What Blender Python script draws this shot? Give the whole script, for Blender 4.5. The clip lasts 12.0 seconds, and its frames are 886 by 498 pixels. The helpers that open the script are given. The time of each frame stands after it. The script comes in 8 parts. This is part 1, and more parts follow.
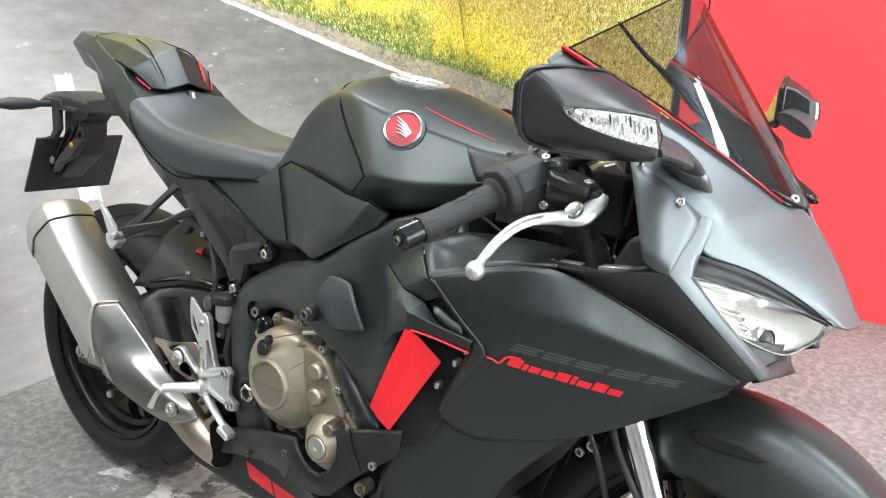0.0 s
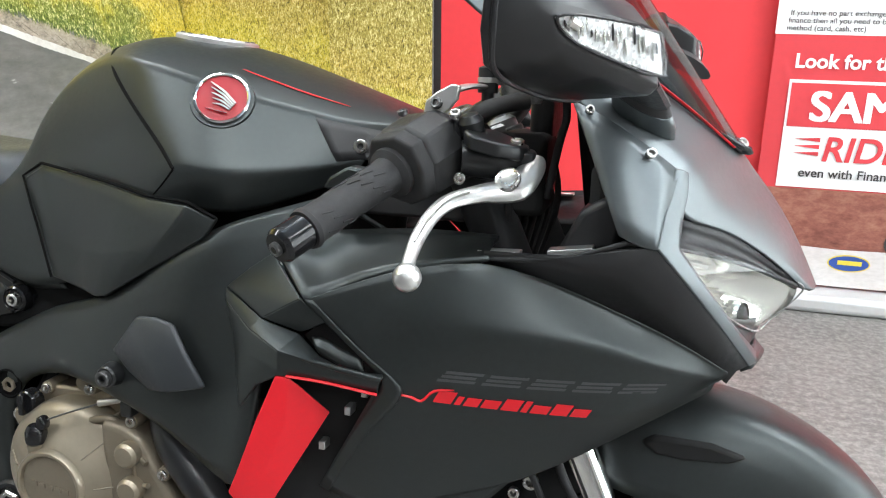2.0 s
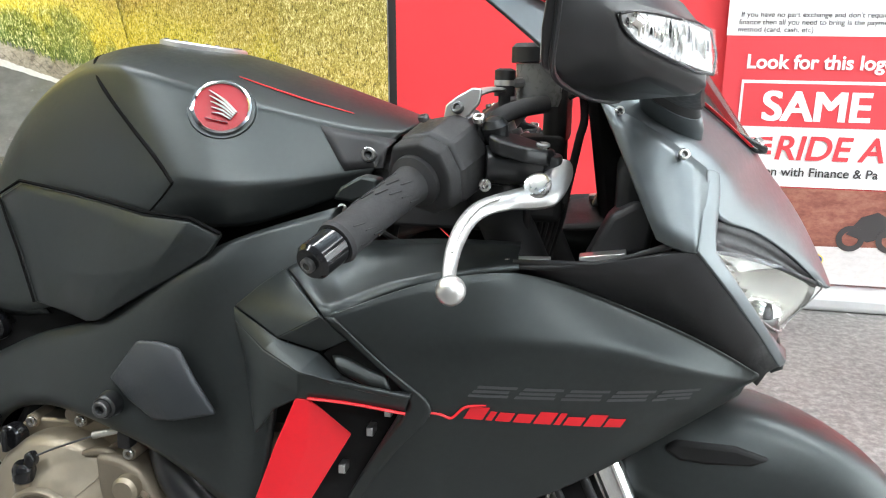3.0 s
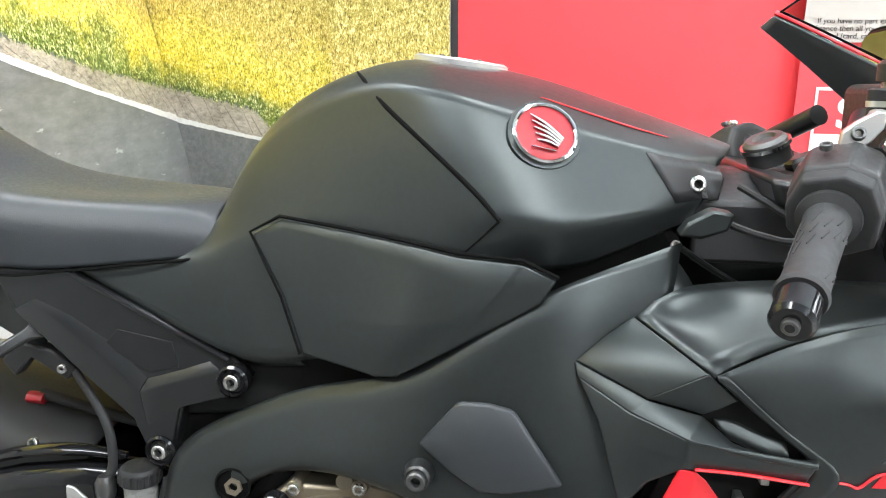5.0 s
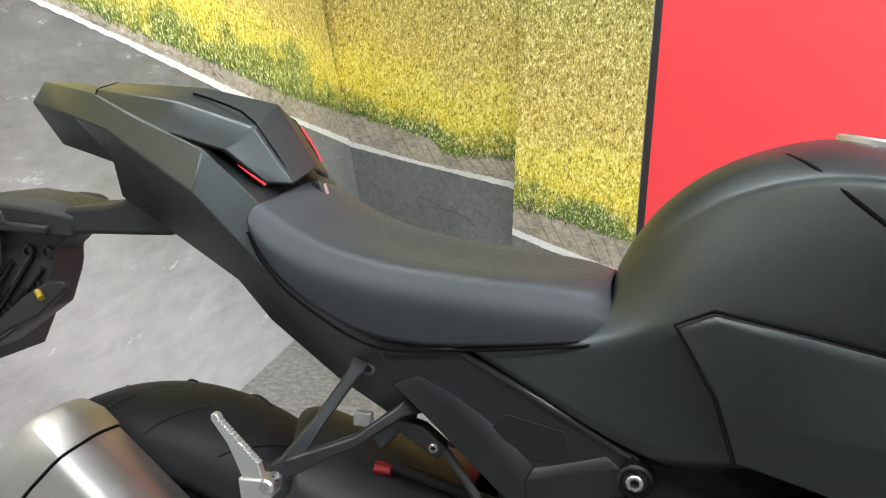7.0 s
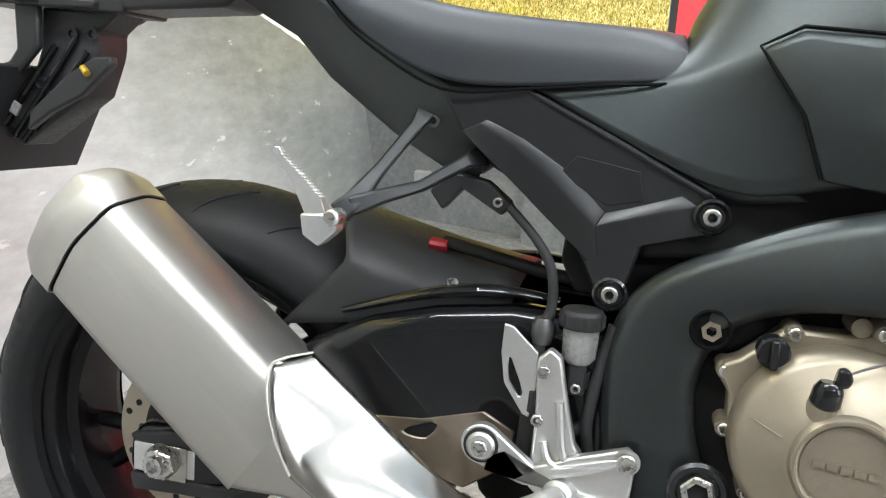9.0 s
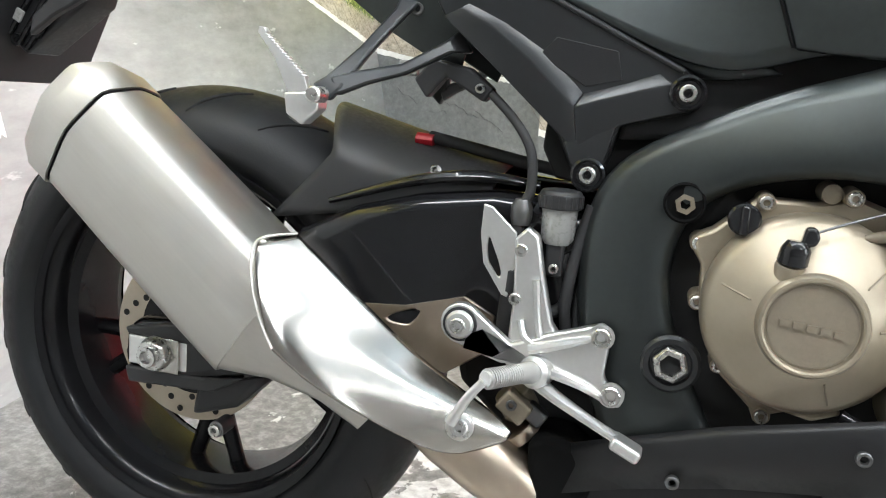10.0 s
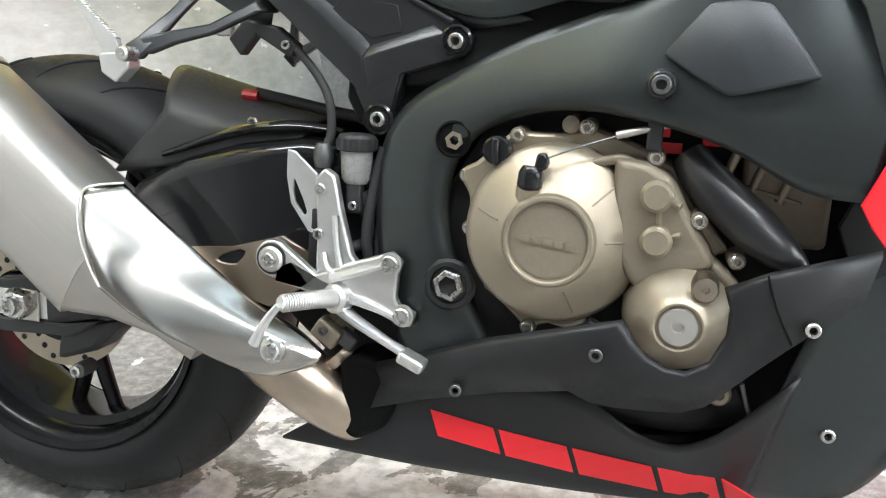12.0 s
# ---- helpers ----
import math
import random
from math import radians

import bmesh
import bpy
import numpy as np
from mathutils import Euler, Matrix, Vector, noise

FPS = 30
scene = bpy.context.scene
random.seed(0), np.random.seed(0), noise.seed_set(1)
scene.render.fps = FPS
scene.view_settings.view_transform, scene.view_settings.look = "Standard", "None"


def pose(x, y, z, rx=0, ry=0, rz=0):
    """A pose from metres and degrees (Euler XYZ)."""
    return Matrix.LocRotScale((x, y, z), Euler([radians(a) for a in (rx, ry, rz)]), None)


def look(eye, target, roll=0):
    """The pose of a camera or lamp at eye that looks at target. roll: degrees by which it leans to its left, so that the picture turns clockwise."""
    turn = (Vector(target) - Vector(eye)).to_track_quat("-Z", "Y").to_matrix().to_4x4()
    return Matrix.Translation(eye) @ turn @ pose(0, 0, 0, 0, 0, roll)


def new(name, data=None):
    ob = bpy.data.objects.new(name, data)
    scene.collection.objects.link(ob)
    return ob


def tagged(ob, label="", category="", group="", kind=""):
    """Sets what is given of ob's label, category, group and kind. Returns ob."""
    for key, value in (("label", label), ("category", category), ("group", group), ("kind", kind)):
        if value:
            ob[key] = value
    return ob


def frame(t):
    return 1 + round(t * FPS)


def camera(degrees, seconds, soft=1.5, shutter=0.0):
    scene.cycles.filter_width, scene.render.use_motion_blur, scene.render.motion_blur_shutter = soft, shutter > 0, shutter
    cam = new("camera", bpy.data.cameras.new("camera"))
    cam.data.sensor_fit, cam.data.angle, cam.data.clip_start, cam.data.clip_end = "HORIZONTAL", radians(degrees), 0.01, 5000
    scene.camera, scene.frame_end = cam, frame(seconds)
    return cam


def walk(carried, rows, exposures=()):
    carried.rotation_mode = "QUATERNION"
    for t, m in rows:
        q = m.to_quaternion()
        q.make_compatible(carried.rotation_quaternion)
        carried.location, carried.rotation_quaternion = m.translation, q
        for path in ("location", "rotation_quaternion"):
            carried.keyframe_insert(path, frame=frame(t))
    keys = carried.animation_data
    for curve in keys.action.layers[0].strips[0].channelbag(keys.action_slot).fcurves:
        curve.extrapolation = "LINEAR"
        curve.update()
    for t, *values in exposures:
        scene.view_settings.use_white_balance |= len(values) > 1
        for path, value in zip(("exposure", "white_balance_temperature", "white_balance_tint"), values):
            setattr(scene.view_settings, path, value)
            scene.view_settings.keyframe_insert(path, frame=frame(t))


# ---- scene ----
cam = camera(56.6, 12.0, 1.1)
PATH = [
    (0, look((1.6137, -0.9938, 1.1340), (0.5076, 0.5471, 0.4998), 1.41)),
    (0.5, look((1.4906, -0.9168, 1.1008), (0.4940, 0.7015, 0.4782), 1.62)),
    (1, look((1.3954, -0.8434, 1.0832), (0.5912, 0.8780, 0.4588), 1.32)),
    (1.5, look((1.3486, -0.8296, 1.0580), (0.6897, 0.9543, 0.4386), 0.86)),
    (2, look((1.3220, -0.8333, 1.0339), (0.8141, 1.0017, 0.4215), 0.58)),
    (2.5, look((1.2938, -0.8294, 1.0270), (0.8818, 1.0321, 0.4229), 0.38)),
    (2.7, look((1.2772, -0.8260, 1.0272), (0.8860, 1.0413, 0.4272), 0.23)),
    (4.3, look((1.0022, -0.8099, 1.0278), (0.6771, 1.0732, 0.4375), -0.05)),
    (4.5, look((0.9700, -0.8009, 1.0317), (0.6434, 1.0829, 0.4449), -0.12)),
    (5, look((0.8855, -0.7800, 1.0316), (0.6006, 1.1110, 0.4458), 0.01)),
    (5.5, look((0.8013, -0.7693, 1.0304), (0.5063, 1.1213, 0.4484), -0.54)),
    (6, look((0.7088, -0.7741, 1.0557), (0.2137, 1.0779, 0.4856), -0.46)),
    (6.5, look((0.6267, -0.7718, 1.0826), (0.0917, 1.0712, 0.5192), -0.11)),
    (6.7, look((0.5996, -0.7702, 1.0914), (0.0773, 1.0774, 0.5313), 0.26)),
    (8.3, look((0.4853, -0.8108, 0.9230), (-0.0069, 1.0560, 0.4007), 2.22)),
    (8.5, look((0.4913, -0.8185, 0.9003), (0.0007, 1.0467, 0.3707), 2.45)),
    (9, look((0.5096, -0.8354, 0.8260), (0.0267, 1.0271, 0.2800), 2.64)),
    (9.5, look((0.5414, -0.8542, 0.7626), (0.0300, 0.9969, 0.2042), 2.71)),
    (10, look((0.5664, -0.8657, 0.7248), (0.0315, 0.9777, 0.1630), 2.70)),
    (10.5, look((0.5950, -0.8723, 0.7105), (0.0613, 0.9749, 0.1601), 2.88)),
    (11, look((0.6479, -0.8796, 0.7091), (0.1343, 0.9708, 0.1505), 2.83)),
    (11.5, look((0.7162, -0.8902, 0.7086), (0.2129, 0.9538, 0.1198), 1.75)),
    (12, look((0.7818, -0.9038, 0.7106), (0.2767, 0.9347, 0.1065), 0.86)),
]
walk(cam, PATH, exposures=[(0, 0.26), (1, 0.18), (1.5, -0.10), (2, -0.17), (2.7, -0.12), (4.3, 0.45), (5.0, 0.5), (5.5, 0.4), (6.5, -0.16), (8.5, 0.28), (9.5, 0.47), (10.5, 0.56), (12, 0.65)])

# ---- light: a showroom with unseen strip lights, placed to match reflections ----
world = bpy.data.worlds.new("room_air")
world.use_nodes = True
world.node_tree.nodes["Background"].inputs[0].default_value = (0.9, 0.95, 1.0, 1)
world.node_tree.nodes["Background"].inputs[1].default_value = 0.05
scene.world = world
# place, power and share of upward light of each strip
STRIPS = [(-0.4, 0.6, 26, 0.55), (1.4, 0.6, 24, 0.55), (-0.4, -1.0, 26, 0.30), (1.4, -1.0, 26, 0.30), (3.2, 0.6, 45, 0.50), (3.2, -1.0, 28, 0.30), (2.7, -2.7, 34, 0.20), (4.6, 0.5, 30, 0.50)]
CEILING = 2.60
for sx, sy, power, upward in STRIPS:
    lamp = bpy.data.lights.new("strip_lamp", "AREA")
    lamp.shape, lamp.size, lamp.size_y = "RECTANGLE", 1.4, 0.22
    lamp.energy, lamp.color = power, (0.95, 0.98, 1.0)
    new("strip_lamp", lamp).matrix_world = pose(sx, sy, CEILING - 0.09)
    # upward fill lamp, added to brighten the ceiling that top faces reflect
    lamp = bpy.data.lights.new("strip_uplight", "AREA")
    lamp.shape, lamp.size, lamp.size_y = "RECTANGLE", 1.4, 0.12
    lamp.energy, lamp.color = power * upward, (0.88, 0.95, 1.0)
    new("strip_uplight", lamp).matrix_world = pose(sx, sy, CEILING + 0.12, 180)

# ---- materials ----
def pm(name, col, rough=0.5, metal=0.0, var=0.12, s1=5.0, s2=90.0, bump=0.02, bscale=350.0, coat=0.0, rvar=0.08, spec=0.5, brush=None):
    """Principled paint, plastic or metal with stains (s1) and grain (s2), and a fine relief."""
    m = bpy.data.materials.new(name)
    m.use_nodes = True
    nt = m.node_tree
    b = nt.nodes["Principled BSDF"]
    tc = nt.nodes.new("ShaderNodeTexCoord")
    big, small, fine = (nt.nodes.new("ShaderNodeTexNoise") for _ in range(3))
    for n, s in ((big, s1), (small, s2), (fine, bscale)):
        n.inputs["Scale"].default_value, n.inputs["Detail"].default_value = s, 4
        nt.links.new(tc.outputs["Object"], n.inputs["Vector"])
    if brush is not None:
        # grain drawn out along one direction, as on brushed metal
        mp = nt.nodes.new("ShaderNodeMapping")
        mp.inputs["Rotation"].default_value = (0, radians(brush), 0)
        turned = nt.nodes.new("ShaderNodeMapping")
        turned.inputs["Scale"].default_value = (0.03, 1.0, 1.0)
        nt.links.new(tc.outputs["Object"], mp.inputs["Vector"])
        nt.links.new(mp.outputs[0], turned.inputs["Vector"])
        for n in (small, fine):
            nt.links.new(turned.outputs[0], n.inputs["Vector"])
    add = nt.nodes.new("ShaderNodeMath")
    add.operation = "ADD"
    nt.links.new(big.outputs["Fac"], add.inputs[0])
    nt.links.new(small.outputs["Fac"], add.inputs[1])
    rg = nt.nodes.new("ShaderNodeMapRange")
    rg.inputs["From Min"].default_value, rg.inputs["From Max"].default_value = 0.6, 1.4
    rg.inputs["To Min"].default_value, rg.inputs["To Max"].default_value = 1 - var, 1 + var
    nt.links.new(add.outputs[0], rg.inputs["Value"])
    mul = nt.nodes.new("ShaderNodeVectorMath")
    mul.operation = "SCALE"
    mul.inputs[0].default_value = col
    nt.links.new(rg.outputs[0], mul.inputs["Scale"])
    nt.links.new(mul.outputs[0], b.inputs["Base Color"])
    rr = nt.nodes.new("ShaderNodeMapRange")
    rr.inputs["From Min"].default_value, rr.inputs["From Max"].default_value = 0.3, 0.7
    rr.inputs["To Min"].default_value, rr.inputs["To Max"].default_value = max(0.02, rough - rvar), min(1, rough + rvar)
    nt.links.new(small.outputs["Fac"], rr.inputs["Value"])
    nt.links.new(rr.outputs[0], b.inputs["Roughness"])
    b.inputs["Metallic"].default_value = metal
    b.inputs["Coat Weight"].default_value = coat
    b.inputs["Coat Roughness"].default_value = 0.08
    b.inputs["Specular IOR Level"].default_value = spec
    if bump:
        bp = nt.nodes.new("ShaderNodeBump")
        bp.inputs["Strength"].default_value, bp.inputs["Distance"].default_value = bump, 0.001
        nt.links.new(fine.outputs["Fac"], bp.inputs["Height"])
        nt.links.new(bp.outputs[0], b.inputs["Normal"])
    return m


def clear(name, col, rough=0.03, ior=1.45, alpha_mix=0.0):
    m = bpy.data.materials.new(name)
    m.use_nodes = True
    b = m.node_tree.nodes["Principled BSDF"]
    b.inputs["Base Color"].default_value = (*col, 1)
    b.inputs["Transmission Weight"].default_value = 1.0
    b.inputs["Roughness"].default_value = rough
    b.inputs["IOR"].default_value = ior
    return m


def tinted_sheet(name, col, gloss_rough=0.04, gloss=0.08):
    """A thin tinted plastic sheet: light passes straight through, dimmed, with a clear gloss on top."""
    m = bpy.data.materials.new(name)
    m.use_nodes = True
    nt = m.node_tree
    nt.nodes.remove(nt.nodes["Principled BSDF"])
    out = nt.nodes["Material Output"]
    tr = nt.nodes.new("ShaderNodeBsdfTransparent")
    tr.inputs["Color"].default_value = (*col, 1)
    gl = nt.nodes.new("ShaderNodeBsdfGlossy")
    gl.inputs["Roughness"].default_value = gloss_rough
    lw = nt.nodes.new("ShaderNodeLayerWeight")
    lw.inputs["Blend"].default_value = 0.5
    pw = nt.nodes.new("ShaderNodeMath")
    pw.operation = "POWER"
    pw.inputs[1].default_value = 4.0
    fr = nt.nodes.new("ShaderNodeMath")
    fr.operation = "MULTIPLY_ADD"
    fr.inputs[1].default_value, fr.inputs[2].default_value = 0.30, 0.045
    nt.links.new(lw.outputs["Facing"], pw.inputs[0])
    nt.links.new(pw.outputs[0], fr.inputs[0])
    mx = nt.nodes.new("ShaderNodeMixShader")
    nt.links.new(fr.outputs[0], mx.inputs[0])
    nt.links.new(tr.outputs[0], mx.inputs[1])
    nt.links.new(gl.outputs[0], mx.inputs[2])
    nt.links.new(mx.outputs[0], out.inputs["Surface"])
    return m


def ramp_print(name, stops, scales, stretch, rough=0.42, detail=6.0, mix=0.5, bump=0.0, crisp=0.65, fade=None, scuff=0.0):
    """A printed picture surface: two noises, stretched, through one colour ramp."""
    m = bpy.data.materials.new(name)
    m.use_nodes = True
    nt = m.node_tree
    b = nt.nodes["Principled BSDF"]
    tc = nt.nodes.new("ShaderNodeTexCoord")
    mp = nt.nodes.new("ShaderNodeMapping")
    mp.inputs["Scale"].default_value = stretch
    nt.links.new(tc.outputs["Object"], mp.inputs["Vector"])
    noises = []
    for s in scales:
        n = nt.nodes.new("ShaderNodeTexNoise")
        n.inputs["Scale"].default_value, n.inputs["Detail"].default_value = s, detail
        n.inputs["Roughness"].default_value = crisp
        nt.links.new(mp.outputs[0] if s == scales[-1] else tc.outputs["Object"], n.inputs["Vector"])
        noises.append(n)
    mx = nt.nodes.new("ShaderNodeMix")
    mx.inputs["Factor"].default_value = mix
    nt.links.new(noises[0].outputs["Fac"], mx.inputs["A"])
    nt.links.new(noises[1].outputs["Fac"], mx.inputs["B"])
    cr = nt.nodes.new("ShaderNodeValToRGB")
    els = cr.color_ramp.elements
    while len(els) < len(stops):
        els.new(0.5)
    for e, (p, c) in zip(els, stops):
        e.position, e.color = p, (*c, 1)
    nt.links.new(mx.outputs["Result"], cr.inputs["Fac"])
    nt.links.new(cr.outputs["Color"], b.inputs["Base Color"])
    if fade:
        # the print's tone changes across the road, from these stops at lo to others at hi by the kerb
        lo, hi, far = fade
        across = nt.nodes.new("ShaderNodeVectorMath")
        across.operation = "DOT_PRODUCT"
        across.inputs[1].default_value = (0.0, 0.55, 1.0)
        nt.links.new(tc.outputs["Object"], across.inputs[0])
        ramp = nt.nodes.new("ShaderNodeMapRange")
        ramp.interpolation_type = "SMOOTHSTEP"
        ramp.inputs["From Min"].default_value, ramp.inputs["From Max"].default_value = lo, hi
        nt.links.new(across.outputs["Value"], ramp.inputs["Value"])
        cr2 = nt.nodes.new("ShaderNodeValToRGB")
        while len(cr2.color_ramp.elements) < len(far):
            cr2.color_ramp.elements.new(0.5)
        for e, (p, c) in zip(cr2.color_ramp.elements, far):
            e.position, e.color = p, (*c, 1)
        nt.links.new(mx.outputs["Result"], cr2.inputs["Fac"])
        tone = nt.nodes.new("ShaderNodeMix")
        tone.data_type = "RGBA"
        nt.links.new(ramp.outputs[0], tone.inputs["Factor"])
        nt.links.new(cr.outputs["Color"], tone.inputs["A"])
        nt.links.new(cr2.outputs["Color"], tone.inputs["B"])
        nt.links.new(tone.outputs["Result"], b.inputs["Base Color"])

    if scuff:
        # short pale scrapes scattered over the print
        turn = nt.nodes.new("ShaderNodeMapping")
        turn.inputs["Rotation"].default_value, turn.inputs["Scale"].default_value = (radians(40), 0, 0), (1.0, 0.30, 1.0)
        nt.links.new(tc.outputs["Object"], turn.inputs["Vector"])
        marks = nt.nodes.new("ShaderNodeTexNoise")
        marks.inputs["Scale"].default_value, marks.inputs["Detail"].default_value, marks.inputs["Roughness"].default_value = 26, 5, 0.62
        nt.links.new(turn.outputs[0], marks.inputs["Vector"])
        cut = nt.nodes.new("ShaderNodeMapRange")
        cut.inputs["From Min"].default_value, cut.inputs["From Max"].default_value, cut.inputs["To Max"].default_value = 0.655, 0.70, scuff
        nt.links.new(marks.outputs["Fac"], cut.inputs["Value"])
        worn = nt.nodes.new("ShaderNodeMix")
        worn.data_type = "RGBA"
        worn.inputs["B"].default_value = (0.86, 0.86, 0.84, 1)
        nt.links.new(cut.outputs[0], worn.inputs["Factor"])
        nt.links.new(b.inputs["Base Color"].links[0].from_socket, worn.inputs["A"])
        nt.links.new(worn.outputs["Result"], b.inputs["Base Color"])
    b.inputs["Roughness"].default_value = rough
    if bump:
        bp = nt.nodes.new("ShaderNodeBump")
        bp.inputs["Strength"].default_value, bp.inputs["Distance"].default_value = bump, 0.002
        nt.links.new(noises[1].outputs["Fac"], bp.inputs["Height"])
        nt.links.new(bp.outputs[0], b.inputs["Normal"])
    return m


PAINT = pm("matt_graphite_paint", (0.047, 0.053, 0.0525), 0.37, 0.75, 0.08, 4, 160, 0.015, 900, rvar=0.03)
# the same graphite paint, brightened to put strong light into its colour
LITPAINT = pm("matt_graphite_lit", (0.124, 0.139, 0.144), 0.39, 0.8, 0.07, 4, 160, 0.015, 900, rvar=0.03)
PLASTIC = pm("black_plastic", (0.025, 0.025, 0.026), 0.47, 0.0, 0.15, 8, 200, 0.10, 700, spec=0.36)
RUBBER = pm("black_rubber", (0.016, 0.016, 0.017), 0.72, 0.0, 0.2, 8, 120, 0.2, 500)
BELLY = pm("black_belly_plastic", (0.013, 0.013, 0.014), 0.42, 0.0, 0.15, 8, 200, 0.10, 700, spec=0.32)
RIM = pm("black_wheel_paint", (0.009, 0.009, 0.010), 0.20, 0.0, 0.15, 6, 90, 0.006, 300, rvar=0.04, spec=0.2)
TYRE = pm("tyre_rubber", (0.012, 0.0125, 0.0135), 0.52, 0.0, 0.25, 10, 90, 0.15, 300, spec=0.25)
GLOSS = pm("gloss_black_paint", (0.010, 0.010, 0.011), 0.12, 0.0, 0.15, 6, 90, 0.006, 300, rvar=0.04, spec=0.4)
SEAT = pm("seat_vinyl", (0.027, 0.031, 0.035), 0.46, 0.0, 0.12, 6, 300, 0.16, 900)
FRAME = pm("satin_black_frame", (0.019, 0.020, 0.021), 0.30, 0.25, 0.08, 6, 150, 0.02, 800, rvar=0.02)
STEEL = pm("brushed_steel", (0.52, 0.50, 0.465), 0.47, 1.0, 0.06, 4, 260, 0.008, 420, rvar=0.03, brush=-38)
POLISHED = pm("polished_steel", (0.39, 0.372, 0.342), 0.24, 1.0, 0.05, 5, 12, 0.6, 15, rvar=0.03)
DISC = pm("machined_disc", (0.33, 0.285, 0.23), 0.34, 1.0, 0.06, 20, 200, 0.02, 500, rvar=0.04)
REFLECTOR = pm("lamp_reflector", (0.74, 0.73, 0.68), 0.20, 0.9, 0.04, 20, 200, 0.0, rvar=0.05)
FLUTED = pm("fluted_lamp_reflector", (0.60, 0.60, 0.60), 0.28, 0.45, 0.18, 60, 240, 0.3, 200, rvar=0.1)
MIRRORBLACK = pm("satin_black_moulding", (0.011, 0.011, 0.012), 0.33, 0.0, 0.1, 9, 60, 0.0, rvar=0.01)
ALLOY = pm("satin_alloy", (0.62, 0.615, 0.60), 0.36, 0.88, 0.06, 8, 200, 0.02, 600, rvar=0.02)
CHROME = pm("chrome", (0.78, 0.78, 0.77), 0.08, 1.0, 0.03, 8, 60, 0.0, rvar=0.03)
BRONZE = pm("bronze_magnesium_paint", (0.290, 0.248, 0.186), 0.40, 0.6, 0.09, 8, 180, 0.07, 700)
BRONZED = pm("cast_bronze_face", (0.215, 0.182, 0.135), 0.50, 0.45, 0.12, 8, 220, 0.2, 500)
TITAN = pm("heat_stained_steel", (0.42, 0.35, 0.28), 0.32, 1.0, 0.10, 7, 60, 0.03, 400, rvar=0.04)
BOLT = pm("zinc_bolt", (0.52, 0.51, 0.49), 0.30, 1.0, 0.08, 30, 200, 0.0)
DARKBOLT = pm("dark_bolt", (0.12, 0.12, 0.12), 0.4, 0.8, 0.08, 30, 200, 0.0)
RED = pm("red_paint", (0.74, 0.010, 0.020), 0.45, 0.0, 0.05, 6, 200, 0.02, 600)
BADGE = pm("badge_enamel", (0.34, 0.004, 0.012), 0.45, 0.0, 0.05, 20, 200, 0.0)
# near-black for joints; also stands for shade in a gap, well and crease
JOINT = pm("panel_joint", (0.004, 0.004, 0.004), 0.9, 0.0, 0.1, 10, 100, 0.0, spec=0.1)
# near-black standing for shade in holes, slots and the machine's inside
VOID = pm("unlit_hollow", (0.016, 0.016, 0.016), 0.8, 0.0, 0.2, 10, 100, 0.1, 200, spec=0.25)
DECAL = pm("grey_dot_decal", (0.075, 0.078, 0.08), 0.5, 0.3, 0.2, 10, 900, 0.0)
LAMPGLASS = tinted_sheet("lamp_glass", (0.93, 0.94, 0.94), 0.03)
SMOKE = tinted_sheet("smoked_screen", (0.50, 0.46, 0.42), 0.04)
RESIN = pm("milky_reservoir", (0.27, 0.27, 0.26), 0.3, 0.0, 0.1, 30, 200, 0.0)
BRASS = pm("brass_cap", (0.62, 0.42, 0.06), 0.35, 0.6, 0.1, 30, 200, 0.0)

REDBOARD = pm("red_board", (0.74, 0.048, 0.056), 0.40, 0.0, 0.05, 1.5, 40, 0.02, 200)
BANNERRED = pm("banner_red", (0.62, 0.050, 0.060), 0.45, 0.0, 0.05, 2, 60, 0.02, 300)
BANNERWHITE = pm("banner_white", (0.80, 0.79, 0.78), 0.45, 0.0, 0.03, 2, 60, 0.02, 300)
INKBLACK = pm("print_black", (0.05, 0.045, 0.045), 0.5, 0.0, 0.05, 9, 60, 0.0)
INKBLUE = pm("print_blue", (0.03, 0.08, 0.33), 0.5, 0.0, 0.08, 9, 60, 0.0)
INKYELLOW = pm("print_yellow", (0.75, 0.58, 0.06), 0.5, 0.0, 0.08, 9, 60, 0.0)
GREYBASE = pm("banner_base_alloy", (0.62, 0.62, 0.62), 0.4, 0.4, 0.05, 9, 100, 0.03, 300)
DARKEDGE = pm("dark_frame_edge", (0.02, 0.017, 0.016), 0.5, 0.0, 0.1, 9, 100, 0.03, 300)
WALLPAINT = pm("wall_paint", (0.70, 0.69, 0.67), 0.6, 0.0, 0.05, 1.2, 30, 0.05, 120)
# for unseen walls, darkened to dim what the machine's sides reflect
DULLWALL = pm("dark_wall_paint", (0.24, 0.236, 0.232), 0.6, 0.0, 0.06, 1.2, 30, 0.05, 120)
# unseen ceiling: cool light on top faces is put into its blue tint
CEILPAINT = pm("ceiling_paint", (0.50, 0.60, 0.68), 0.7, 0.0, 0.04, 1.2, 30, 0.05, 120)
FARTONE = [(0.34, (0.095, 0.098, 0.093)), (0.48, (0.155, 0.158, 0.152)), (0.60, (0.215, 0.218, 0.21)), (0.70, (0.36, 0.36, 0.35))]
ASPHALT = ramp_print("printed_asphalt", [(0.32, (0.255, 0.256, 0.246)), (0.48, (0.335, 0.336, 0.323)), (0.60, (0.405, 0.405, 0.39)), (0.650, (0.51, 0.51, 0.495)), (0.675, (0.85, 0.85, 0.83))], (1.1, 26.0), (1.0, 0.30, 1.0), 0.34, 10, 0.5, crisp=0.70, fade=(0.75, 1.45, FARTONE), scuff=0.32)
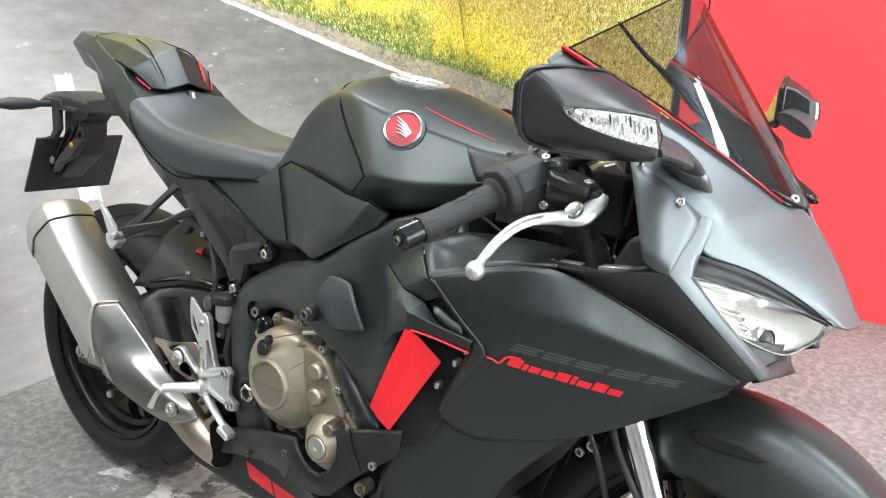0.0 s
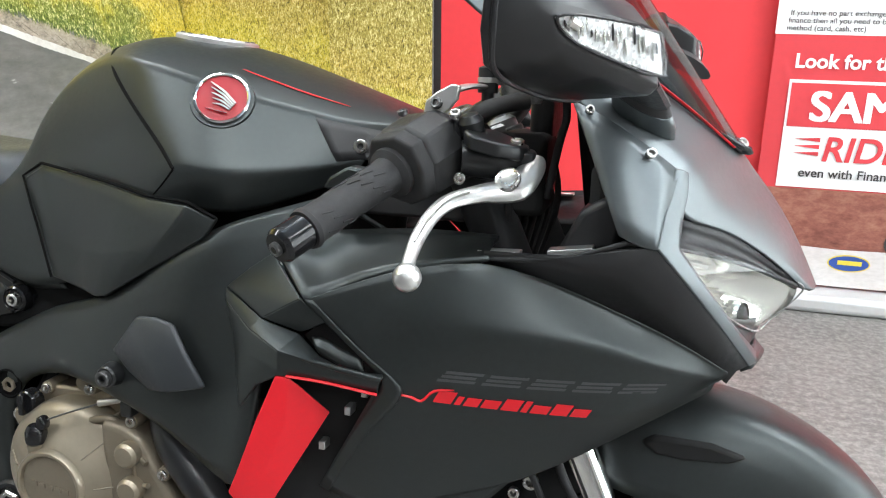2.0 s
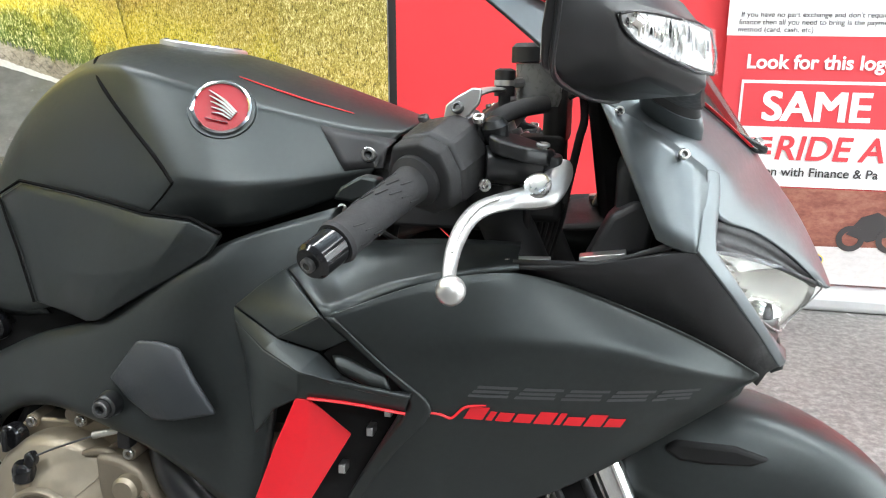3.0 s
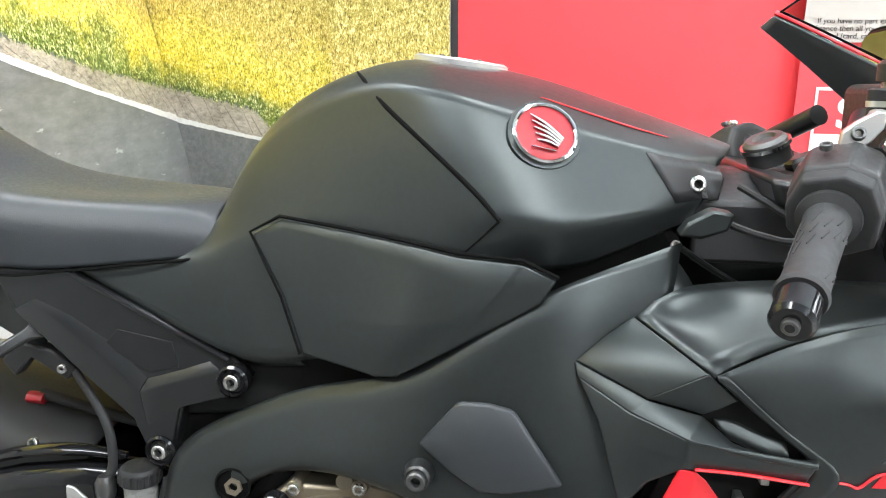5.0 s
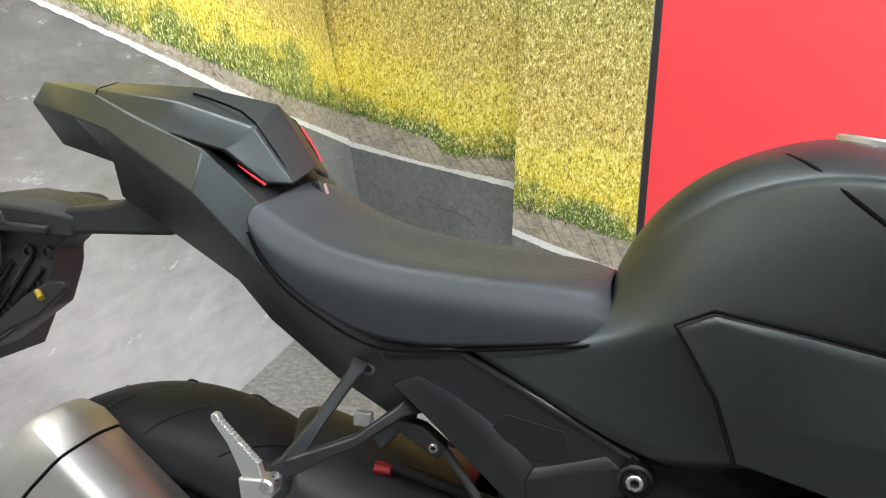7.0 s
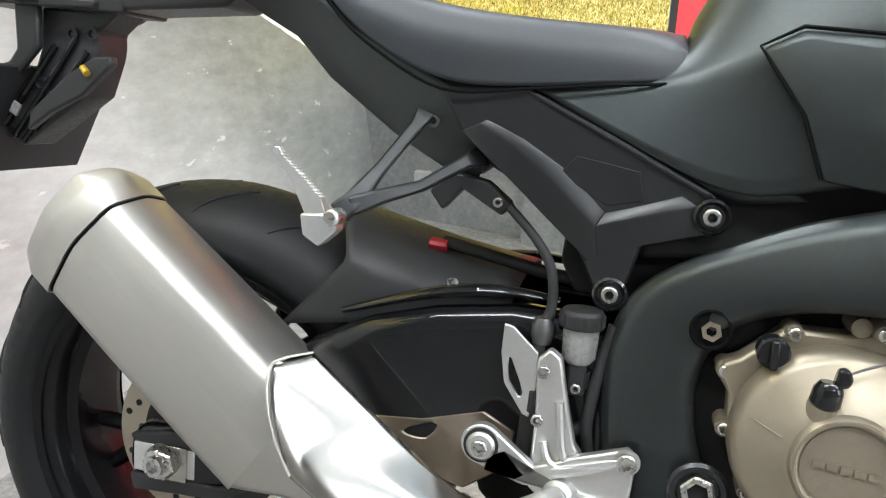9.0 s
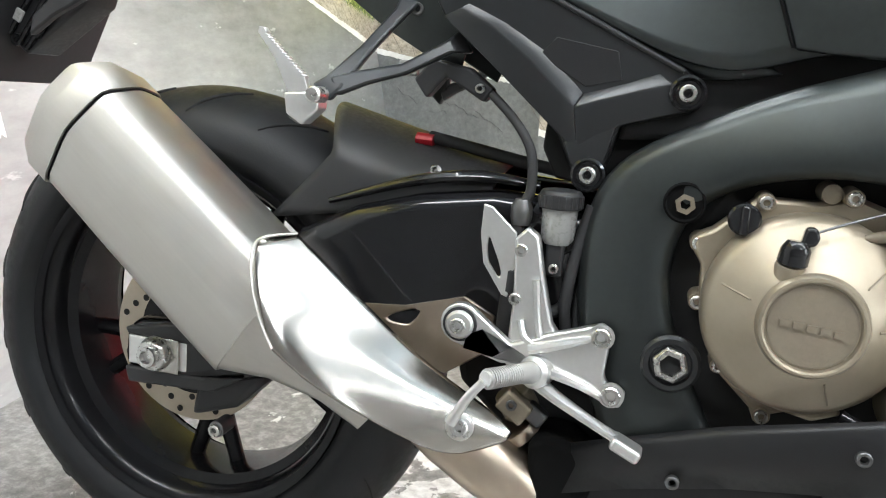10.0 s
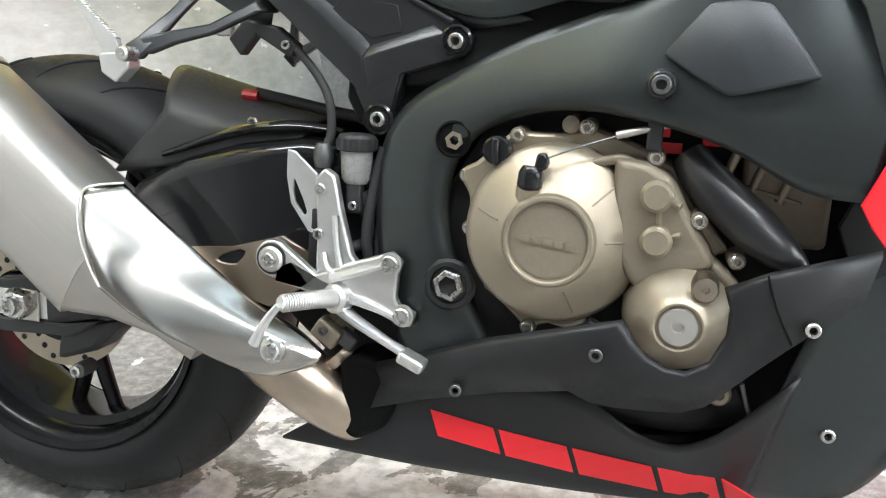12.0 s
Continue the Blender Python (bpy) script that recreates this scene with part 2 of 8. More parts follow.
ASPHALTDARK = ramp_print("printed_worn_asphalt", FARTONE, (2.2, 45.0), (1.0, 0.5, 1.0), 0.36, 10, 0.6, crisp=0.76)
ROADLINE = ramp_print("printed_road_line", [(0.3, (0.62, 0.61, 0.58)), (0.6, (0.82, 0.81, 0.78))], (6.0, 60.0), (1, 1, 1), 0.4)
KERBJOINT = pm("printed_kerb_joint", (0.15, 0.13, 0.105), 0.5, 0.0, 0.4, 20, 120)
KERB = ramp_print("printed_kerb_stones", [(0.36, (0.11, 0.095, 0.075)), (0.47, (0.34, 0.295, 0.235)), (0.62, (0.58, 0.51, 0.42))], (7.0, 40.0), (1.0, 1.0, 2.2), 0.42, 10, 0.6, crisp=0.75)
PHOTO = ramp_print("printed_brown_photo", [(0.30, (0.10, 0.02, 0.02)), (0.50, (0.28, 0.10, 0.07)), (0.70, (0.45, 0.22, 0.16))], (4.0, 30.0), (1, 1, 2.0), 0.45, 8, 0.5)
PHOTOROAD = ramp_print("printed_pale_road", [(0.30, (0.50, 0.46, 0.44)), (0.60, (0.66, 0.62, 0.60))], (3.0, 40.0), (1, 1, 2.0), 0.45)


def grass_print(name, zones, lush, blade=230.0, tall=0.45):
    """A printed meadow: colour zones by the height over the kerb, lush green clumps low down, fine upright stalks."""
    m = bpy.data.materials.new(name)
    m.use_nodes = True
    nt = m.node_tree
    b = nt.nodes["Principled BSDF"]
    tc = nt.nodes.new("ShaderNodeTexCoord")

    def noise_of(scale, squash, detail, rough, bend=0.0):
        mp = nt.nodes.new("ShaderNodeMapping")
        mp.inputs["Scale"].default_value, mp.inputs["Rotation"].default_value = (1.0, 1.0, squash), (0.12, 0.0, 0.0)
        nt.links.new(tc.outputs["Object"], mp.inputs["Vector"])
        n = nt.nodes.new("ShaderNodeTexNoise")
        n.inputs["Scale"].default_value, n.inputs["Detail"].default_value, n.inputs["Roughness"].default_value = scale, detail, rough
        n.inputs["Distortion"].default_value = bend
        nt.links.new(mp.outputs[0], n.inputs["Vector"])
        return n.outputs["Fac"]

    def madd(src, factor, plus):
        w = nt.nodes.new("ShaderNodeMath")
        w.operation = "MULTIPLY_ADD"
        nt.links.new(src, w.inputs[0])
        w.inputs[1].default_value = factor
        if isinstance(plus, float):
            w.inputs[2].default_value = plus
        else:
            nt.links.new(plus, w.inputs[2])
        return w.outputs[0]

    def ramp_of(src, rows):
        r = nt.nodes.new("ShaderNodeValToRGB")
        while len(r.color_ramp.elements) < len(rows):
            r.color_ramp.elements.new(0.5)
        for e, (p, c) in zip(r.color_ramp.elements, rows):
            e.position, e.color = p, (*c, 1)
        nt.links.new(src, r.inputs["Fac"])
        return r.outputs["Color"]

    def mixed(kind, fac, a, c):
        x = nt.nodes.new("ShaderNodeMix")
        x.data_type, x.blend_type = "RGBA", kind
        if fac is None:
            x.inputs["Factor"].default_value = 1.0
        else:
            nt.links.new(fac, x.inputs["Factor"])
        nt.links.new(a, x.inputs["A"])
        nt.links.new(c, x.inputs["B"])
        return x.outputs["Result"]

    rise = nt.nodes.new("ShaderNodeAttribute")
    rise.attribute_name = "rise"
    # uneven borders between the zones
    height = madd(noise_of(5.0, 1.6, 6, 0.65), 0.30, madd(rise.outputs["Fac"], 1.0, -0.15))
    ground = ramp_of(height, zones)
    # lush clumps fade out upwards
    clump = madd(rise.outputs["Fac"], -1.5, noise_of(3.2, 1.2, 5, 0.6))
    mask = ramp_of(clump, [(0.36, (0, 0, 0)), (0.47, (0.8, 0.8, 0.8))])
    green = nt.nodes.new("ShaderNodeRGB")
    green.outputs[0].default_value = (*lush, 1)
    ground = mixed("MIX", mask, ground, green.outputs[0])
    stalk = madd(noise_of(blade, tall, 4, 0.6, 0.8), 0.55, madd(noise_of(blade * 0.3, 0.7, 5, 0.7, 0.8), 0.45, 0.0))
    tone = ramp_of(stalk, [(0.38, (0.09, 0.10, 0.05)), (0.45, (0.58, 0.56, 0.45)), (0.52, (1.0, 1.0, 1.0)), (0.62, (1.0, 1.0, 1.0))])
    pale = nt.nodes.new("ShaderNodeRGB")
    pale.outputs[0].default_value = (0.95, 0.88, 0.48, 1)
    ground = mixed("MULTIPLY", None, ground, tone)
    tips = ramp_of(stalk, [(0.525, (0, 0, 0)), (0.59, (0.95, 0.95, 0.95))])
    nt.links.new(mixed("MIX", tips, ground, pale.outputs[0]), b.inputs["Base Color"])
    b.inputs["Roughness"].default_value = 0.5
    return m
def floor_material():
    """Worn grey floor: speckle, dull stains, and flakes of old white paint under the machine."""
    m = bpy.data.materials.new("worn_floor")
    m.use_nodes = True
    nt = m.node_tree
    b = nt.nodes["Principled BSDF"]
    tc = nt.nodes.new("ShaderNodeTexCoord")

    def noise_at(scale, detail, rough=0.6, dist=0.0):
        n = nt.nodes.new("ShaderNodeTexNoise")
        n.inputs["Scale"].default_value, n.inputs["Detail"].default_value = scale, detail
        n.inputs["Roughness"].default_value, n.inputs["Distortion"].default_value = rough, dist
        nt.links.new(tc.outputs["Object"], n.inputs["Vector"])
        return n

    def ramp(src, stops):
        r = nt.nodes.new("ShaderNodeValToRGB")
        while len(r.color_ramp.elements) < len(stops):
            r.color_ramp.elements.new(0.5)
        for e, (p, c) in zip(r.color_ramp.elements, stops):
            e.position, e.color = p, (*c, 1)
        nt.links.new(src, r.inputs["Fac"])
        return r

    def mix(fac, a, bb):
        x = nt.nodes.new("ShaderNodeMix")
        x.data_type = "RGBA"
        nt.links.new(fac, x.inputs["Factor"])
        nt.links.new(a, x.inputs["A"])
        nt.links.new(bb, x.inputs["B"])
        return x.outputs["Result"]

    stain = ramp(noise_at(2.6, 6).outputs["Fac"], [(0.35, (0.115, 0.112, 0.105)), (0.5, (0.185, 0.178, 0.168)), (0.65, (0.25, 0.243, 0.23))])
    speck = ramp(noise_at(48, 6, 0.75).outputs["Fac"], [(0.36, (0.06, 0.058, 0.055)), (0.5, (0.18, 0.173, 0.165)), (0.62, (0.36, 0.345, 0.325))])
    half = nt.nodes.new("ShaderNodeValue")
    half.outputs[0].default_value = 0.55
    base = mix(half.outputs[0], stain.outputs["Color"], speck.outputs["Color"])
    # flakes of paint lie in one worn patch
    sep = nt.nodes.new("ShaderNodeSeparateXYZ")
    nt.links.new(tc.outputs["Object"], sep.inputs[0])
    dist = nt.nodes.new("ShaderNodeVectorMath")
    dist.operation = "DISTANCE"
    dist.inputs[1].default_value = (0.55, 0.12, 0.0)
    nt.links.new(tc.outputs["Object"], dist.inputs[0])
    fall = nt.nodes.new("ShaderNodeMapRange")
    fall.inputs["From Min"].default_value, fall.inputs["From Max"].default_value = 0.25, 0.95
    fall.inputs["To Min"].default_value, fall.inputs["To Max"].default_value = 0.10, -0.16
    nt.links.new(dist.outputs["Value"], fall.inputs["Value"])
    flakes = noise_at(9, 9, 0.62, 0.6)
    add = nt.nodes.new("ShaderNodeMath")
    add.operation = "ADD"
    nt.links.new(flakes.outputs["Fac"], add.inputs[0])
    nt.links.new(fall.outputs[0], add.inputs[1])
    mask = ramp(add.outputs[0], [(0.545, (0, 0, 0)), (0.56, (1, 1, 1))])
    white = ramp(noise_at(40, 5).outputs["Fac"], [(0.35, (0.36, 0.35, 0.335)), (0.6, (0.62, 0.61, 0.59))])
    col = mix(mask.outputs["Color"], base, white.outputs["Color"])
    nt.links.new(col, b.inputs["Base Color"])
    b.inputs["Roughness"].default_value = 0.42
    bp = nt.nodes.new("ShaderNodeBump")
    bp.inputs["Strength"].default_value, bp.inputs["Distance"].default_value = 0.25, 0.002
    nt.links.new(add.outputs[0], bp.inputs["Height"])
    nt.links.new(bp.outputs[0], b.inputs["Normal"])
    return m


GRASS = grass_print("printed_yellow_grass", [(0.0, (0.14, 0.15, 0.03)), (0.025, (0.25, 0.28, 0.035)), (0.06, (0.56, 0.50, 0.045)), (0.11, (0.88, 0.72, 0.055)), (0.22, (0.90, 0.74, 0.10)), (0.32, (0.74, 0.56, 0.12)), (0.50, (0.60, 0.47, 0.11)), (0.80, (0.42, 0.36, 0.09))], (0.13, 0.22, 0.035))
FLOOR = floor_material()
GLOW = bpy.data.materials.new("lamp_diffuser")
GLOW.use_nodes = True
GLOW.node_tree.nodes["Principled BSDF"].inputs["Emission Color"].default_value = (0.95, 0.98, 1, 1)
GLOW.node_tree.nodes["Principled BSDF"].inputs["Emission Strength"].default_value = 4.0
DAYLIGHT = bpy.data.materials.new("street_daylight")
DAYLIGHT.use_nodes = True
DAYLIGHT.node_tree.nodes["Principled BSDF"].inputs["Emission Color"].default_value = (0.92, 0.97, 1, 1)
DAYLIGHT.node_tree.nodes["Principled BSDF"].inputs["Emission Strength"].default_value = 8.0

# ---- mesh helpers ----
from mathutils.bvhtree import BVHTree


def skin_of(*obs):
    """The finished outer surfaces of some panels, to lay trim on."""
    bpy.context.view_layer.update()
    deps = bpy.context.evaluated_depsgraph_get()
    return [BVHTree.FromObject(ob, deps) for ob in obs]


def drape(skin, p, way, lift=0.0):
    """The place where a line through p along way first meets a surface, lifted off it, with the normal there."""
    p, way = Vector(p), Vector(way).normalized()
    best = None
    for tree in skin:
        hit, nor, _, dist = tree.ray_cast(p - way * 0.15, way, 0.4)
        if hit is not None and (best is None or dist < best[2]):
            best = (hit, nor if nor.dot(way) < 0 else -nor, dist)
    if best is None:
        return p, -way
    return best[0] + best[1] * lift, best[1]


def finish(bm, name, mat, parent=None, label="", sharp=38.0, bevel=0.0, segs=2):
    """Links a bmesh as one mesh object, smooth but for edges sharper than the angle."""
    bmesh.ops.recalc_face_normals(bm, faces=bm.faces)
    me = bpy.data.meshes.new(name)
    bm.to_mesh(me)
    bm.free()
    me.shade_smooth()
    me.set_sharp_from_angle(angle=radians(sharp))
    me.materials.append(mat)
    ob = new(name, me)
    ob.parent = parent
    if label:
        tagged(ob, label)
    if bevel:
        mod = ob.modifiers.new("bevel", "BEVEL")
        mod.width, mod.segments, mod.limit_method, mod.angle_limit = bevel, segs, "ANGLE", radians(30)
    return ob


def part(name, bm, mat, parent=None, label="", **how):
    return finish(bm, name, mat, parent, label, **how)


def thing(name, label, category, m=None, group="", kind=""):
    ob = new(name)
    ob.empty_display_size = 0.1
    if m is not None:
        ob.matrix_world = m
    return tagged(ob, label, category, group, kind)


def flip(p, side):
    return (p[0], p[1] * side, p[2])


def sym(rows):
    """Rows that run from the middle to one side become rows from side to side."""
    return [[(x, -y, z) for x, y, z in reversed(r[1:])] + list(r) for r in rows]


def quilt(name, rows, mat, parent, label="", thick=0.004, lv=2, crow=(), ccol=(), side=1, out=None, crease=0.75, flat=0.0):
    """A sculpted panel from a coarse net of points, smoothed, with crisp lines along some rows and columns."""
    n, m = len(rows), len(rows[0])
    pts = [Vector(flip(p, side)) for r in rows for p in r]
    if out is None:
        cy = sum(p.y for p in pts) / len(pts)
        out = Vector((0, 1 if cy > 0.02 else -1 if cy < -0.02 else 0, 0.35))
    else:
        out = Vector(flip(out, side))
    bm = bmesh.new()
    vs = [bm.verts.new(p) for p in pts]
    total = Vector()
    for i in range(n - 1):
        for j in range(m - 1):
            f = bm.faces.new((vs[i * m + j], vs[i * m + j + 1], vs[(i + 1) * m + j + 1], vs[(i + 1) * m + j]))
            f.normal_update()
            total += f.normal * f.calc_area()
    if total.dot(out) < 0:
        bmesh.ops.reverse_faces(bm, faces=bm.faces)
    layer = bm.edges.layers.float.new("crease_edge")
    index = {v: k for k, v in enumerate(vs)}
    for e in bm.edges:
        a, b = sorted(index[v] for v in e.verts)
        if a // m == b // m and a // m in crow:
            e[layer] = crease
        if a % m == b % m and a % m in ccol:
            e[layer] = crease
    me = bpy.data.meshes.new(name)
    bm.to_mesh(me)
    bm.free()
    me.shade_smooth()
    me.materials.append(mat)
    ob = new(name, me)
    ob.parent = parent
    if label:
        tagged(ob, label)
    if lv:
        s = ob.modifiers.new("smooth", "SUBSURF")
        s.levels = s.render_levels = lv
        s.boundary_smooth = "PRESERVE_CORNERS"
    if thick:
        t = ob.modifiers.new("thickness", "SOLIDIFY")
        t.thickness, t.offset = thick, -1
    if flat:
        me.set_sharp_from_angle(angle=radians(14))
        b = ob.modifiers.new("edges", "BEVEL")
        b.width, b.segments, b.limit_method, b.angle_limit = flat, 2, "ANGLE", radians(14)
    return ob


def flat_arm(pts, half, depth):
    """A flat bar of oblong section through points; half: its half width at each."""
    line, loops = [Vector(p) for p in pts], []
    for k, p in enumerate(line):
        d = line[min(k + 1, len(line) - 1)] - line[max(k - 1, 0)]
        n = Vector((-d.z, 0, d.x)).normalized() * half[k]
        e = Vector((0, depth / 2, 0))
        loops.append([p + n - e, p - n - e, p - n + e, p + n + e])
    return loft_bm(loops)


def slab_bm(pts, y0, y1, side=1, bm=None):
    """A plate with outline pts (x, z) from y0 to y1."""
    bm = bm or bmesh.new()
    a = [bm.verts.new((x, y0 * side, z)) for x, z in pts]
    b = [bm.verts.new((x, y1 * side, z)) for x, z in pts]
    bm.faces.new(a)
    bm.faces.new(list(reversed(b)))
    for i in range(len(pts)):
        j = (i + 1) % len(pts)
        bm.faces.new((a[j], a[i], b[i], b[j]))
    return bm


def slab(name, pts, y0, y1, mat, parent, label="", bevel=0.003, side=1, segs=2):
    return finish(slab_bm(pts, y0, y1, side), name, mat, parent, label, bevel=bevel, segs=segs)


def ring_slab(name, outer, inner, y0, y1, mat, parent, label="", bevel=0.003, side=1):
    """A plate with one opening; outer and inner outlines have equal numbers of points."""
    bm = bmesh.new()
    n = len(outer)
    loops = [[bm.verts.new((x, y * side, z)) for x, z in o] for o in (outer, inner) for y in (y0, y1)]
    o0, o1, i0, i1 = loops
    for k in range(n):
        q = (k + 1) % n
        for a, b in ((o0, i0), (i0, i1), (i1, o1), (o1, o0)):
            bm.faces.new((a[k], a[q], b[q], b[k]))
    return finish(bm, name, mat, parent, label, bevel=bevel)


def frame_of(axis):
    axis = Vector(axis).normalized()
    u = axis.orthogonal().normalized()
    return u, axis.cross(u), axis


def lathe_bm(profile, origin, axis, n=32, bm=None):
    """Turns (radius, height) pairs about an axis."""
    bm = bm or bmesh.new()
    u, v, w = frame_of(axis)
    o = Vector(origin)
    rings = []
    for r, h in profile:
        if r < 1e-6:
            rings.append([bm.verts.new(o + w * h)])
        else:
            rings.append([bm.verts.new(o + w * h + (u * math.cos(2 * math.pi * k / n) + v * math.sin(2 * math.pi * k / n)) * r) for k in range(n)])
    for a, b in zip(rings, rings[1:]):
        for k in range(n):
            q = (k + 1) % n
            fs = [a[k % len(a)], a[q % len(a)], b[q % len(b)], b[k % len(b)]]
            fs = list(dict.fromkeys(fs))
            if len(fs) > 2:
                bm.faces.new(fs)
    return bm


def lathe(name, profile, origin, axis, mat, parent, label="", n=32, bevel=0.0, sharp=38):
    return finish(lathe_bm(profile, origin, axis, n), name, mat, parent, label, sharp=sharp, bevel=bevel)


def curve_pts(pts, steps=6):
    """A smooth line through the points."""
    p = [Vector(q) for q in pts]
    if len(p) < 3:
        return p
    out = []
    for i in range(len(p) - 1):
        a, b, c, d = p[max(i - 1, 0)], p[i], p[i + 1], p[min(i + 2, len(p) - 1)]
        for k in range(steps):
            t = k / steps
            out.append(0.5 * ((2 * b) + (c - a) * t + (2 * a - 5 * b + 4 * c - d) * t * t + (3 * b - a - 3 * c + d) * t ** 3))
    return out + [p[-1]]


def tube_bm(pts, radii, n=14, bm=None, steps=6, flat=1.0):
    """A round or flattened bar along a smooth line; radii: one, or one a point."""
    bm = bm or bmesh.new()
    line = curve_pts(pts, steps)
    if not isinstance(radii, (list, tuple)):
        radii = [radii] * len(pts)
    rs = [radii[0]] * len(line)
    for k in range(len(line)):
        f = k / (len(line) - 1) * (len(radii) - 1)
        i = min(int(f), len(radii) - 2) if len(radii) > 1 else 0
        rs[k] = radii[i] + (radii[i + 1] - radii[i]) * (f - i) if len(radii) > 1 else radii[0]
    u = None
    rings = []
    for k, p in enumerate(line):
        w = (line[min(k + 1, len(line) - 1)] - line[max(k - 1, 0)]).normalized()
        u = (Vector((0, 0, 1)) - w * w.z) if u is None else (u - w * u.dot(w))
        if u.length < 1e-4:
            u = w.orthogonal()
        u.normalize()
        v = w.cross(u)
        rings.append([bm.verts.new(p + (u * math.sin(a) * flat + v * math.cos(a)) * rs[k]) for a in (2 * math.pi * q / n for q in range(n))])
    for a, b in zip(rings, rings[1:]):
        for k in range(n):
            q = (k + 1) % n
            bm.faces.new((a[k], a[q], b[q], b[k]))
    bm.faces.new(list(reversed(rings[0])))
    bm.faces.new(rings[-1])
    return bm


def tube(name, pts, radii, mat, parent, label="", n=14, steps=6, flat=1.0, bevel=0.0):
    return finish(tube_bm(pts, radii, n, None, steps, flat), name, mat, parent, label, bevel=bevel)


def loft_bm(loops, cap=True, bm=None):
    bm = bm or bmesh.new()
    rings = [[bm.verts.new(p) for p in l] for l in loops]
    n = len(rings[0])
    for a, b in zip(rings, rings[1:]):
        for k in range(n):
            q = (k + 1) % n
            bm.faces.new((a[k], a[q], b[q], b[k]))
    if cap:
        bm.faces.new(list(reversed(rings[0])))
        bm.faces.new(rings[-1])
    return bm


def box_bm(lo, hi, bm=None, m=None):
    bm = bm or bmesh.new()
    vs = [bm.verts.new(((m @ Vector(p)) if m is not None else p)) for p in ((x, y, z) for x in (lo[0], hi[0]) for y in (lo[1], hi[1]) for z in (lo[2], hi[2]))]
    for f in ((0, 1, 3, 2), (4, 6, 7, 5), (0, 4, 5, 1), (2, 3, 7, 6), (0, 2, 6, 4), (1, 5, 7, 3)):
        bm.faces.new([vs[k] for k in f])
    return bm


def box(name, lo, hi, mat, parent=None, label="", bevel=0.003, m=None):
    return finish(box_bm(lo, hi, None, m), name, mat, parent, label, bevel=bevel)


SOCKET = [(1.0, -0.3), (1.0, 0.5), (0.86, 0.62), (0.56, 0.62), (0.50, 0.50), (0.47, -0.60), (0.0, -0.60)]
OUT = (0, -1, 0)


def bolt(parent, p, r=0.008, axis=OUT, mat=None, name="bolt"):
    return lathe(name, [(a * r, h * r) for a, h in SOCKET], p, axis, mat or BOLT, parent, n=18, sharp=30)


def letters(body, size, mat, m, name="lettering", parent=None, bold=0.0):
    """Raised flat lettering in the built-in font; the text lies in the plane of m."""
    cu = bpy.data.curves.new(name, "FONT")
    cu.body, cu.size, cu.extrude, cu.offset = body, size, 0.0004, bold
    tmp = bpy.data.objects.new(name, cu)
    scene.collection.objects.link(tmp)
    me = bpy.data.meshes.new_from_object(tmp.evaluated_get(bpy.context.evaluated_depsgraph_get()))
    bpy.data.objects.remove(tmp)
    me.materials.clear()
    me.materials.append(mat)
    me.transform(m)
    ob = new(name, me)
    ob.parent = parent
    return ob

# ---- the setting ----
tagged(box("floor", (-3.0, -4.0, -0.05), (5.5, 3.2, 0.0), FLOOR, bevel=0), "worn grey speckled floor with flaked white paint", "floor", kind="structure")


def wall(name, a, b, z1, mat, label, depth=0.1, z0=0.0):
    a, b = Vector((*a, 0)), Vector((*b, 0))
    d = (b - a).normalized()
    n = Vector((d.y, -d.x, 0))
    bm = bmesh.new()
    lo = [a, b, b - n * depth, a - n * depth]
    v0 = [bm.verts.new((p.x, p.y, z0)) for p in lo]
    v1 = [bm.verts.new((p.x, p.y, z1)) for p in lo]
    bm.faces.new(v0)
    bm.faces.new(v1)
    for k in range(4):
        q = (k + 1) % 4
        bm.faces.new((v0[k], v0[q], v1[q], v1[k]))
    return tagged(finish(bm, name, mat), label, "wall", kind="structure")


wall("wall_north", (-3.0, 3.0), (5.5, 3.0), 2.85, WALLPAINT, "plain pale showroom wall behind the display boards")
wall("wall_south", (5.5, -3.9), (-3.0, -3.9), 2.85, DULLWALL, "unseen closing wall, dark to dim side reflections")
wall("wall_west", (-2.9, -4.0), (-2.9, 3.2), 2.85, DULLWALL, "unseen closing wall, dark to dim side reflections")
# unseen shop window in the east wall, judged by reflections: daylight from the street
# stretched south to brighten the front of the fairing
WIN = ((-2.0, 0.30), (2.8, 0.30), (2.8, 2.55), (-2.0, 2.55))
east = ring_slab("wall_east", [(-4.0, 0.0), (3.2, 0.0), (3.2, 2.85), (-4.0, 2.85)], list(WIN), -0.1, 0.0, WALLPAINT, None, bevel=0)
east.matrix_world = pose(5.4, 0, 0, 0, 0, 90)
tagged(east, "pale showroom wall with a wide shop window", "wall", kind="structure")
window = thing("window_1", "unseen wide shop window with dark frame and mullions", "window", pose(5.4, 0, 0, 0, 0, 90), kind="structure")
ring_slab("window_frame", [(y, z) for y, z in WIN], [(-1.94, 0.36), (2.74, 0.36), (2.74, 2.49), (-1.94, 2.49)], -0.09, -0.01, DARKEDGE, window, bevel=0.004)
for k in range(4):
    y0, y1 = -1.94 + 1.1825 * k, -1.94 + 1.1825 * k + 1.1325
    pane = part("pane", box_bm((y0, -0.052, 0.36), (y1, -0.048, 2.49)), LAMPGLASS, window)
    pane.visible_shadow = False
    if k:
        part("mullion", box_bm((y0 - 0.05, -0.08, 0.36), (y0, -0.02, 2.49)), DARKEDGE, window, bevel=0.003)
street = box("backdrop_street", (6.0, -3.6, -0.2), (6.02, 4.2, 3.0), DAYLIGHT, bevel=0)
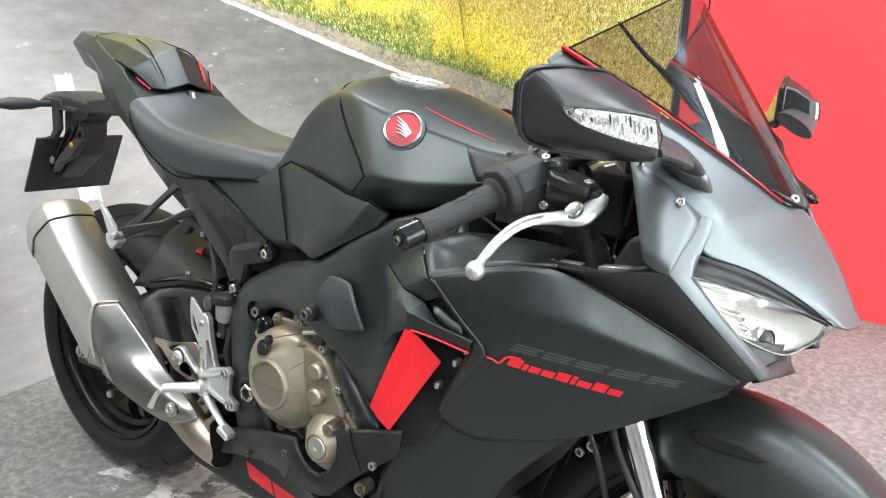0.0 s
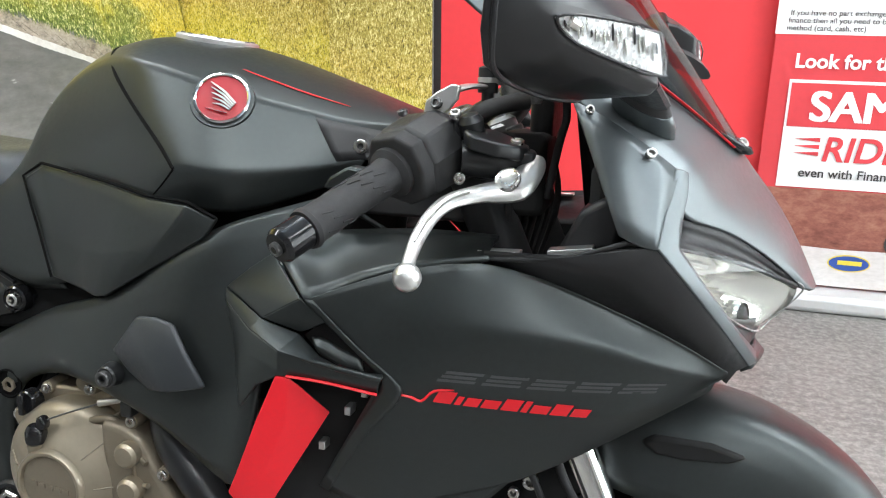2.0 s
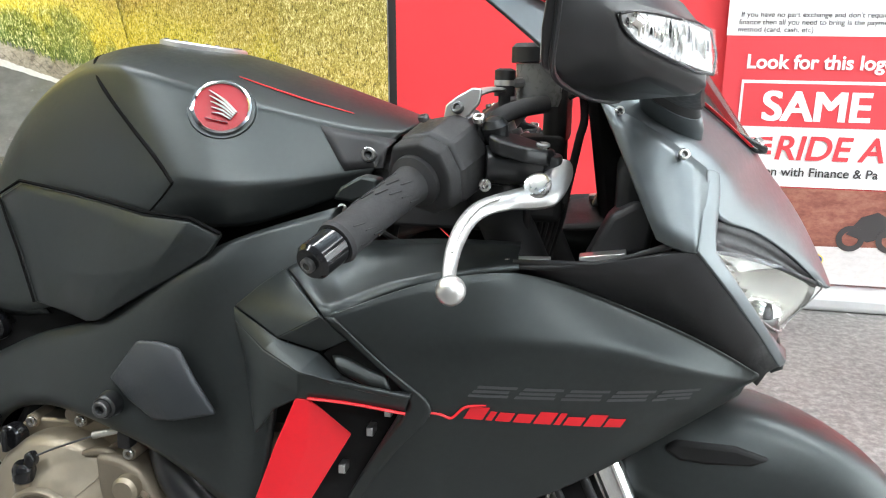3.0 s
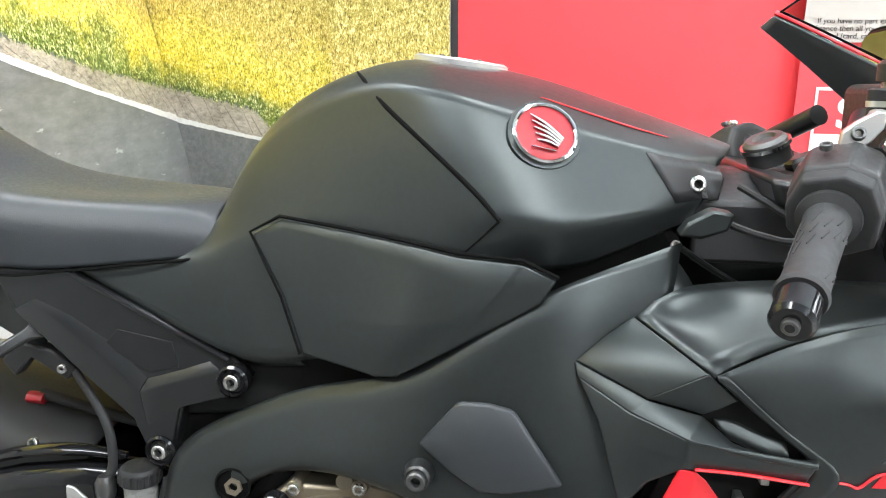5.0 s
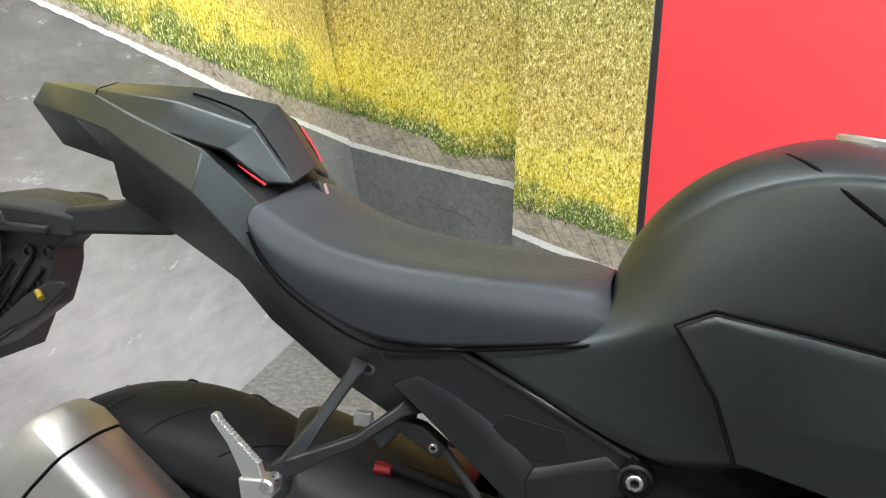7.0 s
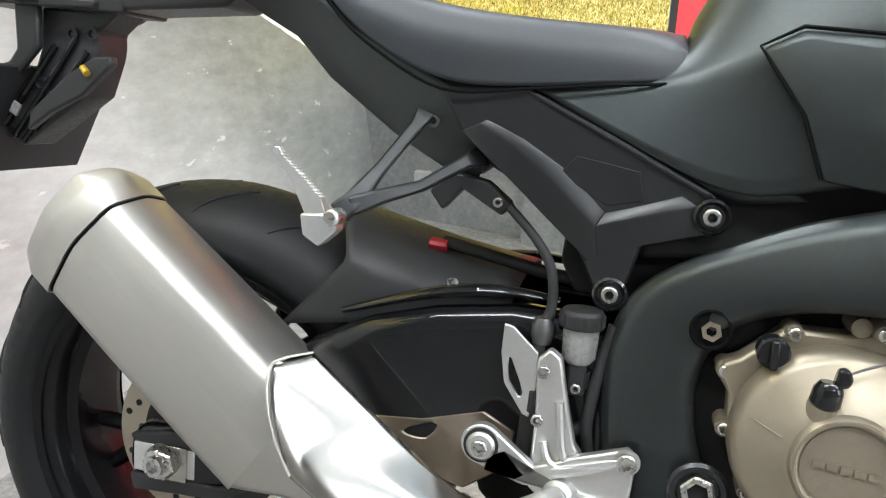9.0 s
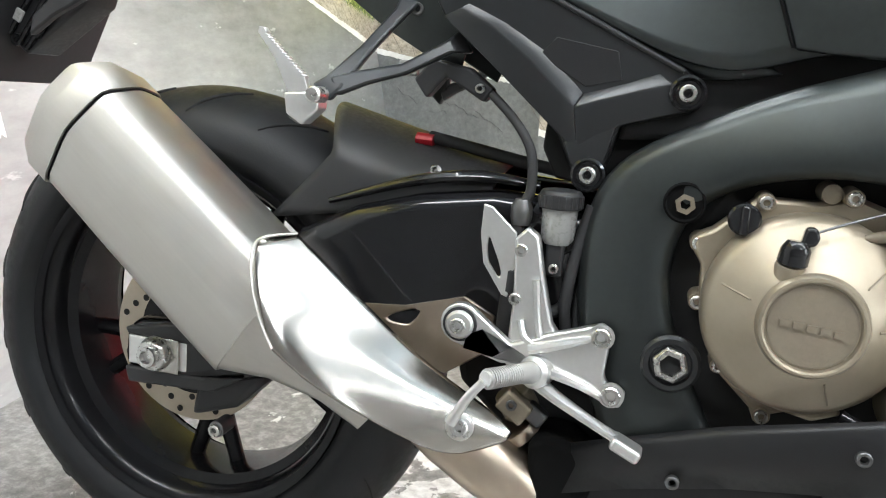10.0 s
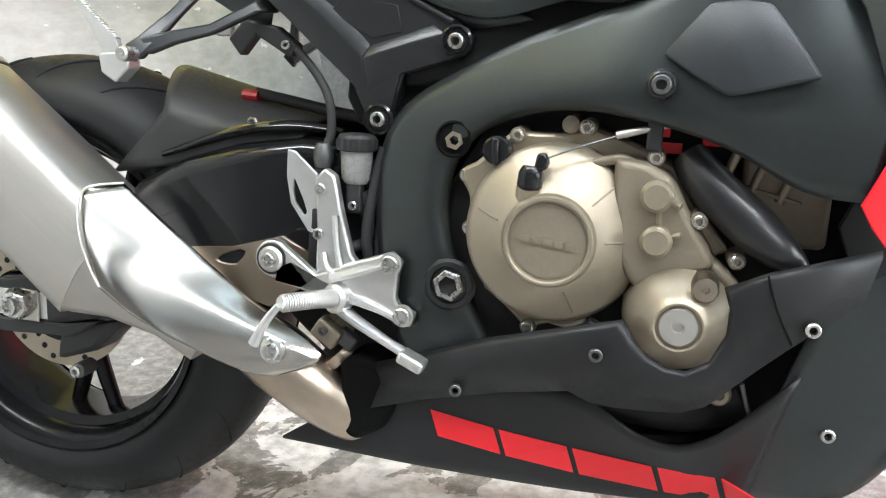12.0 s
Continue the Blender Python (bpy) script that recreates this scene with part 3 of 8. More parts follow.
tagged(street, "plain bright daylight beyond the shop window", "backdrop", kind="structure")
tagged(box("ceiling", (-3.0, -4.0, 2.86), (5.5, 3.2, 2.96), CEILPAINT, bevel=0), "unseen showroom ceiling, tinted blue to cool top reflections", "ceiling", kind="structure")

for sx, sy, power, upward in STRIPS:
    unit = thing("ceiling_light", "unseen white strip light under the ceiling", "ceiling light", pose(sx, sy, CEILING), group="strip lights")
    ring_slab("frame", [(-0.75, -0.15), (0.75, -0.15), (0.75, 0.15), (-0.75, 0.15)], [(-0.70, -0.11), (0.70, -0.11), (0.70, 0.11), (-0.70, 0.11)], -0.04, 0.1, WALLPAINT, unit).matrix_local = pose(0, 0, 0, -90)
    part("diffuser", box_bm((-0.70, -0.11, -0.06), (0.70, 0.11, -0.045)), GLOW, unit)
    for x in (-0.6, 0.6):
        part("suspension_rod", box_bm((x - 0.004, -0.004 + 0.12, 0.09), (x + 0.004, 0.004 + 0.12, 2.862 - CEILING)), WALLPAINT, unit)


# ---- the printed road backdrop ----
def left_x(y, z):
    return -0.545 - 0.2 * z - 0.035 * y


TOPZ = 2.2


class Sheet:
    """A flat board: maps (along, height) to the world, lifted a little off its face."""

    def __init__(self, a, b, lean=0.0):
        self.a, self.b = Vector((*a, 0)), Vector((*b, 0))
        self.d = (self.b - self.a).normalized()
        self.n = Vector((self.d.y, -self.d.x, 0))
        self.long = (self.b - self.a).length
        self.lean = lean

    def at(self, s, z, lift=0.0):
        return self.a + self.d * s + self.n * (lift - self.lean * z) + Vector((0, 0, z))

    def board(self, name, mat, parent, z0, z1, depth=0.02, s0=0.0, s1=None, label="", lift=0.0):
        s1 = self.long if s1 is None else s1
        loops = [[self.at(s, z, lift - e) for s, z in ((s0, z0), (s1, z0), (s1, z1), (s0, z1))] for e in (0.0, depth)]
        return part(name, loft_bm(loops), mat, parent, label)

    def band(self, name, low, high, mat, parent, lift, step=0.01, rough_low=0.0, rough_high=0.0, s0=0.0, s1=None, label="", seed=1):
        """A printed strip between two lines (functions of s), with ragged edges."""
        s1 = self.long if s1 is None else s1
        rnd = random.Random(seed)
        n = max(2, int((s1 - s0) / step))
        bm = bmesh.new()
        rise = bm.verts.layers.float.new("rise")
        prev = None
        for k in range(n + 1):
            s = s0 + (s1 - s0) * k / n
            lo, hi = low(s) + rnd.uniform(-1, 1) * rough_low, high(s) + rnd.uniform(-1, 1) * rough_high
            if hi < lo + 0.001:
                hi = lo + 0.001
            cur = [bm.verts.new(self.at(s, z, lift)) for z in (lo, hi)]
            for v, z in zip(cur, (lo, hi)):
                v[rise] = z - low(s)
            if prev:
                bm.faces.new((prev[0], cur[0], cur[1], prev[1]))
            prev = cur
        me_ob = part(name, bm, mat, parent, label)
        return me_ob


def poly_line(pairs):
    def f(s):
        if s <= pairs[0][0]:
            (a, za), (b, zb) = pairs[0], pairs[1]
        elif s >= pairs[-1][0]:
            (a, za), (b, zb) = pairs[-2], pairs[-1]
        else:
            (a, za), (b, zb) = next((p, q) for p, q in zip(pairs, pairs[1:]) if p[0] <= s <= q[0])
        return za + (zb - za) * (s - a) / (b - a)
    return f


def kerb_joints(sheet, low, high, s0, s1, step, seed):
    """Dark joints between the printed kerb stones."""
    rnd = random.Random(seed)
    s = s0
    bm = bmesh.new()
    while s < s1:
        a, b, w = low(s) + 0.006, high(s) - 0.006, rnd.uniform(0.0016, 0.0040)
        slant = rnd.uniform(0.045, 0.075)
        bm.faces.new([bm.verts.new(sheet.at(s + e, z, 0.0032)) for e, z in ((0, a), (w, a), (w - slant, b), (-slant, b))])
        s += step * rnd.uniform(0.7, 1.3)
    return part("kerb_joints", bm, KERBJOINT, backdrop, "dark joints of the printed kerb")



def ragged(f, phase):
    """The uneven lower edge of the grass over the line f."""
    return lambda s: f(s) + 0.010 * noise.noise(Vector((s * 6.0, phase, 0))) + 0.012 * noise.noise(Vector((s * 28.0, phase, 4)))


backdrop = thing("road_backdrop", "curved printed backdrop of a country road beside yellow grass", "backdrop", kind="structure")
# side board, leaning back: runs along the tail end of the machine
side_board = Sheet((left_x(-1.6, 0), -1.6), (left_x(2.5, 0), 2.5), lean=0.2)
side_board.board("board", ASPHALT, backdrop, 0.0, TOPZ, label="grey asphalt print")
Y0 = 1.6
l_top = poly_line([(Y0 + 0.4, 1.235), (Y0 + 0.826, 1.094), (Y0 + 1.301, 0.939), (Y0 + 1.576, 0.846), (Y0 + 1.93, 0.725), (Y0 + 2.5, 0.556)])
l_bot = poly_line([(Y0 + 0.4, 1.218), (Y0 + 1.07, 0.999), (Y0 + 1.564, 0.822), (Y0 + 2.5, 0.527)])
k_top = poly_line([(Y0 + 0.4, 1.255), (Y0 + 0.935, 1.085), (Y0 + 1.194, 1.008), (Y0 + 1.602, 0.897), (Y0 + 1.964, 0.79), (Y0 + 2.5, 0.668)])
side_board.band("road_line", l_bot, l_top, ROADLINE, backdrop, 0.002, rough_low=0.002, rough_high=0.002, s0=0.3)
side_board.band("kerb", l_top, k_top, KERB, backdrop, 0.0015, rough_high=0.008, s0=0.3)
side_board.band("grass", ragged(k_top, 3), lambda s: TOPZ, GRASS, backdrop, 0.0025, 0.0022, 0.014, s0=0.3, seed=3)
kerb_joints(side_board, l_top, k_top, 1.9, side_board.long, 0.060, 31)
# white lane dashes seen between tail and silencer
for z0, z1, w in ((0.46, 0.505, 0.07), (0.765, 0.83, 0.055)):
    yy = Y0 + 0.335
    side_board.band("lane_dash", lambda s, z0=z0: z0, lambda s, z1=z1: z1, ROADLINE, backdrop, 0.002, 0.005, 0.004, 0.004, s0=yy - w / 2, s1=yy + w / 2)

# middle board, upright
mid_board = Sheet((-0.78, 2.5), (0.10, 2.228))
mid_board.board("board", ASPHALTDARK, backdrop, 0.0, TOPZ, s0=-0.35, label="grey asphalt print with fine cracks")
m_top = poly_line([(0.0, 0.556), (0.43, 0.498), (0.92, 0.462)])
m_bot = poly_line([(0.0, 0.530), (0.92, 0.434)])
m_k = poly_line([(0.0, 0.668), (0.25, 0.635), (0.46, 0.60), (0.52, 0.545), (0.92, 0.550)])
mid_board.band("road_line", m_bot, m_top, ROADLINE, backdrop, 0.002, 0.01, 0.002, 0.002, s0=-0.35)
mid_board.band("kerb", m_top, m_k, KERB, backdrop, 0.0015, 0.008, 0.0, 0.008, s0=-0.35)
mid_board.band("grass", ragged(m_k, 5), lambda s: TOPZ, GRASS, backdrop, 0.0025, 0.0022, 0.015, s0=-0.35, seed=5)
kerb_joints(mid_board, m_top, m_k, 0.0, mid_board.long, 0.055, 32)
# the end strip's shadow on this board is drawn as a dark strip
mid_board.board("edge_shadow_strip", DARKEDGE, backdrop, 0.0, TOPZ, 0.004, mid_board.long - 0.012, mid_board.long, label="dark strip drawn for the end strip's shadow", lift=0.0055)
rnd = random.Random(4)
for s0, z0, n in ((0.16, 0.395, 9), (0.40, 0.36, 12), (0.55, 0.335, 10), (0.66, 0.34, 7), (0.30, 0.30, 8)):
    pts, s, z = [], s0, z0
    for k in range(n):
        pts.append(mid_board.at(s, z, 0.0015))
        s += rnd.uniform(0.008, 0.022)
        z += rnd.uniform(-0.016, 0.009)
    tube("crack", pts, 0.0013, INKBLACK, backdrop, n=6, steps=2, flat=0.2)

# end strip, a little in front, with the picture out of step
end_strip = Sheet((0.035, 2.167), (0.487, 2.020))
end_strip.board("board", ASPHALTDARK, backdrop, 0.0, TOPZ, 0.006, label="grey asphalt print")
e_top = poly_line([(0.0, 0.312), (0.237, 0.262), (0.48, 0.215)])
e_bot = poly_line([(0.0, 0.286), (0.237, 0.234), (0.48, 0.187)])
e_k = poly_line([(0.0, 0.400), (0.237, 0.362), (0.48, 0.33)])
end_strip.band("road_line", e_bot, e_top, ROADLINE, backdrop, 0.002, 0.01, 0.002, 0.002)
end_strip.band("kerb", e_top, e_k, KERB, backdrop, 0.0015, 0.008, 0.0, 0.006)
kerb_joints(end_strip, e_top, e_k, 0.02, end_strip.long, 0.055, 33)
end_strip.band("grass", ragged(e_k, 8), lambda s: TOPZ, GRASS, backdrop, 0.0025, 0.0022, 0.016, seed=8)

# ---- red display board and the pull-up banner ----
red = Sheet((0.512, 2.041), (3.2, 2.18))
red_board = thing("red_display_board", "large plain red display board with a dark edge", "display board", kind="structure")
red.board("board", REDBOARD, red_board, 0.0, TOPZ, 0.04)
red.board("edge_strip", DARKEDGE, red_board, 0.0, TOPZ, 0.05, -0.026, 0.0, label="dark brown edge strip", lift=0.004)

BY = 2.055
banner = thing("pull_up_banner", "red and white pull-up banner with sales lettering on an alloy base", "banner")


def flat_bm(x0, x1, z0, z1, y, bm=None):
    return box_bm((x0, y - 0.0006, z0), (x1, y + 0.0006, z1), bm)


BX1 = 2.42
part("sheet", box_bm((1.615, BY, 0.07), (BX1, BY + 0.002, 2.05)), BANNERRED, banner)
part("white_panel", flat_bm(1.612, BX1, 0.895, 1.9, BY - 0.002), BANNERWHITE, banner)
part("photo_panel", flat_bm(1.618, BX1, 0.07, 0.40, BY - 0.002), PHOTO, banner, "brown landscape photo print")
bm = bmesh.new()
q = [(1.618, 0.07), (BX1, 0.07), (BX1, 0.215), (2.1, 0.205), (1.9, 0.20), (1.75, 0.205), (1.618, 0.215)]
bm.faces.new([bm.verts.new((x, BY - 0.0035, z)) for x, z in q])
part("photo_road", bm, PHOTOROAD, banner, "pale road in the photo print")
part("box_outline", flat_bm(1.674, BX1, 0.405, 0.755, BY - 0.0035), BANNERWHITE, banner)
part("box_red", flat_bm(1.682, BX1, 0.605, 0.745, BY - 0.0055), BANNERRED, banner)


def flat_text(body, x, z, size, mat, name="lettering", bold=0.0, squeeze=1.0, shear=0.0, y=None):
    m = Matrix.Translation((x, (BY - 0.0075) if y is None else y, z)) @ pose(0, 0, 0, 90) @ Matrix(((squeeze, shear, 0, 0), (0, 1, 0, 0), (0, 0, 1, 0), (0, 0, 0, 1)))
    return letters(body, size, mat, m, name, banner, bold)


flat_text("Look for this logo", 1.682, 0.793, 0.062, BANNERWHITE, bold=0.0016, y=BY - 0.004)
for k in range(10):
    flat_text("SAME", 1.740 + 0.0022 * (k % 5), 0.625 + 0.004 * (k // 5), 0.135, BANNERWHITE, squeeze=1.03, y=BY - 0.0075 - 0.0001 * k)
flat_text("RIDE A", 1.796, 0.498, 0.112, BANNERRED, bold=0.002, squeeze=1.0, shear=0.15)
flat_text("even with Finance & Pa", 1.737, 0.442, 0.042, INKBLACK, bold=0.0005)
flat_text("If you have no part exchange and don't require", 1.650, 0.953, 0.0235, INKBLACK, y=BY - 0.004)
flat_text("finance then all you need to bring is the payment", 1.646, 0.930, 0.0235, INKBLACK, y=BY - 0.004)
flat_text("method (card, cash, etc)", 1.644, 0.907, 0.0235, INKBLACK, y=BY - 0.004)
for z in (0.52, 0.543, 0.566):
    bm = bmesh.new()
    bm.faces.new([bm.verts.new((x, BY - 0.0075, zz)) for x, zz in ((1.712, z), (1.79, z - 0.008), (1.79, z + 0.006))])
    part("speed_stripe", bm, BANNERRED, banner)
# small machine in the photo print, as plain dark shapes
for cx in (2.075, 2.20):
    lathe("printed_wheel", [(0.026, 0), (0.045, 0), (0.045, 0.001), (0.026, 0.001), (0.026, 0)], (cx, BY - 0.005, 0.235), OUT, INKBLACK, banner, n=24)
bm = bmesh.new()
bm.faces.new([bm.verts.new((x, BY - 0.0052, z)) for x, z in ((2.06, 0.25), (2.10, 0.31), (2.15, 0.33), (2.22, 0.29), (2.2, 0.25), (2.13, 0.225))])
part("printed_machine", bm, INKBLACK, banner)


def oval(name, cx, cz, a, b, y, mat):
    bm = bmesh.new()
    bm.faces.new([bm.verts.new((cx + a * math.cos(t), y, cz + b * math.sin(t))) for t in (2 * math.pi * k / 32 for k in range(32))])
    return part(name, bm, mat, banner)


oval("oval_logo", 1.935, 0.155, 0.066, 0.030, BY - 0.0050, INKYELLOW)
oval("oval_logo_field", 1.935, 0.155, 0.062, 0.026, BY - 0.0062, INKBLUE)
part("oval_logo_bar", flat_bm(1.90, 1.975, 0.150, 0.165, BY - 0.0075), INKYELLOW, banner)
bm = box_bm((1.60, BY - 0.10, 0.0), (BX1 + 0.02, BY + 0.10, 0.062))
part("base", bm, GREYBASE, banner, "silver alloy cassette base", bevel=0.02, segs=3)

# ---- the motorcycle: built upright, then leaned over on its stand ----
bike = thing("motorcycle", "matt graphite sports motorcycle with red accents, leaning on its stand", "motorcycle", pose(0, 0, 0, -6.0))
AX = (-0.005, 0.0, 0.305)


def wheel(name, centre, radius, width, rim_r, disc_r, disc_y, both):
    hub = new(name)
    hub.parent = bike
    hub.location = centre
    w = width / 2
    prof = [(rim_r - 0.006, -w * 0.76), (rim_r + 0.006, -w * 0.88), (rim_r + 0.018, -w * 0.97), (rim_r + 0.026, -w * 0.975)]
    for k in range(1, 14):
        a = math.pi * k / 14
        prof.append((rim_r + 0.026 + (radius - rim_r - 0.026) * math.sin(a) ** 1.1, -w * 0.965 * math.cos(a)))
    prof += [(r, -h) for r, h in reversed(prof[:4])]
    lathe("tyre", prof, (0, 0, 0), (0, 1, 0), TYRE, hub, "black road tyre with shallow grooves", n=96, sharp=60)
    for sgn in (-1, 1):
        pts = []
        for i in range(5):
            f = i / 4
            t = 0.30 + 0.55 * f
            rr = rim_r + 0.026 + (radius - rim_r - 0.026) * math.sin(math.acos(t)) ** 1.1 + 0.0003
            pts.append((rr * math.cos(0.20 * f), sgn * w * 0.965 * t, rr * math.sin(0.20 * f)))
        first = part("tread_groove", tube_bm(pts, [0.0012, 0.0026, 0.0030, 0.0026, 0.0010], 6, None, 3, 0.5), VOID, hub)
        for k in range(18):
            ob = first if k == 0 else new("tread_groove", first.data)
            ob.parent = hub
            ob.rotation_euler = (0, -2 * math.pi * (k + 0.5 * (sgn > 0)) / 18, 0)
    rp = [(rim_r - 0.008, -w * 0.86), (rim_r + 0.001, -w * 0.90), (rim_r + 0.003, -w * 0.82), (rim_r - 0.006, -w * 0.80), (rim_r - 0.016, -w * 0.70), (rim_r - 0.019, -w * 0.50), (rim_r - 0.03, -w * 0.42), (rim_r - 0.036, 0)]
    rp = rp + [(r, -h) for r, h in reversed(rp[:-1])]
    rim = lathe("rim", rp, (0, 0, 0), (0, 1, 0), RIM, hub, "gloss black alloy rim", n=80, sharp=45)
    lathe("hub", [(0.0, -w * 0.5), (0.04, -w * 0.5), (0.048, -w * 0.3), (0.048, w * 0.3), (0.04, w * 0.5), (0, w * 0.5)], (0, 0, 0), (0, 1, 0), RIM, hub, n=32)
    for k in range(5):
        bm = bmesh.new()
        a = 2 * math.pi * k / 5 + 0.95
        for da in (-0.17, 0.17):
            p0 = Vector((math.cos(a) * 0.04, 0, math.sin(a) * 0.04))
            p1 = Vector((math.cos(a + da * 0.35) * 0.105, 0, math.sin(a + da * 0.35) * 0.105))
            p2 = Vector((math.cos(a + da) * (rim_r - 0.03), 0, math.sin(a + da) * (rim_r - 0.03)))
            tube_bm([p0, p1, p2], [0.017, 0.012, 0.0105], 10, bm, 4)
        part("spoke", bm, RIM, hub)
    for s in ((-1, 1) if both else (-1,)):
        dp = [(disc_r * 0.66, 0), (disc_r, 0), (disc_r, 0.005), (disc_r * 0.66, 0.005), (disc_r * 0.66, 0)]
        d = lathe("brake_disc", dp, (0, s * disc_y, 0), (0, 1, 0), DISC, hub, "drilled steel brake disc", n=64)
        hole = lathe("drilled_hole", [(0.0, -0.0008), (0.0042, -0.0008), (0.0042, 0.0058), (0, 0.0058)], (0, 0, 0), (0, 1, 0), VOID, d, n=10)
        for k in range(36):
            a = 2 * math.pi * k / 36
            r = disc_r * (0.73, 0.82, 0.91)[k % 3]
            ob = hole if k == 0 else new("drilled_hole", hole.data)
            ob.parent = d
            ob.location = (r * math.cos(a), s * disc_y, r * math.sin(a))
        lathe("disc_carrier", [(0.03, -0.002), (disc_r * 0.68, -0.001), (disc_r * 0.68, 0.006), (0.03, 0.007)], (0, s * disc_y, 0), (0, 1, 0), RIM, hub, n=40)
    return hub


rear_wheel = wheel("rear_wheel", (0.002, 0.0, 0.309), 0.313, 0.19, 0.222, 0.110, 0.062, False)
front_wheel = wheel("front_wheel", (1.372, 0, 0.288), 0.288, 0.12, 0.215, 0.160, 0.075, True)

# near-black masses added to fill the machine; its inner shade is in their colour
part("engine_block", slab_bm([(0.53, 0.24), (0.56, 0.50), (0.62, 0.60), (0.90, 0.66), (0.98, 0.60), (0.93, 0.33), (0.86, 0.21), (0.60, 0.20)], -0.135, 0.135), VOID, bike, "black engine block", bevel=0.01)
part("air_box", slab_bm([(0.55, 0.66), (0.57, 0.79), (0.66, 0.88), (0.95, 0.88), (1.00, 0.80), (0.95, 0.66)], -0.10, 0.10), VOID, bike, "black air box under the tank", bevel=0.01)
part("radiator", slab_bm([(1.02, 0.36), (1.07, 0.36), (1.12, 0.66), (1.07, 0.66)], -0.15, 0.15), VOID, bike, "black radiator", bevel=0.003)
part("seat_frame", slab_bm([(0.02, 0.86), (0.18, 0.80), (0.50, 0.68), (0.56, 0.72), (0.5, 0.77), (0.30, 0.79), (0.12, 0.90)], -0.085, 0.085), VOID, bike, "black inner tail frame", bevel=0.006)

# tank
# cross-sections of the tank cover, from its nose to the seat
tank_nose = [
    [(1.050, 0, 0.893), (1.046, -0.040, 0.892), (1.034, -0.070, 0.884), (1.022, -0.090, 0.870), (1.012, -0.110, 0.848), (1.000, -0.120, 0.830)],
    [(0.985, 0, 0.920), (0.990, -0.070, 0.904), (0.990, -0.108, 0.886), (0.992, -0.120, 0.868), (0.985, -0.132, 0.840), (0.975, -0.126, 0.818)],
    [(0.920, 0, 0.943), (0.928, -0.086, 0.920), (0.930, -0.126, 0.900), (0.932, -0.142, 0.874), (0.935, -0.168, 0.837), (0.940, -0.150, 0.804)],
    [(0.860, 0, 0.961), (0.862, -0.090, 0.943), (0.862, -0.150, 0.917), (0.868, -0.170, 0.884), (0.884, -0.199, 0.831), (0.886, -0.176, 0.785)],
]
tank_crown = [
    [(0.800, 0, 0.973), (0.805, -0.088, 0.957), (0.808, -0.153, 0.932), (0.815, -0.176, 0.888), (0.838, -0.200, 0.837), (0.820, -0.184, 0.796)],
    [(0.748, 0, 0.979), (0.752, -0.084, 0.967), (0.762, -0.150, 0.943), (0.780, -0.172, 0.888), (0.795, -0.188, 0.830), (0.790, -0.188, 0.760)],
    [(0.700, 0, 0.976), (0.700, -0.078, 0.968), (0.706, -0.116, 0.949), (0.728, -0.148, 0.892), (0.745, -0.168, 0.822), (0.748, -0.180, 0.700)],
    [(0.625, 0, 0.949), (0.623, -0.048, 0.944), (0.628, -0.080, 0.924), (0.642, -0.106, 0.880), (0.655, -0.132, 0.820), (0.662, -0.148, 0.690)],
]
tank_rear = [
    [(0.563, 0, 0.903), (0.563, -0.040, 0.897), (0.568, -0.066, 0.880), (0.576, -0.090, 0.850), (0.590, -0.114, 0.800), (0.596, -0.134, 0.664)],
    [(0.522, 0, 0.832), (0.523, -0.034, 0.829), (0.525, -0.056, 0.818), (0.526, -0.074, 0.800), (0.520, -0.098, 0.768), (0.520, -0.126, 0.690)],
    [(0.522, 0, 0.800), (0.522, -0.034, 0.800), (0.522, -0.054, 0.792), (0.505, -0.088, 0.776), (0.450, -0.106, 0.764), (0.380, -0.113, 0.758)],
]
tank = quilt("fuel_tank", sym(tank_nose + tank_crown + tank_rear), PAINT, bike, "matt graphite fuel tank cover with creased sides", lv=3, ccol=(1, 3, 7, 9), out=(0, 0, 1), crease=0.95)
quilt("side_cover", [
    [(0.385, -0.098, 0.757), (0.450, -0.090, 0.766), (0.525, -0.074, 0.778), (0.560, -0.093, 0.760)],
    [(0.470, -0.109, 0.714), (0.515, -0.110, 0.712), (0.555, -0.108, 0.712), (0.585, -0.110, 0.705)],
    [(0.552, -0.116, 0.668), (0.570, -0.118, 0.664), (0.590, -0.121, 0.662), (0.640, -0.133, 0.672)],
], PAINT, bike, "matt graphite cover between seat and tank")
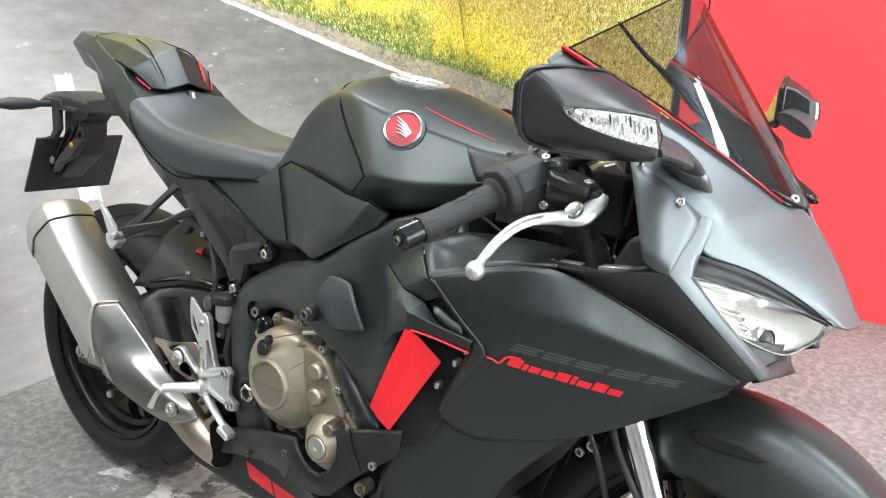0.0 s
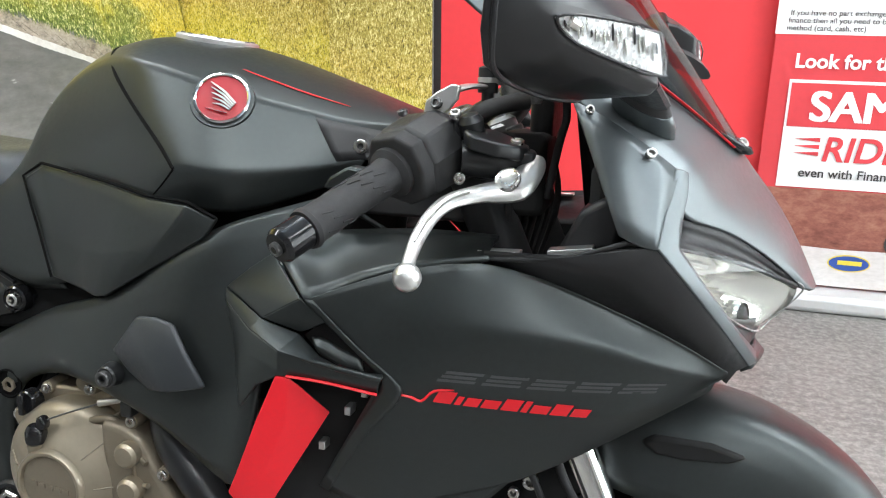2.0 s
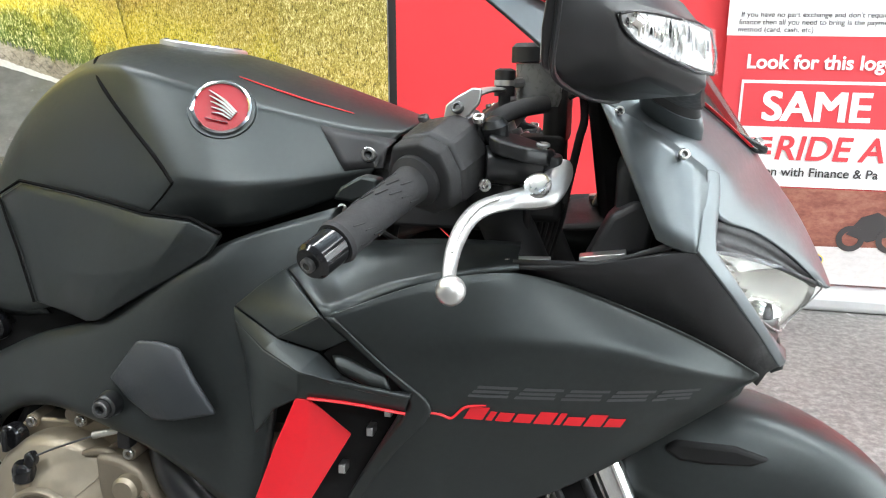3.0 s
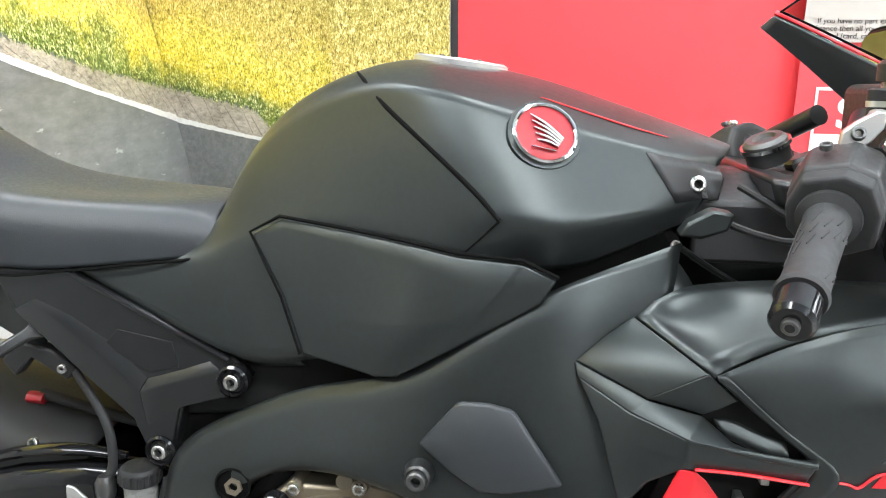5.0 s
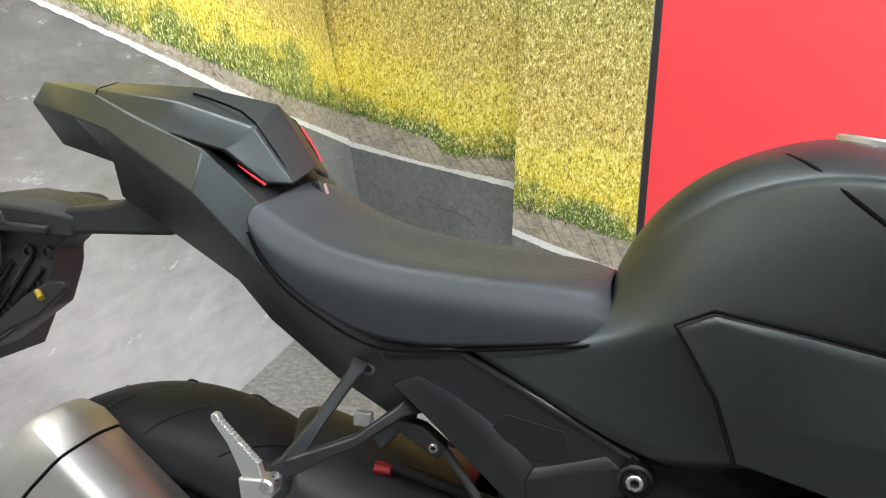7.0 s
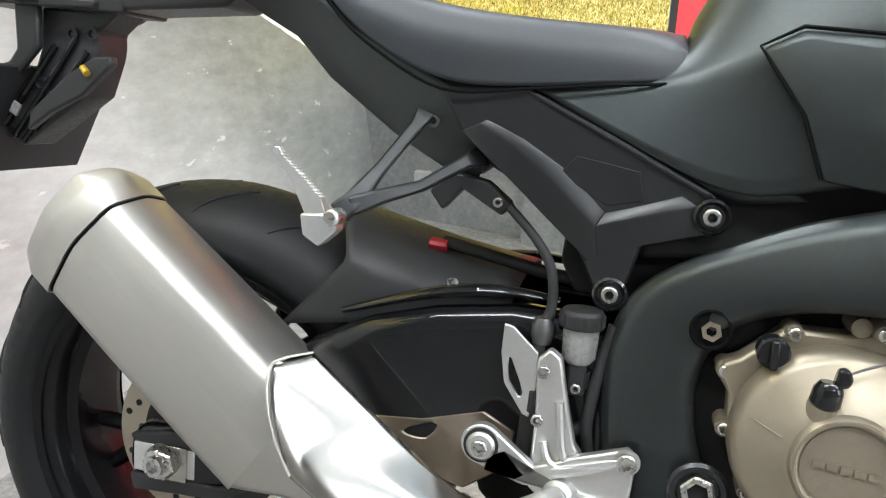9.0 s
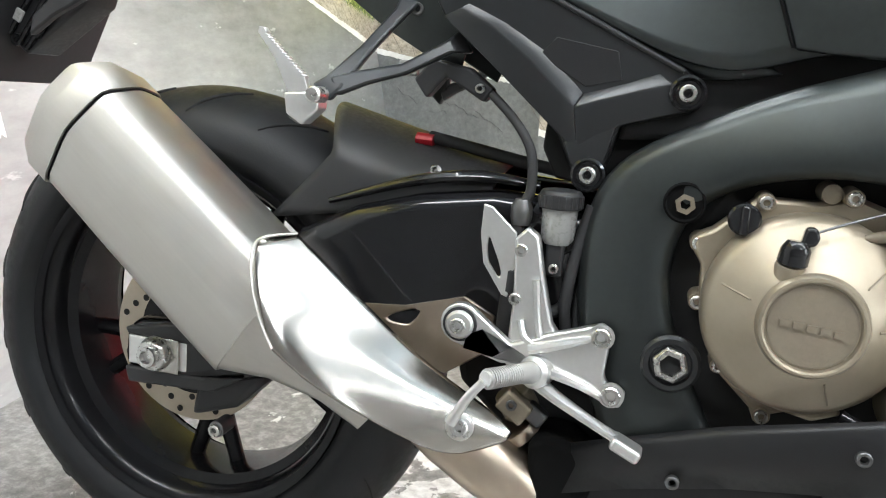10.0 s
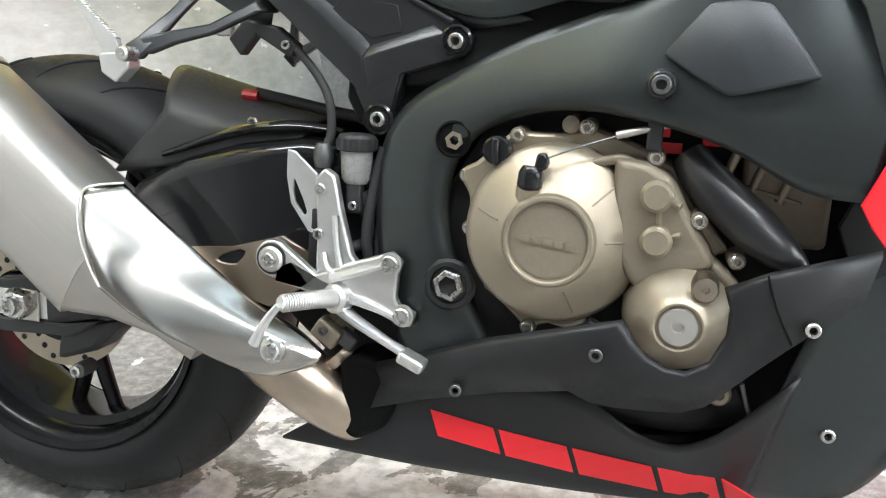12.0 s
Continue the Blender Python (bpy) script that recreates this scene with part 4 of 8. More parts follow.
for s in (1, -1):
    knee = quilt("knee_panel", [
        [(0.585, -0.128, 0.802), (0.617, -0.134, 0.819), (0.690, -0.155, 0.813), (0.745, -0.174, 0.808), (0.798, -0.193, 0.802), (0.854, -0.207, 0.801), (0.884, -0.202, 0.787)],
        [(0.589, -0.132, 0.796), (0.622, -0.139, 0.810), (0.692, -0.159, 0.801), (0.748, -0.179, 0.793), (0.800, -0.201, 0.780), (0.838, -0.211, 0.775), (0.872, -0.206, 0.767)],
        [(0.624, -0.153, 0.746), (0.655, -0.160, 0.738), (0.705, -0.182, 0.732), (0.745, -0.198, 0.735), (0.785, -0.208, 0.745), (0.812, -0.209, 0.745), (0.846, -0.206, 0.750)],
        [(0.644, -0.160, 0.692), (0.668, -0.166, 0.689), (0.700, -0.178, 0.686), (0.722, -0.190, 0.685), (0.742, -0.199, 0.689), (0.764, -0.204, 0.702), (0.792, -0.206, 0.718)],
    ], PAINT, bike, "dark matt knee panel with a faceted edge", thick=0.012, lv=0, side=s, flat=0.003)
    edge = [(0.884, -0.2035, 0.788), (0.854, -0.2075, 0.8025), (0.798, -0.1945, 0.8035), (0.745, -0.1755, 0.8095), (0.690, -0.1565, 0.8145), (0.617, -0.1355, 0.8205), (0.584, -0.1295, 0.8030), (0.605, -0.1435, 0.7720), (0.623, -0.1545, 0.7460), (0.643, -0.1615, 0.6920)]
    part("panel_joint", tube_bm([flip((p[0], p[1] + 0.0008, p[2] + 0.0006), s) for p in edge], [0.0019] * 6 + [0.0014] * 4, 6, None, 1), JOINT, knee)

# near-black filler that closes the gap above the frame cover
part("inner_frame", slab_bm([(0.50, 0.60), (0.60, 0.61), (0.74, 0.66), (0.80, 0.74), (0.70, 0.76), (0.52, 0.70)], -0.112, 0.112), VOID, bike, "black filler slab inside the frame", bevel=0.006)

# seat and tail
seat_front = [
    [(0.522, 0, 0.822), (0.521, -0.040, 0.818), (0.524, -0.066, 0.806), (0.531, -0.084, 0.791), (0.523, -0.089, 0.772)],
    [(0.498, 0, 0.823), (0.498, -0.050, 0.823), (0.504, -0.080, 0.815), (0.508, -0.097, 0.795), (0.500, -0.102, 0.768)],
    [(0.450, 0, 0.819), (0.450, -0.058, 0.823), (0.460, -0.090, 0.820), (0.462, -0.112, 0.795), (0.448, -0.114, 0.763)],
    [(0.390, 0, 0.816), (0.390, -0.066, 0.823), (0.395, -0.100, 0.822), (0.390, -0.122, 0.795), (0.386, -0.122, 0.756)],
    [(0.300, 0, 0.822), (0.300, -0.074, 0.830), (0.295, -0.108, 0.828), (0.292, -0.131, 0.800), (0.298, -0.127, 0.750)],
]
seat_rear = [
    [(0.232, 0, 0.850), (0.230, -0.078, 0.847), (0.222, -0.114, 0.846), (0.214, -0.137, 0.822), (0.222, -0.134, 0.788)],
    [(0.196, 0, 0.888), (0.190, -0.078, 0.870), (0.178, -0.116, 0.868), (0.170, -0.138, 0.848), (0.180, -0.136, 0.824)],
    [(0.170, 0, 0.900), (0.164, -0.075, 0.884), (0.158, -0.112, 0.880), (0.155, -0.131, 0.868), (0.160, -0.130, 0.853)],
]
saddle = quilt("seat", sym(seat_front + seat_rear), SEAT, bike, "dark grey vinyl rider seat", thick=0.01, lv=3, ccol=(2, 6), out=(0, 0, 1), crease=0.28)
# the shaded gap below the seat is drawn as a dark line
part("seat_gap_line", tube_bm([(0.524, -0.091, 0.771), (0.501, -0.104, 0.766), (0.448, -0.116, 0.761), (0.386, -0.124, 0.754), (0.298, -0.129, 0.748), (0.222, -0.136, 0.786), (0.180, -0.136, 0.822), (0.158, -0.130, 0.853)], 0.0016, 8), JOINT, saddle, "dark line standing for the shaded gap under the seat")
tail = quilt("tail_unit", sym([
    [(-0.172, 0, 0.997), (-0.168, -0.030, 0.996), (-0.164, -0.056, 0.971), (-0.130, -0.048, 0.923)],
    [(-0.085, 0, 0.990), (-0.083, -0.052, 0.986), (-0.100, -0.070, 0.959), (-0.048, -0.060, 0.906)],
    [(0.000, 0, 0.972), (-0.020, -0.074, 0.964), (-0.045, -0.082, 0.946), (-0.039, -0.062, 0.868)],
    [(0.100, 0, 0.930), (0.088, -0.100, 0.932), (0.089, -0.122, 0.888), (0.037, -0.080, 0.836)],
    [(0.165, 0, 0.880), (0.152, -0.108, 0.886), (0.179, -0.131, 0.814), (0.126, -0.092, 0.792)],
    [(0.250, 0, 0.800), (0.240, -0.115, 0.800), (0.245, -0.127, 0.777), (0.165, -0.092, 0.752)],
    [(0.330, 0, 0.780), (0.325, -0.112, 0.770), (0.318, -0.120, 0.742), (0.246, -0.092, 0.695)],
    [(0.370, 0, 0.775), (0.365, -0.110, 0.765), (0.360, -0.118, 0.740), (0.330, -0.092, 0.650)],
]), PAINT, bike, "pointed matt graphite tail unit with flat facets", out=(0, 0, 1), lv=0, flat=0.003)
cover = quilt("pillion_cover", sym([
    [(-0.086, 0, 0.999), (-0.079, -0.050, 0.990), (-0.079, -0.061, 0.968)],
    [(0.034, 0, 0.997), (0.030, -0.056, 0.980), (0.020, -0.082, 0.950)],
    [(0.126, 0, 0.982), (0.126, -0.060, 0.956), (0.112, -0.096, 0.933)],
    [(0.176, 0, 0.912), (0.171, -0.052, 0.897), (0.150, -0.074, 0.898)],
]), PAINT, bike, "matt graphite pillion seat cover with red edge lines", out=(0, 0, 1), lv=0, flat=0.003, thick=0.006)

# ---- frame cover, fairings, cowl ----
FAIRINGS, COVERS, BELLIES = [], [], []
def lerp(a, b, t):
    return tuple(p + (q - p) * t for p, q in zip(a, b))


OUTER = [(0.526, -0.150, 0.302), (0.497, -0.140, 0.355), (0.475, -0.130, 0.460), (0.480, -0.130, 0.542), (0.510, -0.130, 0.592), (0.589, -0.140, 0.630), (0.650, -0.152, 0.662), (0.752, -0.192, 0.688)]
INNER = [(0.624, -0.165, 0.335), (0.597, -0.166, 0.385), (0.567, -0.162, 0.450), (0.564, -0.159, 0.508), (0.584, -0.162, 0.552), (0.628, -0.174, 0.575), (0.686, -0.201, 0.589), (0.740, -0.221, 0.586)]
cols = []
for o, i in zip(OUTER, INNER):
    c = [lerp(o, i, t) for t in (0, 0.12, 0.5, 0.9, 1)]
    c[1] = (c[1][0], c[1][1] - 0.008, c[1][2])
    c[2] = (c[2][0], c[2][1] - 0.008, c[2][2])
    c[3] = (c[3][0], c[3][1] - 0.004, c[3][2])
    c[4] = (c[4][0], c[4][1] + 0.012, c[4][2])
    cols.append(c)
cols.append([(0.819, -0.200, 0.744), (0.825, -0.210, 0.728), (0.838, -0.228, 0.660), (0.838, -0.240, 0.585), (0.835, -0.230, 0.566)])
cols.append([(0.885, -0.199, 0.781), (0.885, -0.208, 0.765), (0.895, -0.228, 0.680), (0.898, -0.246, 0.570), (0.885, -0.235, 0.530)])
cols.append([(0.940, -0.176, 0.799), (0.936, -0.190, 0.765), (0.915, -0.215, 0.690), (0.935, -0.256, 0.600), (0.920, -0.255, 0.528)])
cols.append([(0.990, -0.148, 0.814), (0.984, -0.168, 0.776), (0.950, -0.205, 0.715), (0.955, -0.256, 0.615), (0.940, -0.258, 0.528)])
for s in (1, -1):
    fc = quilt("frame_cover", cols, PAINT, bike, "matt black frame cover curving round the engine", side=s, thick=0.006, out=(0, -1, 0), crow=(), ccol=(1,), crease=0.5)
    COVERS.append(fc)
    pad = quilt("heel_pad", [
        [(0.768, -0.224, 0.640), (0.803, -0.228, 0.683), (0.830, -0.234, 0.686), (0.852, -0.238, 0.683)],
        [(0.795, -0.234, 0.622), (0.822, -0.243, 0.650), (0.848, -0.246, 0.655), (0.874, -0.248, 0.655)],
        [(0.825, -0.240, 0.606), (0.850, -0.250, 0.612), (0.872, -0.252, 0.618), (0.896, -0.251, 0.624)],
    ], SEAT, fc, "grained black pad", thick=0.008, side=s, out=(0, -1, 0), lv=0, flat=0.004)

    quilt("facet_backing", [
        [(0.890, -0.180, 0.765), (0.930, -0.176, 0.776), (0.985, -0.150, 0.800)],
        [(0.900, -0.196, 0.735), (0.945, -0.188, 0.752), (1.005, -0.160, 0.776)],
        [(0.905, -0.205, 0.705), (0.965, -0.215, 0.720), (1.015, -0.205, 0.735)],
    ], PAINT, bike, "matt graphite panel behind the facet", side=s, out=(0, -1, 0.3))
    # tail of the upper fairing: a pale facet with a shaded one under it
    quilt("upper_facet", [
        [(0.901, -0.213, 0.7215), (0.924, -0.207, 0.742), (0.9475, -0.2015, 0.7590)],
        [(0.929, -0.229, 0.7130), (0.952, -0.229, 0.729), (0.9745, -0.2285, 0.7450)],
        [(0.958, -0.2465, 0.7040), (0.980, -0.252, 0.717), (1.0025, -0.2560, 0.7305)],
    ], PAINT, bike, "matt graphite fairing facet", side=s, out=(0, -1, 0.6), lv=0, flat=0.0015)
    quilt("under_facet", [
        [(0.958, -0.2465, 0.7040), (0.980, -0.252, 0.717), (1.0025, -0.2560, 0.7305)],
        [(1.001, -0.2520, 0.6960), (1.014, -0.2525, 0.702), (1.0265, -0.2520, 0.7090)],
    ], PAINT, bike, "shaded graphite facet above the slot", side=s, out=(0, -1, -0.3), lv=0, flat=0.0012)
    tongue = quilt("slot_tongue", [
        [(1.010, -0.246, 0.6915), (1.022, -0.247, 0.6945), (1.044, -0.250, 0.6830), (1.064, -0.252, 0.6790)],
        [(1.016, -0.255, 0.6850), (1.032, -0.258, 0.6790), (1.048, -0.260, 0.6725), (1.066, -0.258, 0.6710)],
        [(1.020, -0.252, 0.6780), (1.036, -0.254, 0.6715), (1.052, -0.256, 0.6660), (1.067, -0.255, 0.6650)],
    ], PAINT, bike, "small graphite tongue in the slot", side=s, out=(0, -1, 0.2), lv=2)
    # the shade inside the slot is a black sheet behind it
    part("slot_shade_sheet", slab_bm([(1.000, 0.690), (1.026, 0.712), (1.050, 0.692), (1.088, 0.668), (1.060, 0.655), (1.020, 0.668)], -0.240, -0.232, s), VOID, bike, "black sheet standing for the slot's shade", bevel=0)
    # ledge between the joint and the bar recess
    quilt("inner_fairing", [
        [(0.9505, -0.1990, 0.7590), (0.968, -0.180, 0.7690), (0.990, -0.168, 0.7790), (1.0115, -0.160, 0.7810), (1.050, -0.158, 0.7850), (1.110, -0.160, 0.790), (1.170, -0.166, 0.790)],
        [(0.9600, -0.2060, 0.7550), (0.975, -0.1800, 0.7560), (0.997, -0.176, 0.7640), (1.020, -0.172, 0.7700), (1.055, -0.180, 0.7760), (1.112, -0.186, 0.784), (1.170, -0.195, 0.788)],
        [(0.9820, -0.2300, 0.7440), (0.998, -0.2110, 0.7420), (1.015, -0.200, 0.7470), (1.032, -0.200, 0.7560), (1.062, -0.210, 0.7660), (1.114, -0.210, 0.778), (1.172, -0.214, 0.786)],
        [(1.0070, -0.2570, 0.7310), (1.022, -0.2430, 0.7350), (1.034, -0.238, 0.7400), (1.046, -0.238, 0.7460), (1.076, -0.237, 0.7600), (1.118, -0.230, 0.769), (1.174, -0.226, 0.780)],
    ], PAINT, bike, "matt graphite inner fairing by the bar", side=s, out=(0, -1, 1), lv=1, ccol=(1,), crow=(0, 3), crease=0.8)
    part("inner_edge", tube_bm([flip(p, s) for p in ((0.990, -0.142, 0.808), (1.016, -0.130, 0.790), (1.046, -0.122, 0.772))], 0.003, 8, None, 4), PAINT, bike, "graphite edge of the inner panel")
    bolt(bike, flip((0.986, -0.140, 0.8095), s), 0.0045, (0, -s, 0.5))
    quilt("light_facet", [
        [(0.900, -0.213, 0.7210), (0.958, -0.2470, 0.7035), (1.001, -0.2530, 0.6955), (1.024, -0.2570, 0.6770), (1.052, -0.2600, 0.6680), (1.088, -0.2590, 0.6690)],
        [(0.903, -0.220, 0.7100), (0.945, -0.2500, 0.6930), (0.988, -0.2740, 0.6830), (1.020, -0.2715, 0.6770), (1.050, -0.2680, 0.6720), (1.087, -0.2640, 0.6660)],
    ], PAINT, bike, "graphite edge facet over the air outlet", side=s, out=(0, -1, 0.3), lv=0, flat=0.0012)
    quilt("outlet_brow", [
        [(0.903, -0.220, 0.7100), (0.945, -0.2500, 0.6930), (0.988, -0.2740, 0.6830), (1.040, -0.2690, 0.6740), (1.087, -0.2640, 0.6660)],
        [(0.920, -0.236, 0.680), (0.948, -0.257, 0.670), (0.988, -0.272, 0.667), (1.035, -0.266, 0.661), (1.083, -0.2595, 0.653)],
        [(0.940, -0.262, 0.615), (0.960, -0.266, 0.642), (0.987, -0.270, 0.657), (1.030, -0.262, 0.652), (1.081, -0.2565, 0.646)],
    ], PAINT, bike, "matt graphite brow over the air outlet", side=s, out=(0, -1, 0), lv=0, flat=0.002)
    red_panel = quilt("red_outlet_panel", [
        [(0.984, -0.270, 0.657), (0.996, -0.268, 0.655), (1.006, -0.262, 0.645)],
        [(0.964, -0.271, 0.610), (0.990, -0.262, 0.606), (1.026, -0.238, 0.613)],
        [(0.944, -0.271, 0.556), (0.966, -0.262, 0.548), (0.994, -0.246, 0.556)],
        [(0.932, -0.270, 0.527), (0.944, -0.263, 0.508), (0.958, -0.254, 0.492)],
    ], RED, bike, "bright red air outlet panel", side=s, thick=0.003, out=(0, -1, 0), lv=0, flat=0.001)
    part("red_line", tube_bm([flip(p, s) for p in ((0.995, -0.270, 0.658), (1.03, -0.265, 0.655), (1.082, -0.260, 0.648))], 0.0022, 6, None, 4, 0.6), RED, red_panel)
    # a black sheet paints the shade inside the air outlet
    part("outlet_shade_sheet", slab_bm([(0.93, 0.50), (0.99, 0.655), (1.10, 0.65), (1.05, 0.57), (1.0, 0.48), (0.95, 0.45)], -0.212, -0.20, s), VOID, bike, "black sheet standing for the air outlet's shade", bevel=0)
    for p in ((1.058, -0.226, 0.634), (1.040, -0.224, 0.612), (1.012, -0.222, 0.570)):
        part("clip", box_bm((p[0] - 0.0035, (p[1] - 0.003), p[2] - 0.0045), (p[0] + 0.0035, p[1] + 0.012, p[2] + 0.0045), None, Matrix.Diagonal((1, s, 1, 1))), ALLOY, bike, bevel=0.001)

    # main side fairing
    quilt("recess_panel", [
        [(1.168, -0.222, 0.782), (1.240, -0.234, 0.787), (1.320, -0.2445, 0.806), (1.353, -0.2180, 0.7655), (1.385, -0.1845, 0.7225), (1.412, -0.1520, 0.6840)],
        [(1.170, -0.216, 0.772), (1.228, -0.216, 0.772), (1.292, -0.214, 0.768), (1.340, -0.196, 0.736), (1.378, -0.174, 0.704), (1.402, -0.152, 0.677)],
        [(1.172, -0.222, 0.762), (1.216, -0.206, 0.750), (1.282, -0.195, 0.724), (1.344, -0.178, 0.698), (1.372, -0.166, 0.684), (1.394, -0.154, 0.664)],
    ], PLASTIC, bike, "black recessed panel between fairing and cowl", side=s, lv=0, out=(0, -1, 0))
    shoulder = [
        [(1.0085, -0.2570, 0.7300), (1.078, -0.236, 0.760), (1.160, -0.225, 0.779), (1.216, -0.215, 0.765), (1.282, -0.204, 0.739), (1.344, -0.187, 0.711), (1.394, -0.160, 0.677)],
        [(1.0095, -0.2580, 0.7270), (1.080, -0.241, 0.753), (1.166, -0.230, 0.773), (1.216, -0.214, 0.762), (1.282, -0.203, 0.736), (1.344, -0.186, 0.708), (1.394, -0.159, 0.674)],
        [(1.040, -0.256, 0.700), (1.158, -0.254, 0.720), (1.207, -0.249, 0.719), (1.256, -0.238, 0.713), (1.305, -0.218, 0.700), (1.351, -0.190, 0.680), (1.391, -0.158, 0.670)],
    ]
    flank = [
        [(1.086, -0.258, 0.664), (1.110, -0.256, 0.657), (1.160, -0.241, 0.642), (1.220, -0.224, 0.637), (1.284, -0.203, 0.633), (1.332, -0.178, 0.640), (1.384, -0.151, 0.662)],
        [(1.050, -0.240, 0.600), (1.082, -0.238, 0.585), (1.130, -0.220, 0.575), (1.190, -0.200, 0.575), (1.248, -0.186, 0.582), (1.300, -0.173, 0.603), (1.382, -0.150, 0.656)],
        [(1.005, -0.214, 0.520), (1.040, -0.212, 0.505), (1.085, -0.202, 0.502), (1.135, -0.190, 0.518), (1.206, -0.182, 0.541), (1.290, -0.171, 0.594), (1.380, -0.149, 0.652)],
    ]
    fairing = quilt("side_fairing", shoulder + flank, PAINT, bike, "broad matt graphite side fairing with red script bar", side=s, lv=3, crow=(1, 2, 3), out=(0, -1, 0.2), crease=0.9, thick=0.005)
    FAIRINGS.append(fairing)
    quilt("outlet_lip", [
        [(1.0075, -0.2575, 0.7300), (1.034, -0.256, 0.706), (1.062, -0.257, 0.682), (1.089, -0.2595, 0.664), (1.078, -0.254, 0.640), (1.050, -0.240, 0.600), (1.005, -0.214, 0.520)],
        [(1.016, -0.2580, 0.7300), (1.044, -0.257, 0.704), (1.076, -0.259, 0.678), (1.113, -0.261, 0.657), (1.094, -0.255, 0.632), (1.062, -0.241, 0.596), (1.016, -0.215, 0.516)],
    ], PAINT, fairing, "graphite lip along the outlet edge", side=s, lv=2, out=(0, -1, 0), thick=0.006)
    quilt("lower_fairing", [
        [(1.003, -0.212, 0.534), (1.040, -0.210, 0.519), (1.085, -0.200, 0.516), (1.135, -0.188, 0.531), (1.206, -0.180, 0.550)],
        [(0.968, -0.207, 0.490), (1.010, -0.204, 0.470), (1.050, -0.196, 0.450), (1.100, -0.181, 0.458), (1.160, -0.174, 0.497)],
        [(0.940, -0.206, 0.462), (0.980, -0.200, 0.432), (1.025, -0.190, 0.405), (1.075, -0.174, 0.400), (1.112, -0.171, 0.444)],
        [(0.915, -0.214, 0.400), (0.960, -0.202, 0.370), (1.005, -0.188, 0.350), (1.050, -0.168, 0.350), (1.088, -0.166, 0.402)],
        [(0.890, -0.190, 0.290), (0.940, -0.180, 0.280), (0.990, -0.165, 0.275), (1.030, -0.145, 0.285), (1.070, -0.140, 0.340)],
        [(0.880, -0.160, 0.205), (0.930, -0.150, 0.205), (0.980, -0.135, 0.212), (1.020, -0.110, 0.235), (1.055, -0.100, 0.290)],
    ], PAINT, bike, "matt graphite lower side fairing", side=s, out=(0, -1, 0))
    # belly pan, in an upper and a lower piece
    upper_belly = quilt("belly_upper", [
        [(0.472, -0.148, 0.292), (0.558, -0.170, 0.3275), (0.626, -0.196, 0.3590), (0.757, -0.236, 0.4045), (0.768, -0.238, 0.3870), (0.782, -0.239, 0.3730), (0.797, -0.240, 0.3655), (0.815, -0.240, 0.3640), (0.834, -0.239, 0.3760), (0.846, -0.238, 0.4020), (0.8465, -0.237, 0.4250), (0.840, -0.236, 0.4430), (0.876, -0.236, 0.4605), (0.962, -0.228, 0.4870)],
        [(0.474, -0.154, 0.284), (0.560, -0.176, 0.3200), (0.628, -0.202, 0.3510), (0.750, -0.240, 0.3960), (0.762, -0.242, 0.3820), (0.779, -0.243, 0.3680), (0.796, -0.244, 0.3605), (0.816, -0.244, 0.3590), (0.837, -0.243, 0.3710), (0.850, -0.242, 0.3990), (0.8510, -0.241, 0.4230), (0.848, -0.240, 0.4370), (0.879, -0.240, 0.4540), (0.962, -0.231, 0.4800)],
        [(0.468, -0.156, 0.240), (0.552, -0.172, 0.2720), (0.640, -0.196, 0.3020), (0.711, -0.226, 0.3250), (0.732, -0.232, 0.3185), (0.755, -0.234, 0.3180), (0.790, -0.235, 0.3200), (0.813, -0.235, 0.3220), (0.835, -0.235, 0.3310), (0.848, -0.235, 0.3430), (0.858, -0.235, 0.3540), (0.878, -0.235, 0.3740), (0.902, -0.235, 0.3970), (0.955, -0.224, 0.4400)],
    ], BELLY, bike, "black belly fairing plate cut out round the oil cover", side=s, out=(0, -1, 0), lv=0, thick=0.005)
    part("plate_joint", tube_bm([flip(p, s) for p in ((0.874, -0.2405, 0.4585), (0.884, -0.2405, 0.4300), (0.900, -0.2375, 0.3990))], 0.0010, 6, None, 3), JOINT, upper_belly)
    BELLIES.append(upper_belly)
    belly = quilt("belly_pan", [
        [(0.372, -0.140, 0.187), (0.461, -0.146, 0.250), (0.556, -0.156, 0.280), (0.650, -0.172, 0.310), (0.727, -0.190, 0.312), (0.765, -0.194, 0.278), (0.818, -0.196, 0.263), (0.864, -0.206, 0.298), (0.915, -0.214, 0.362)],
        [(0.372, -0.140, 0.185), (0.455, -0.147, 0.212), (0.545, -0.155, 0.228), (0.630, -0.164, 0.245), (0.715, -0.172, 0.248), (0.765, -0.174, 0.242), (0.812, -0.177, 0.238), (0.870, -0.182, 0.248), (0.905, -0.192, 0.300)],
        [(0.373, -0.138, 0.183), (0.449, -0.145, 0.184), (0.519, -0.152, 0.184), (0.605, -0.158, 0.186), (0.711, -0.163, 0.190), (0.765, -0.164, 0.194), (0.812, -0.165, 0.198), (0.850, -0.165, 0.200), (0.885, -0.162, 0.204)],
        [(0.376, -0.120, 0.178), (0.449, -0.120, 0.172), (0.519, -0.120, 0.170), (0.605, -0.120, 0.170), (0.711, -0.120, 0.170), (0.765, -0.120, 0.172), (0.812, -0.120, 0.175), (0.850, -0.115, 0.180), (0.885, -0.110, 0.190)],
    ], BELLY, bike, "black belly pan with large red brand blocks", side=s, out=(0, -1, 0), crow=(2,), crease=0.6)
    BELLIES.append(belly)

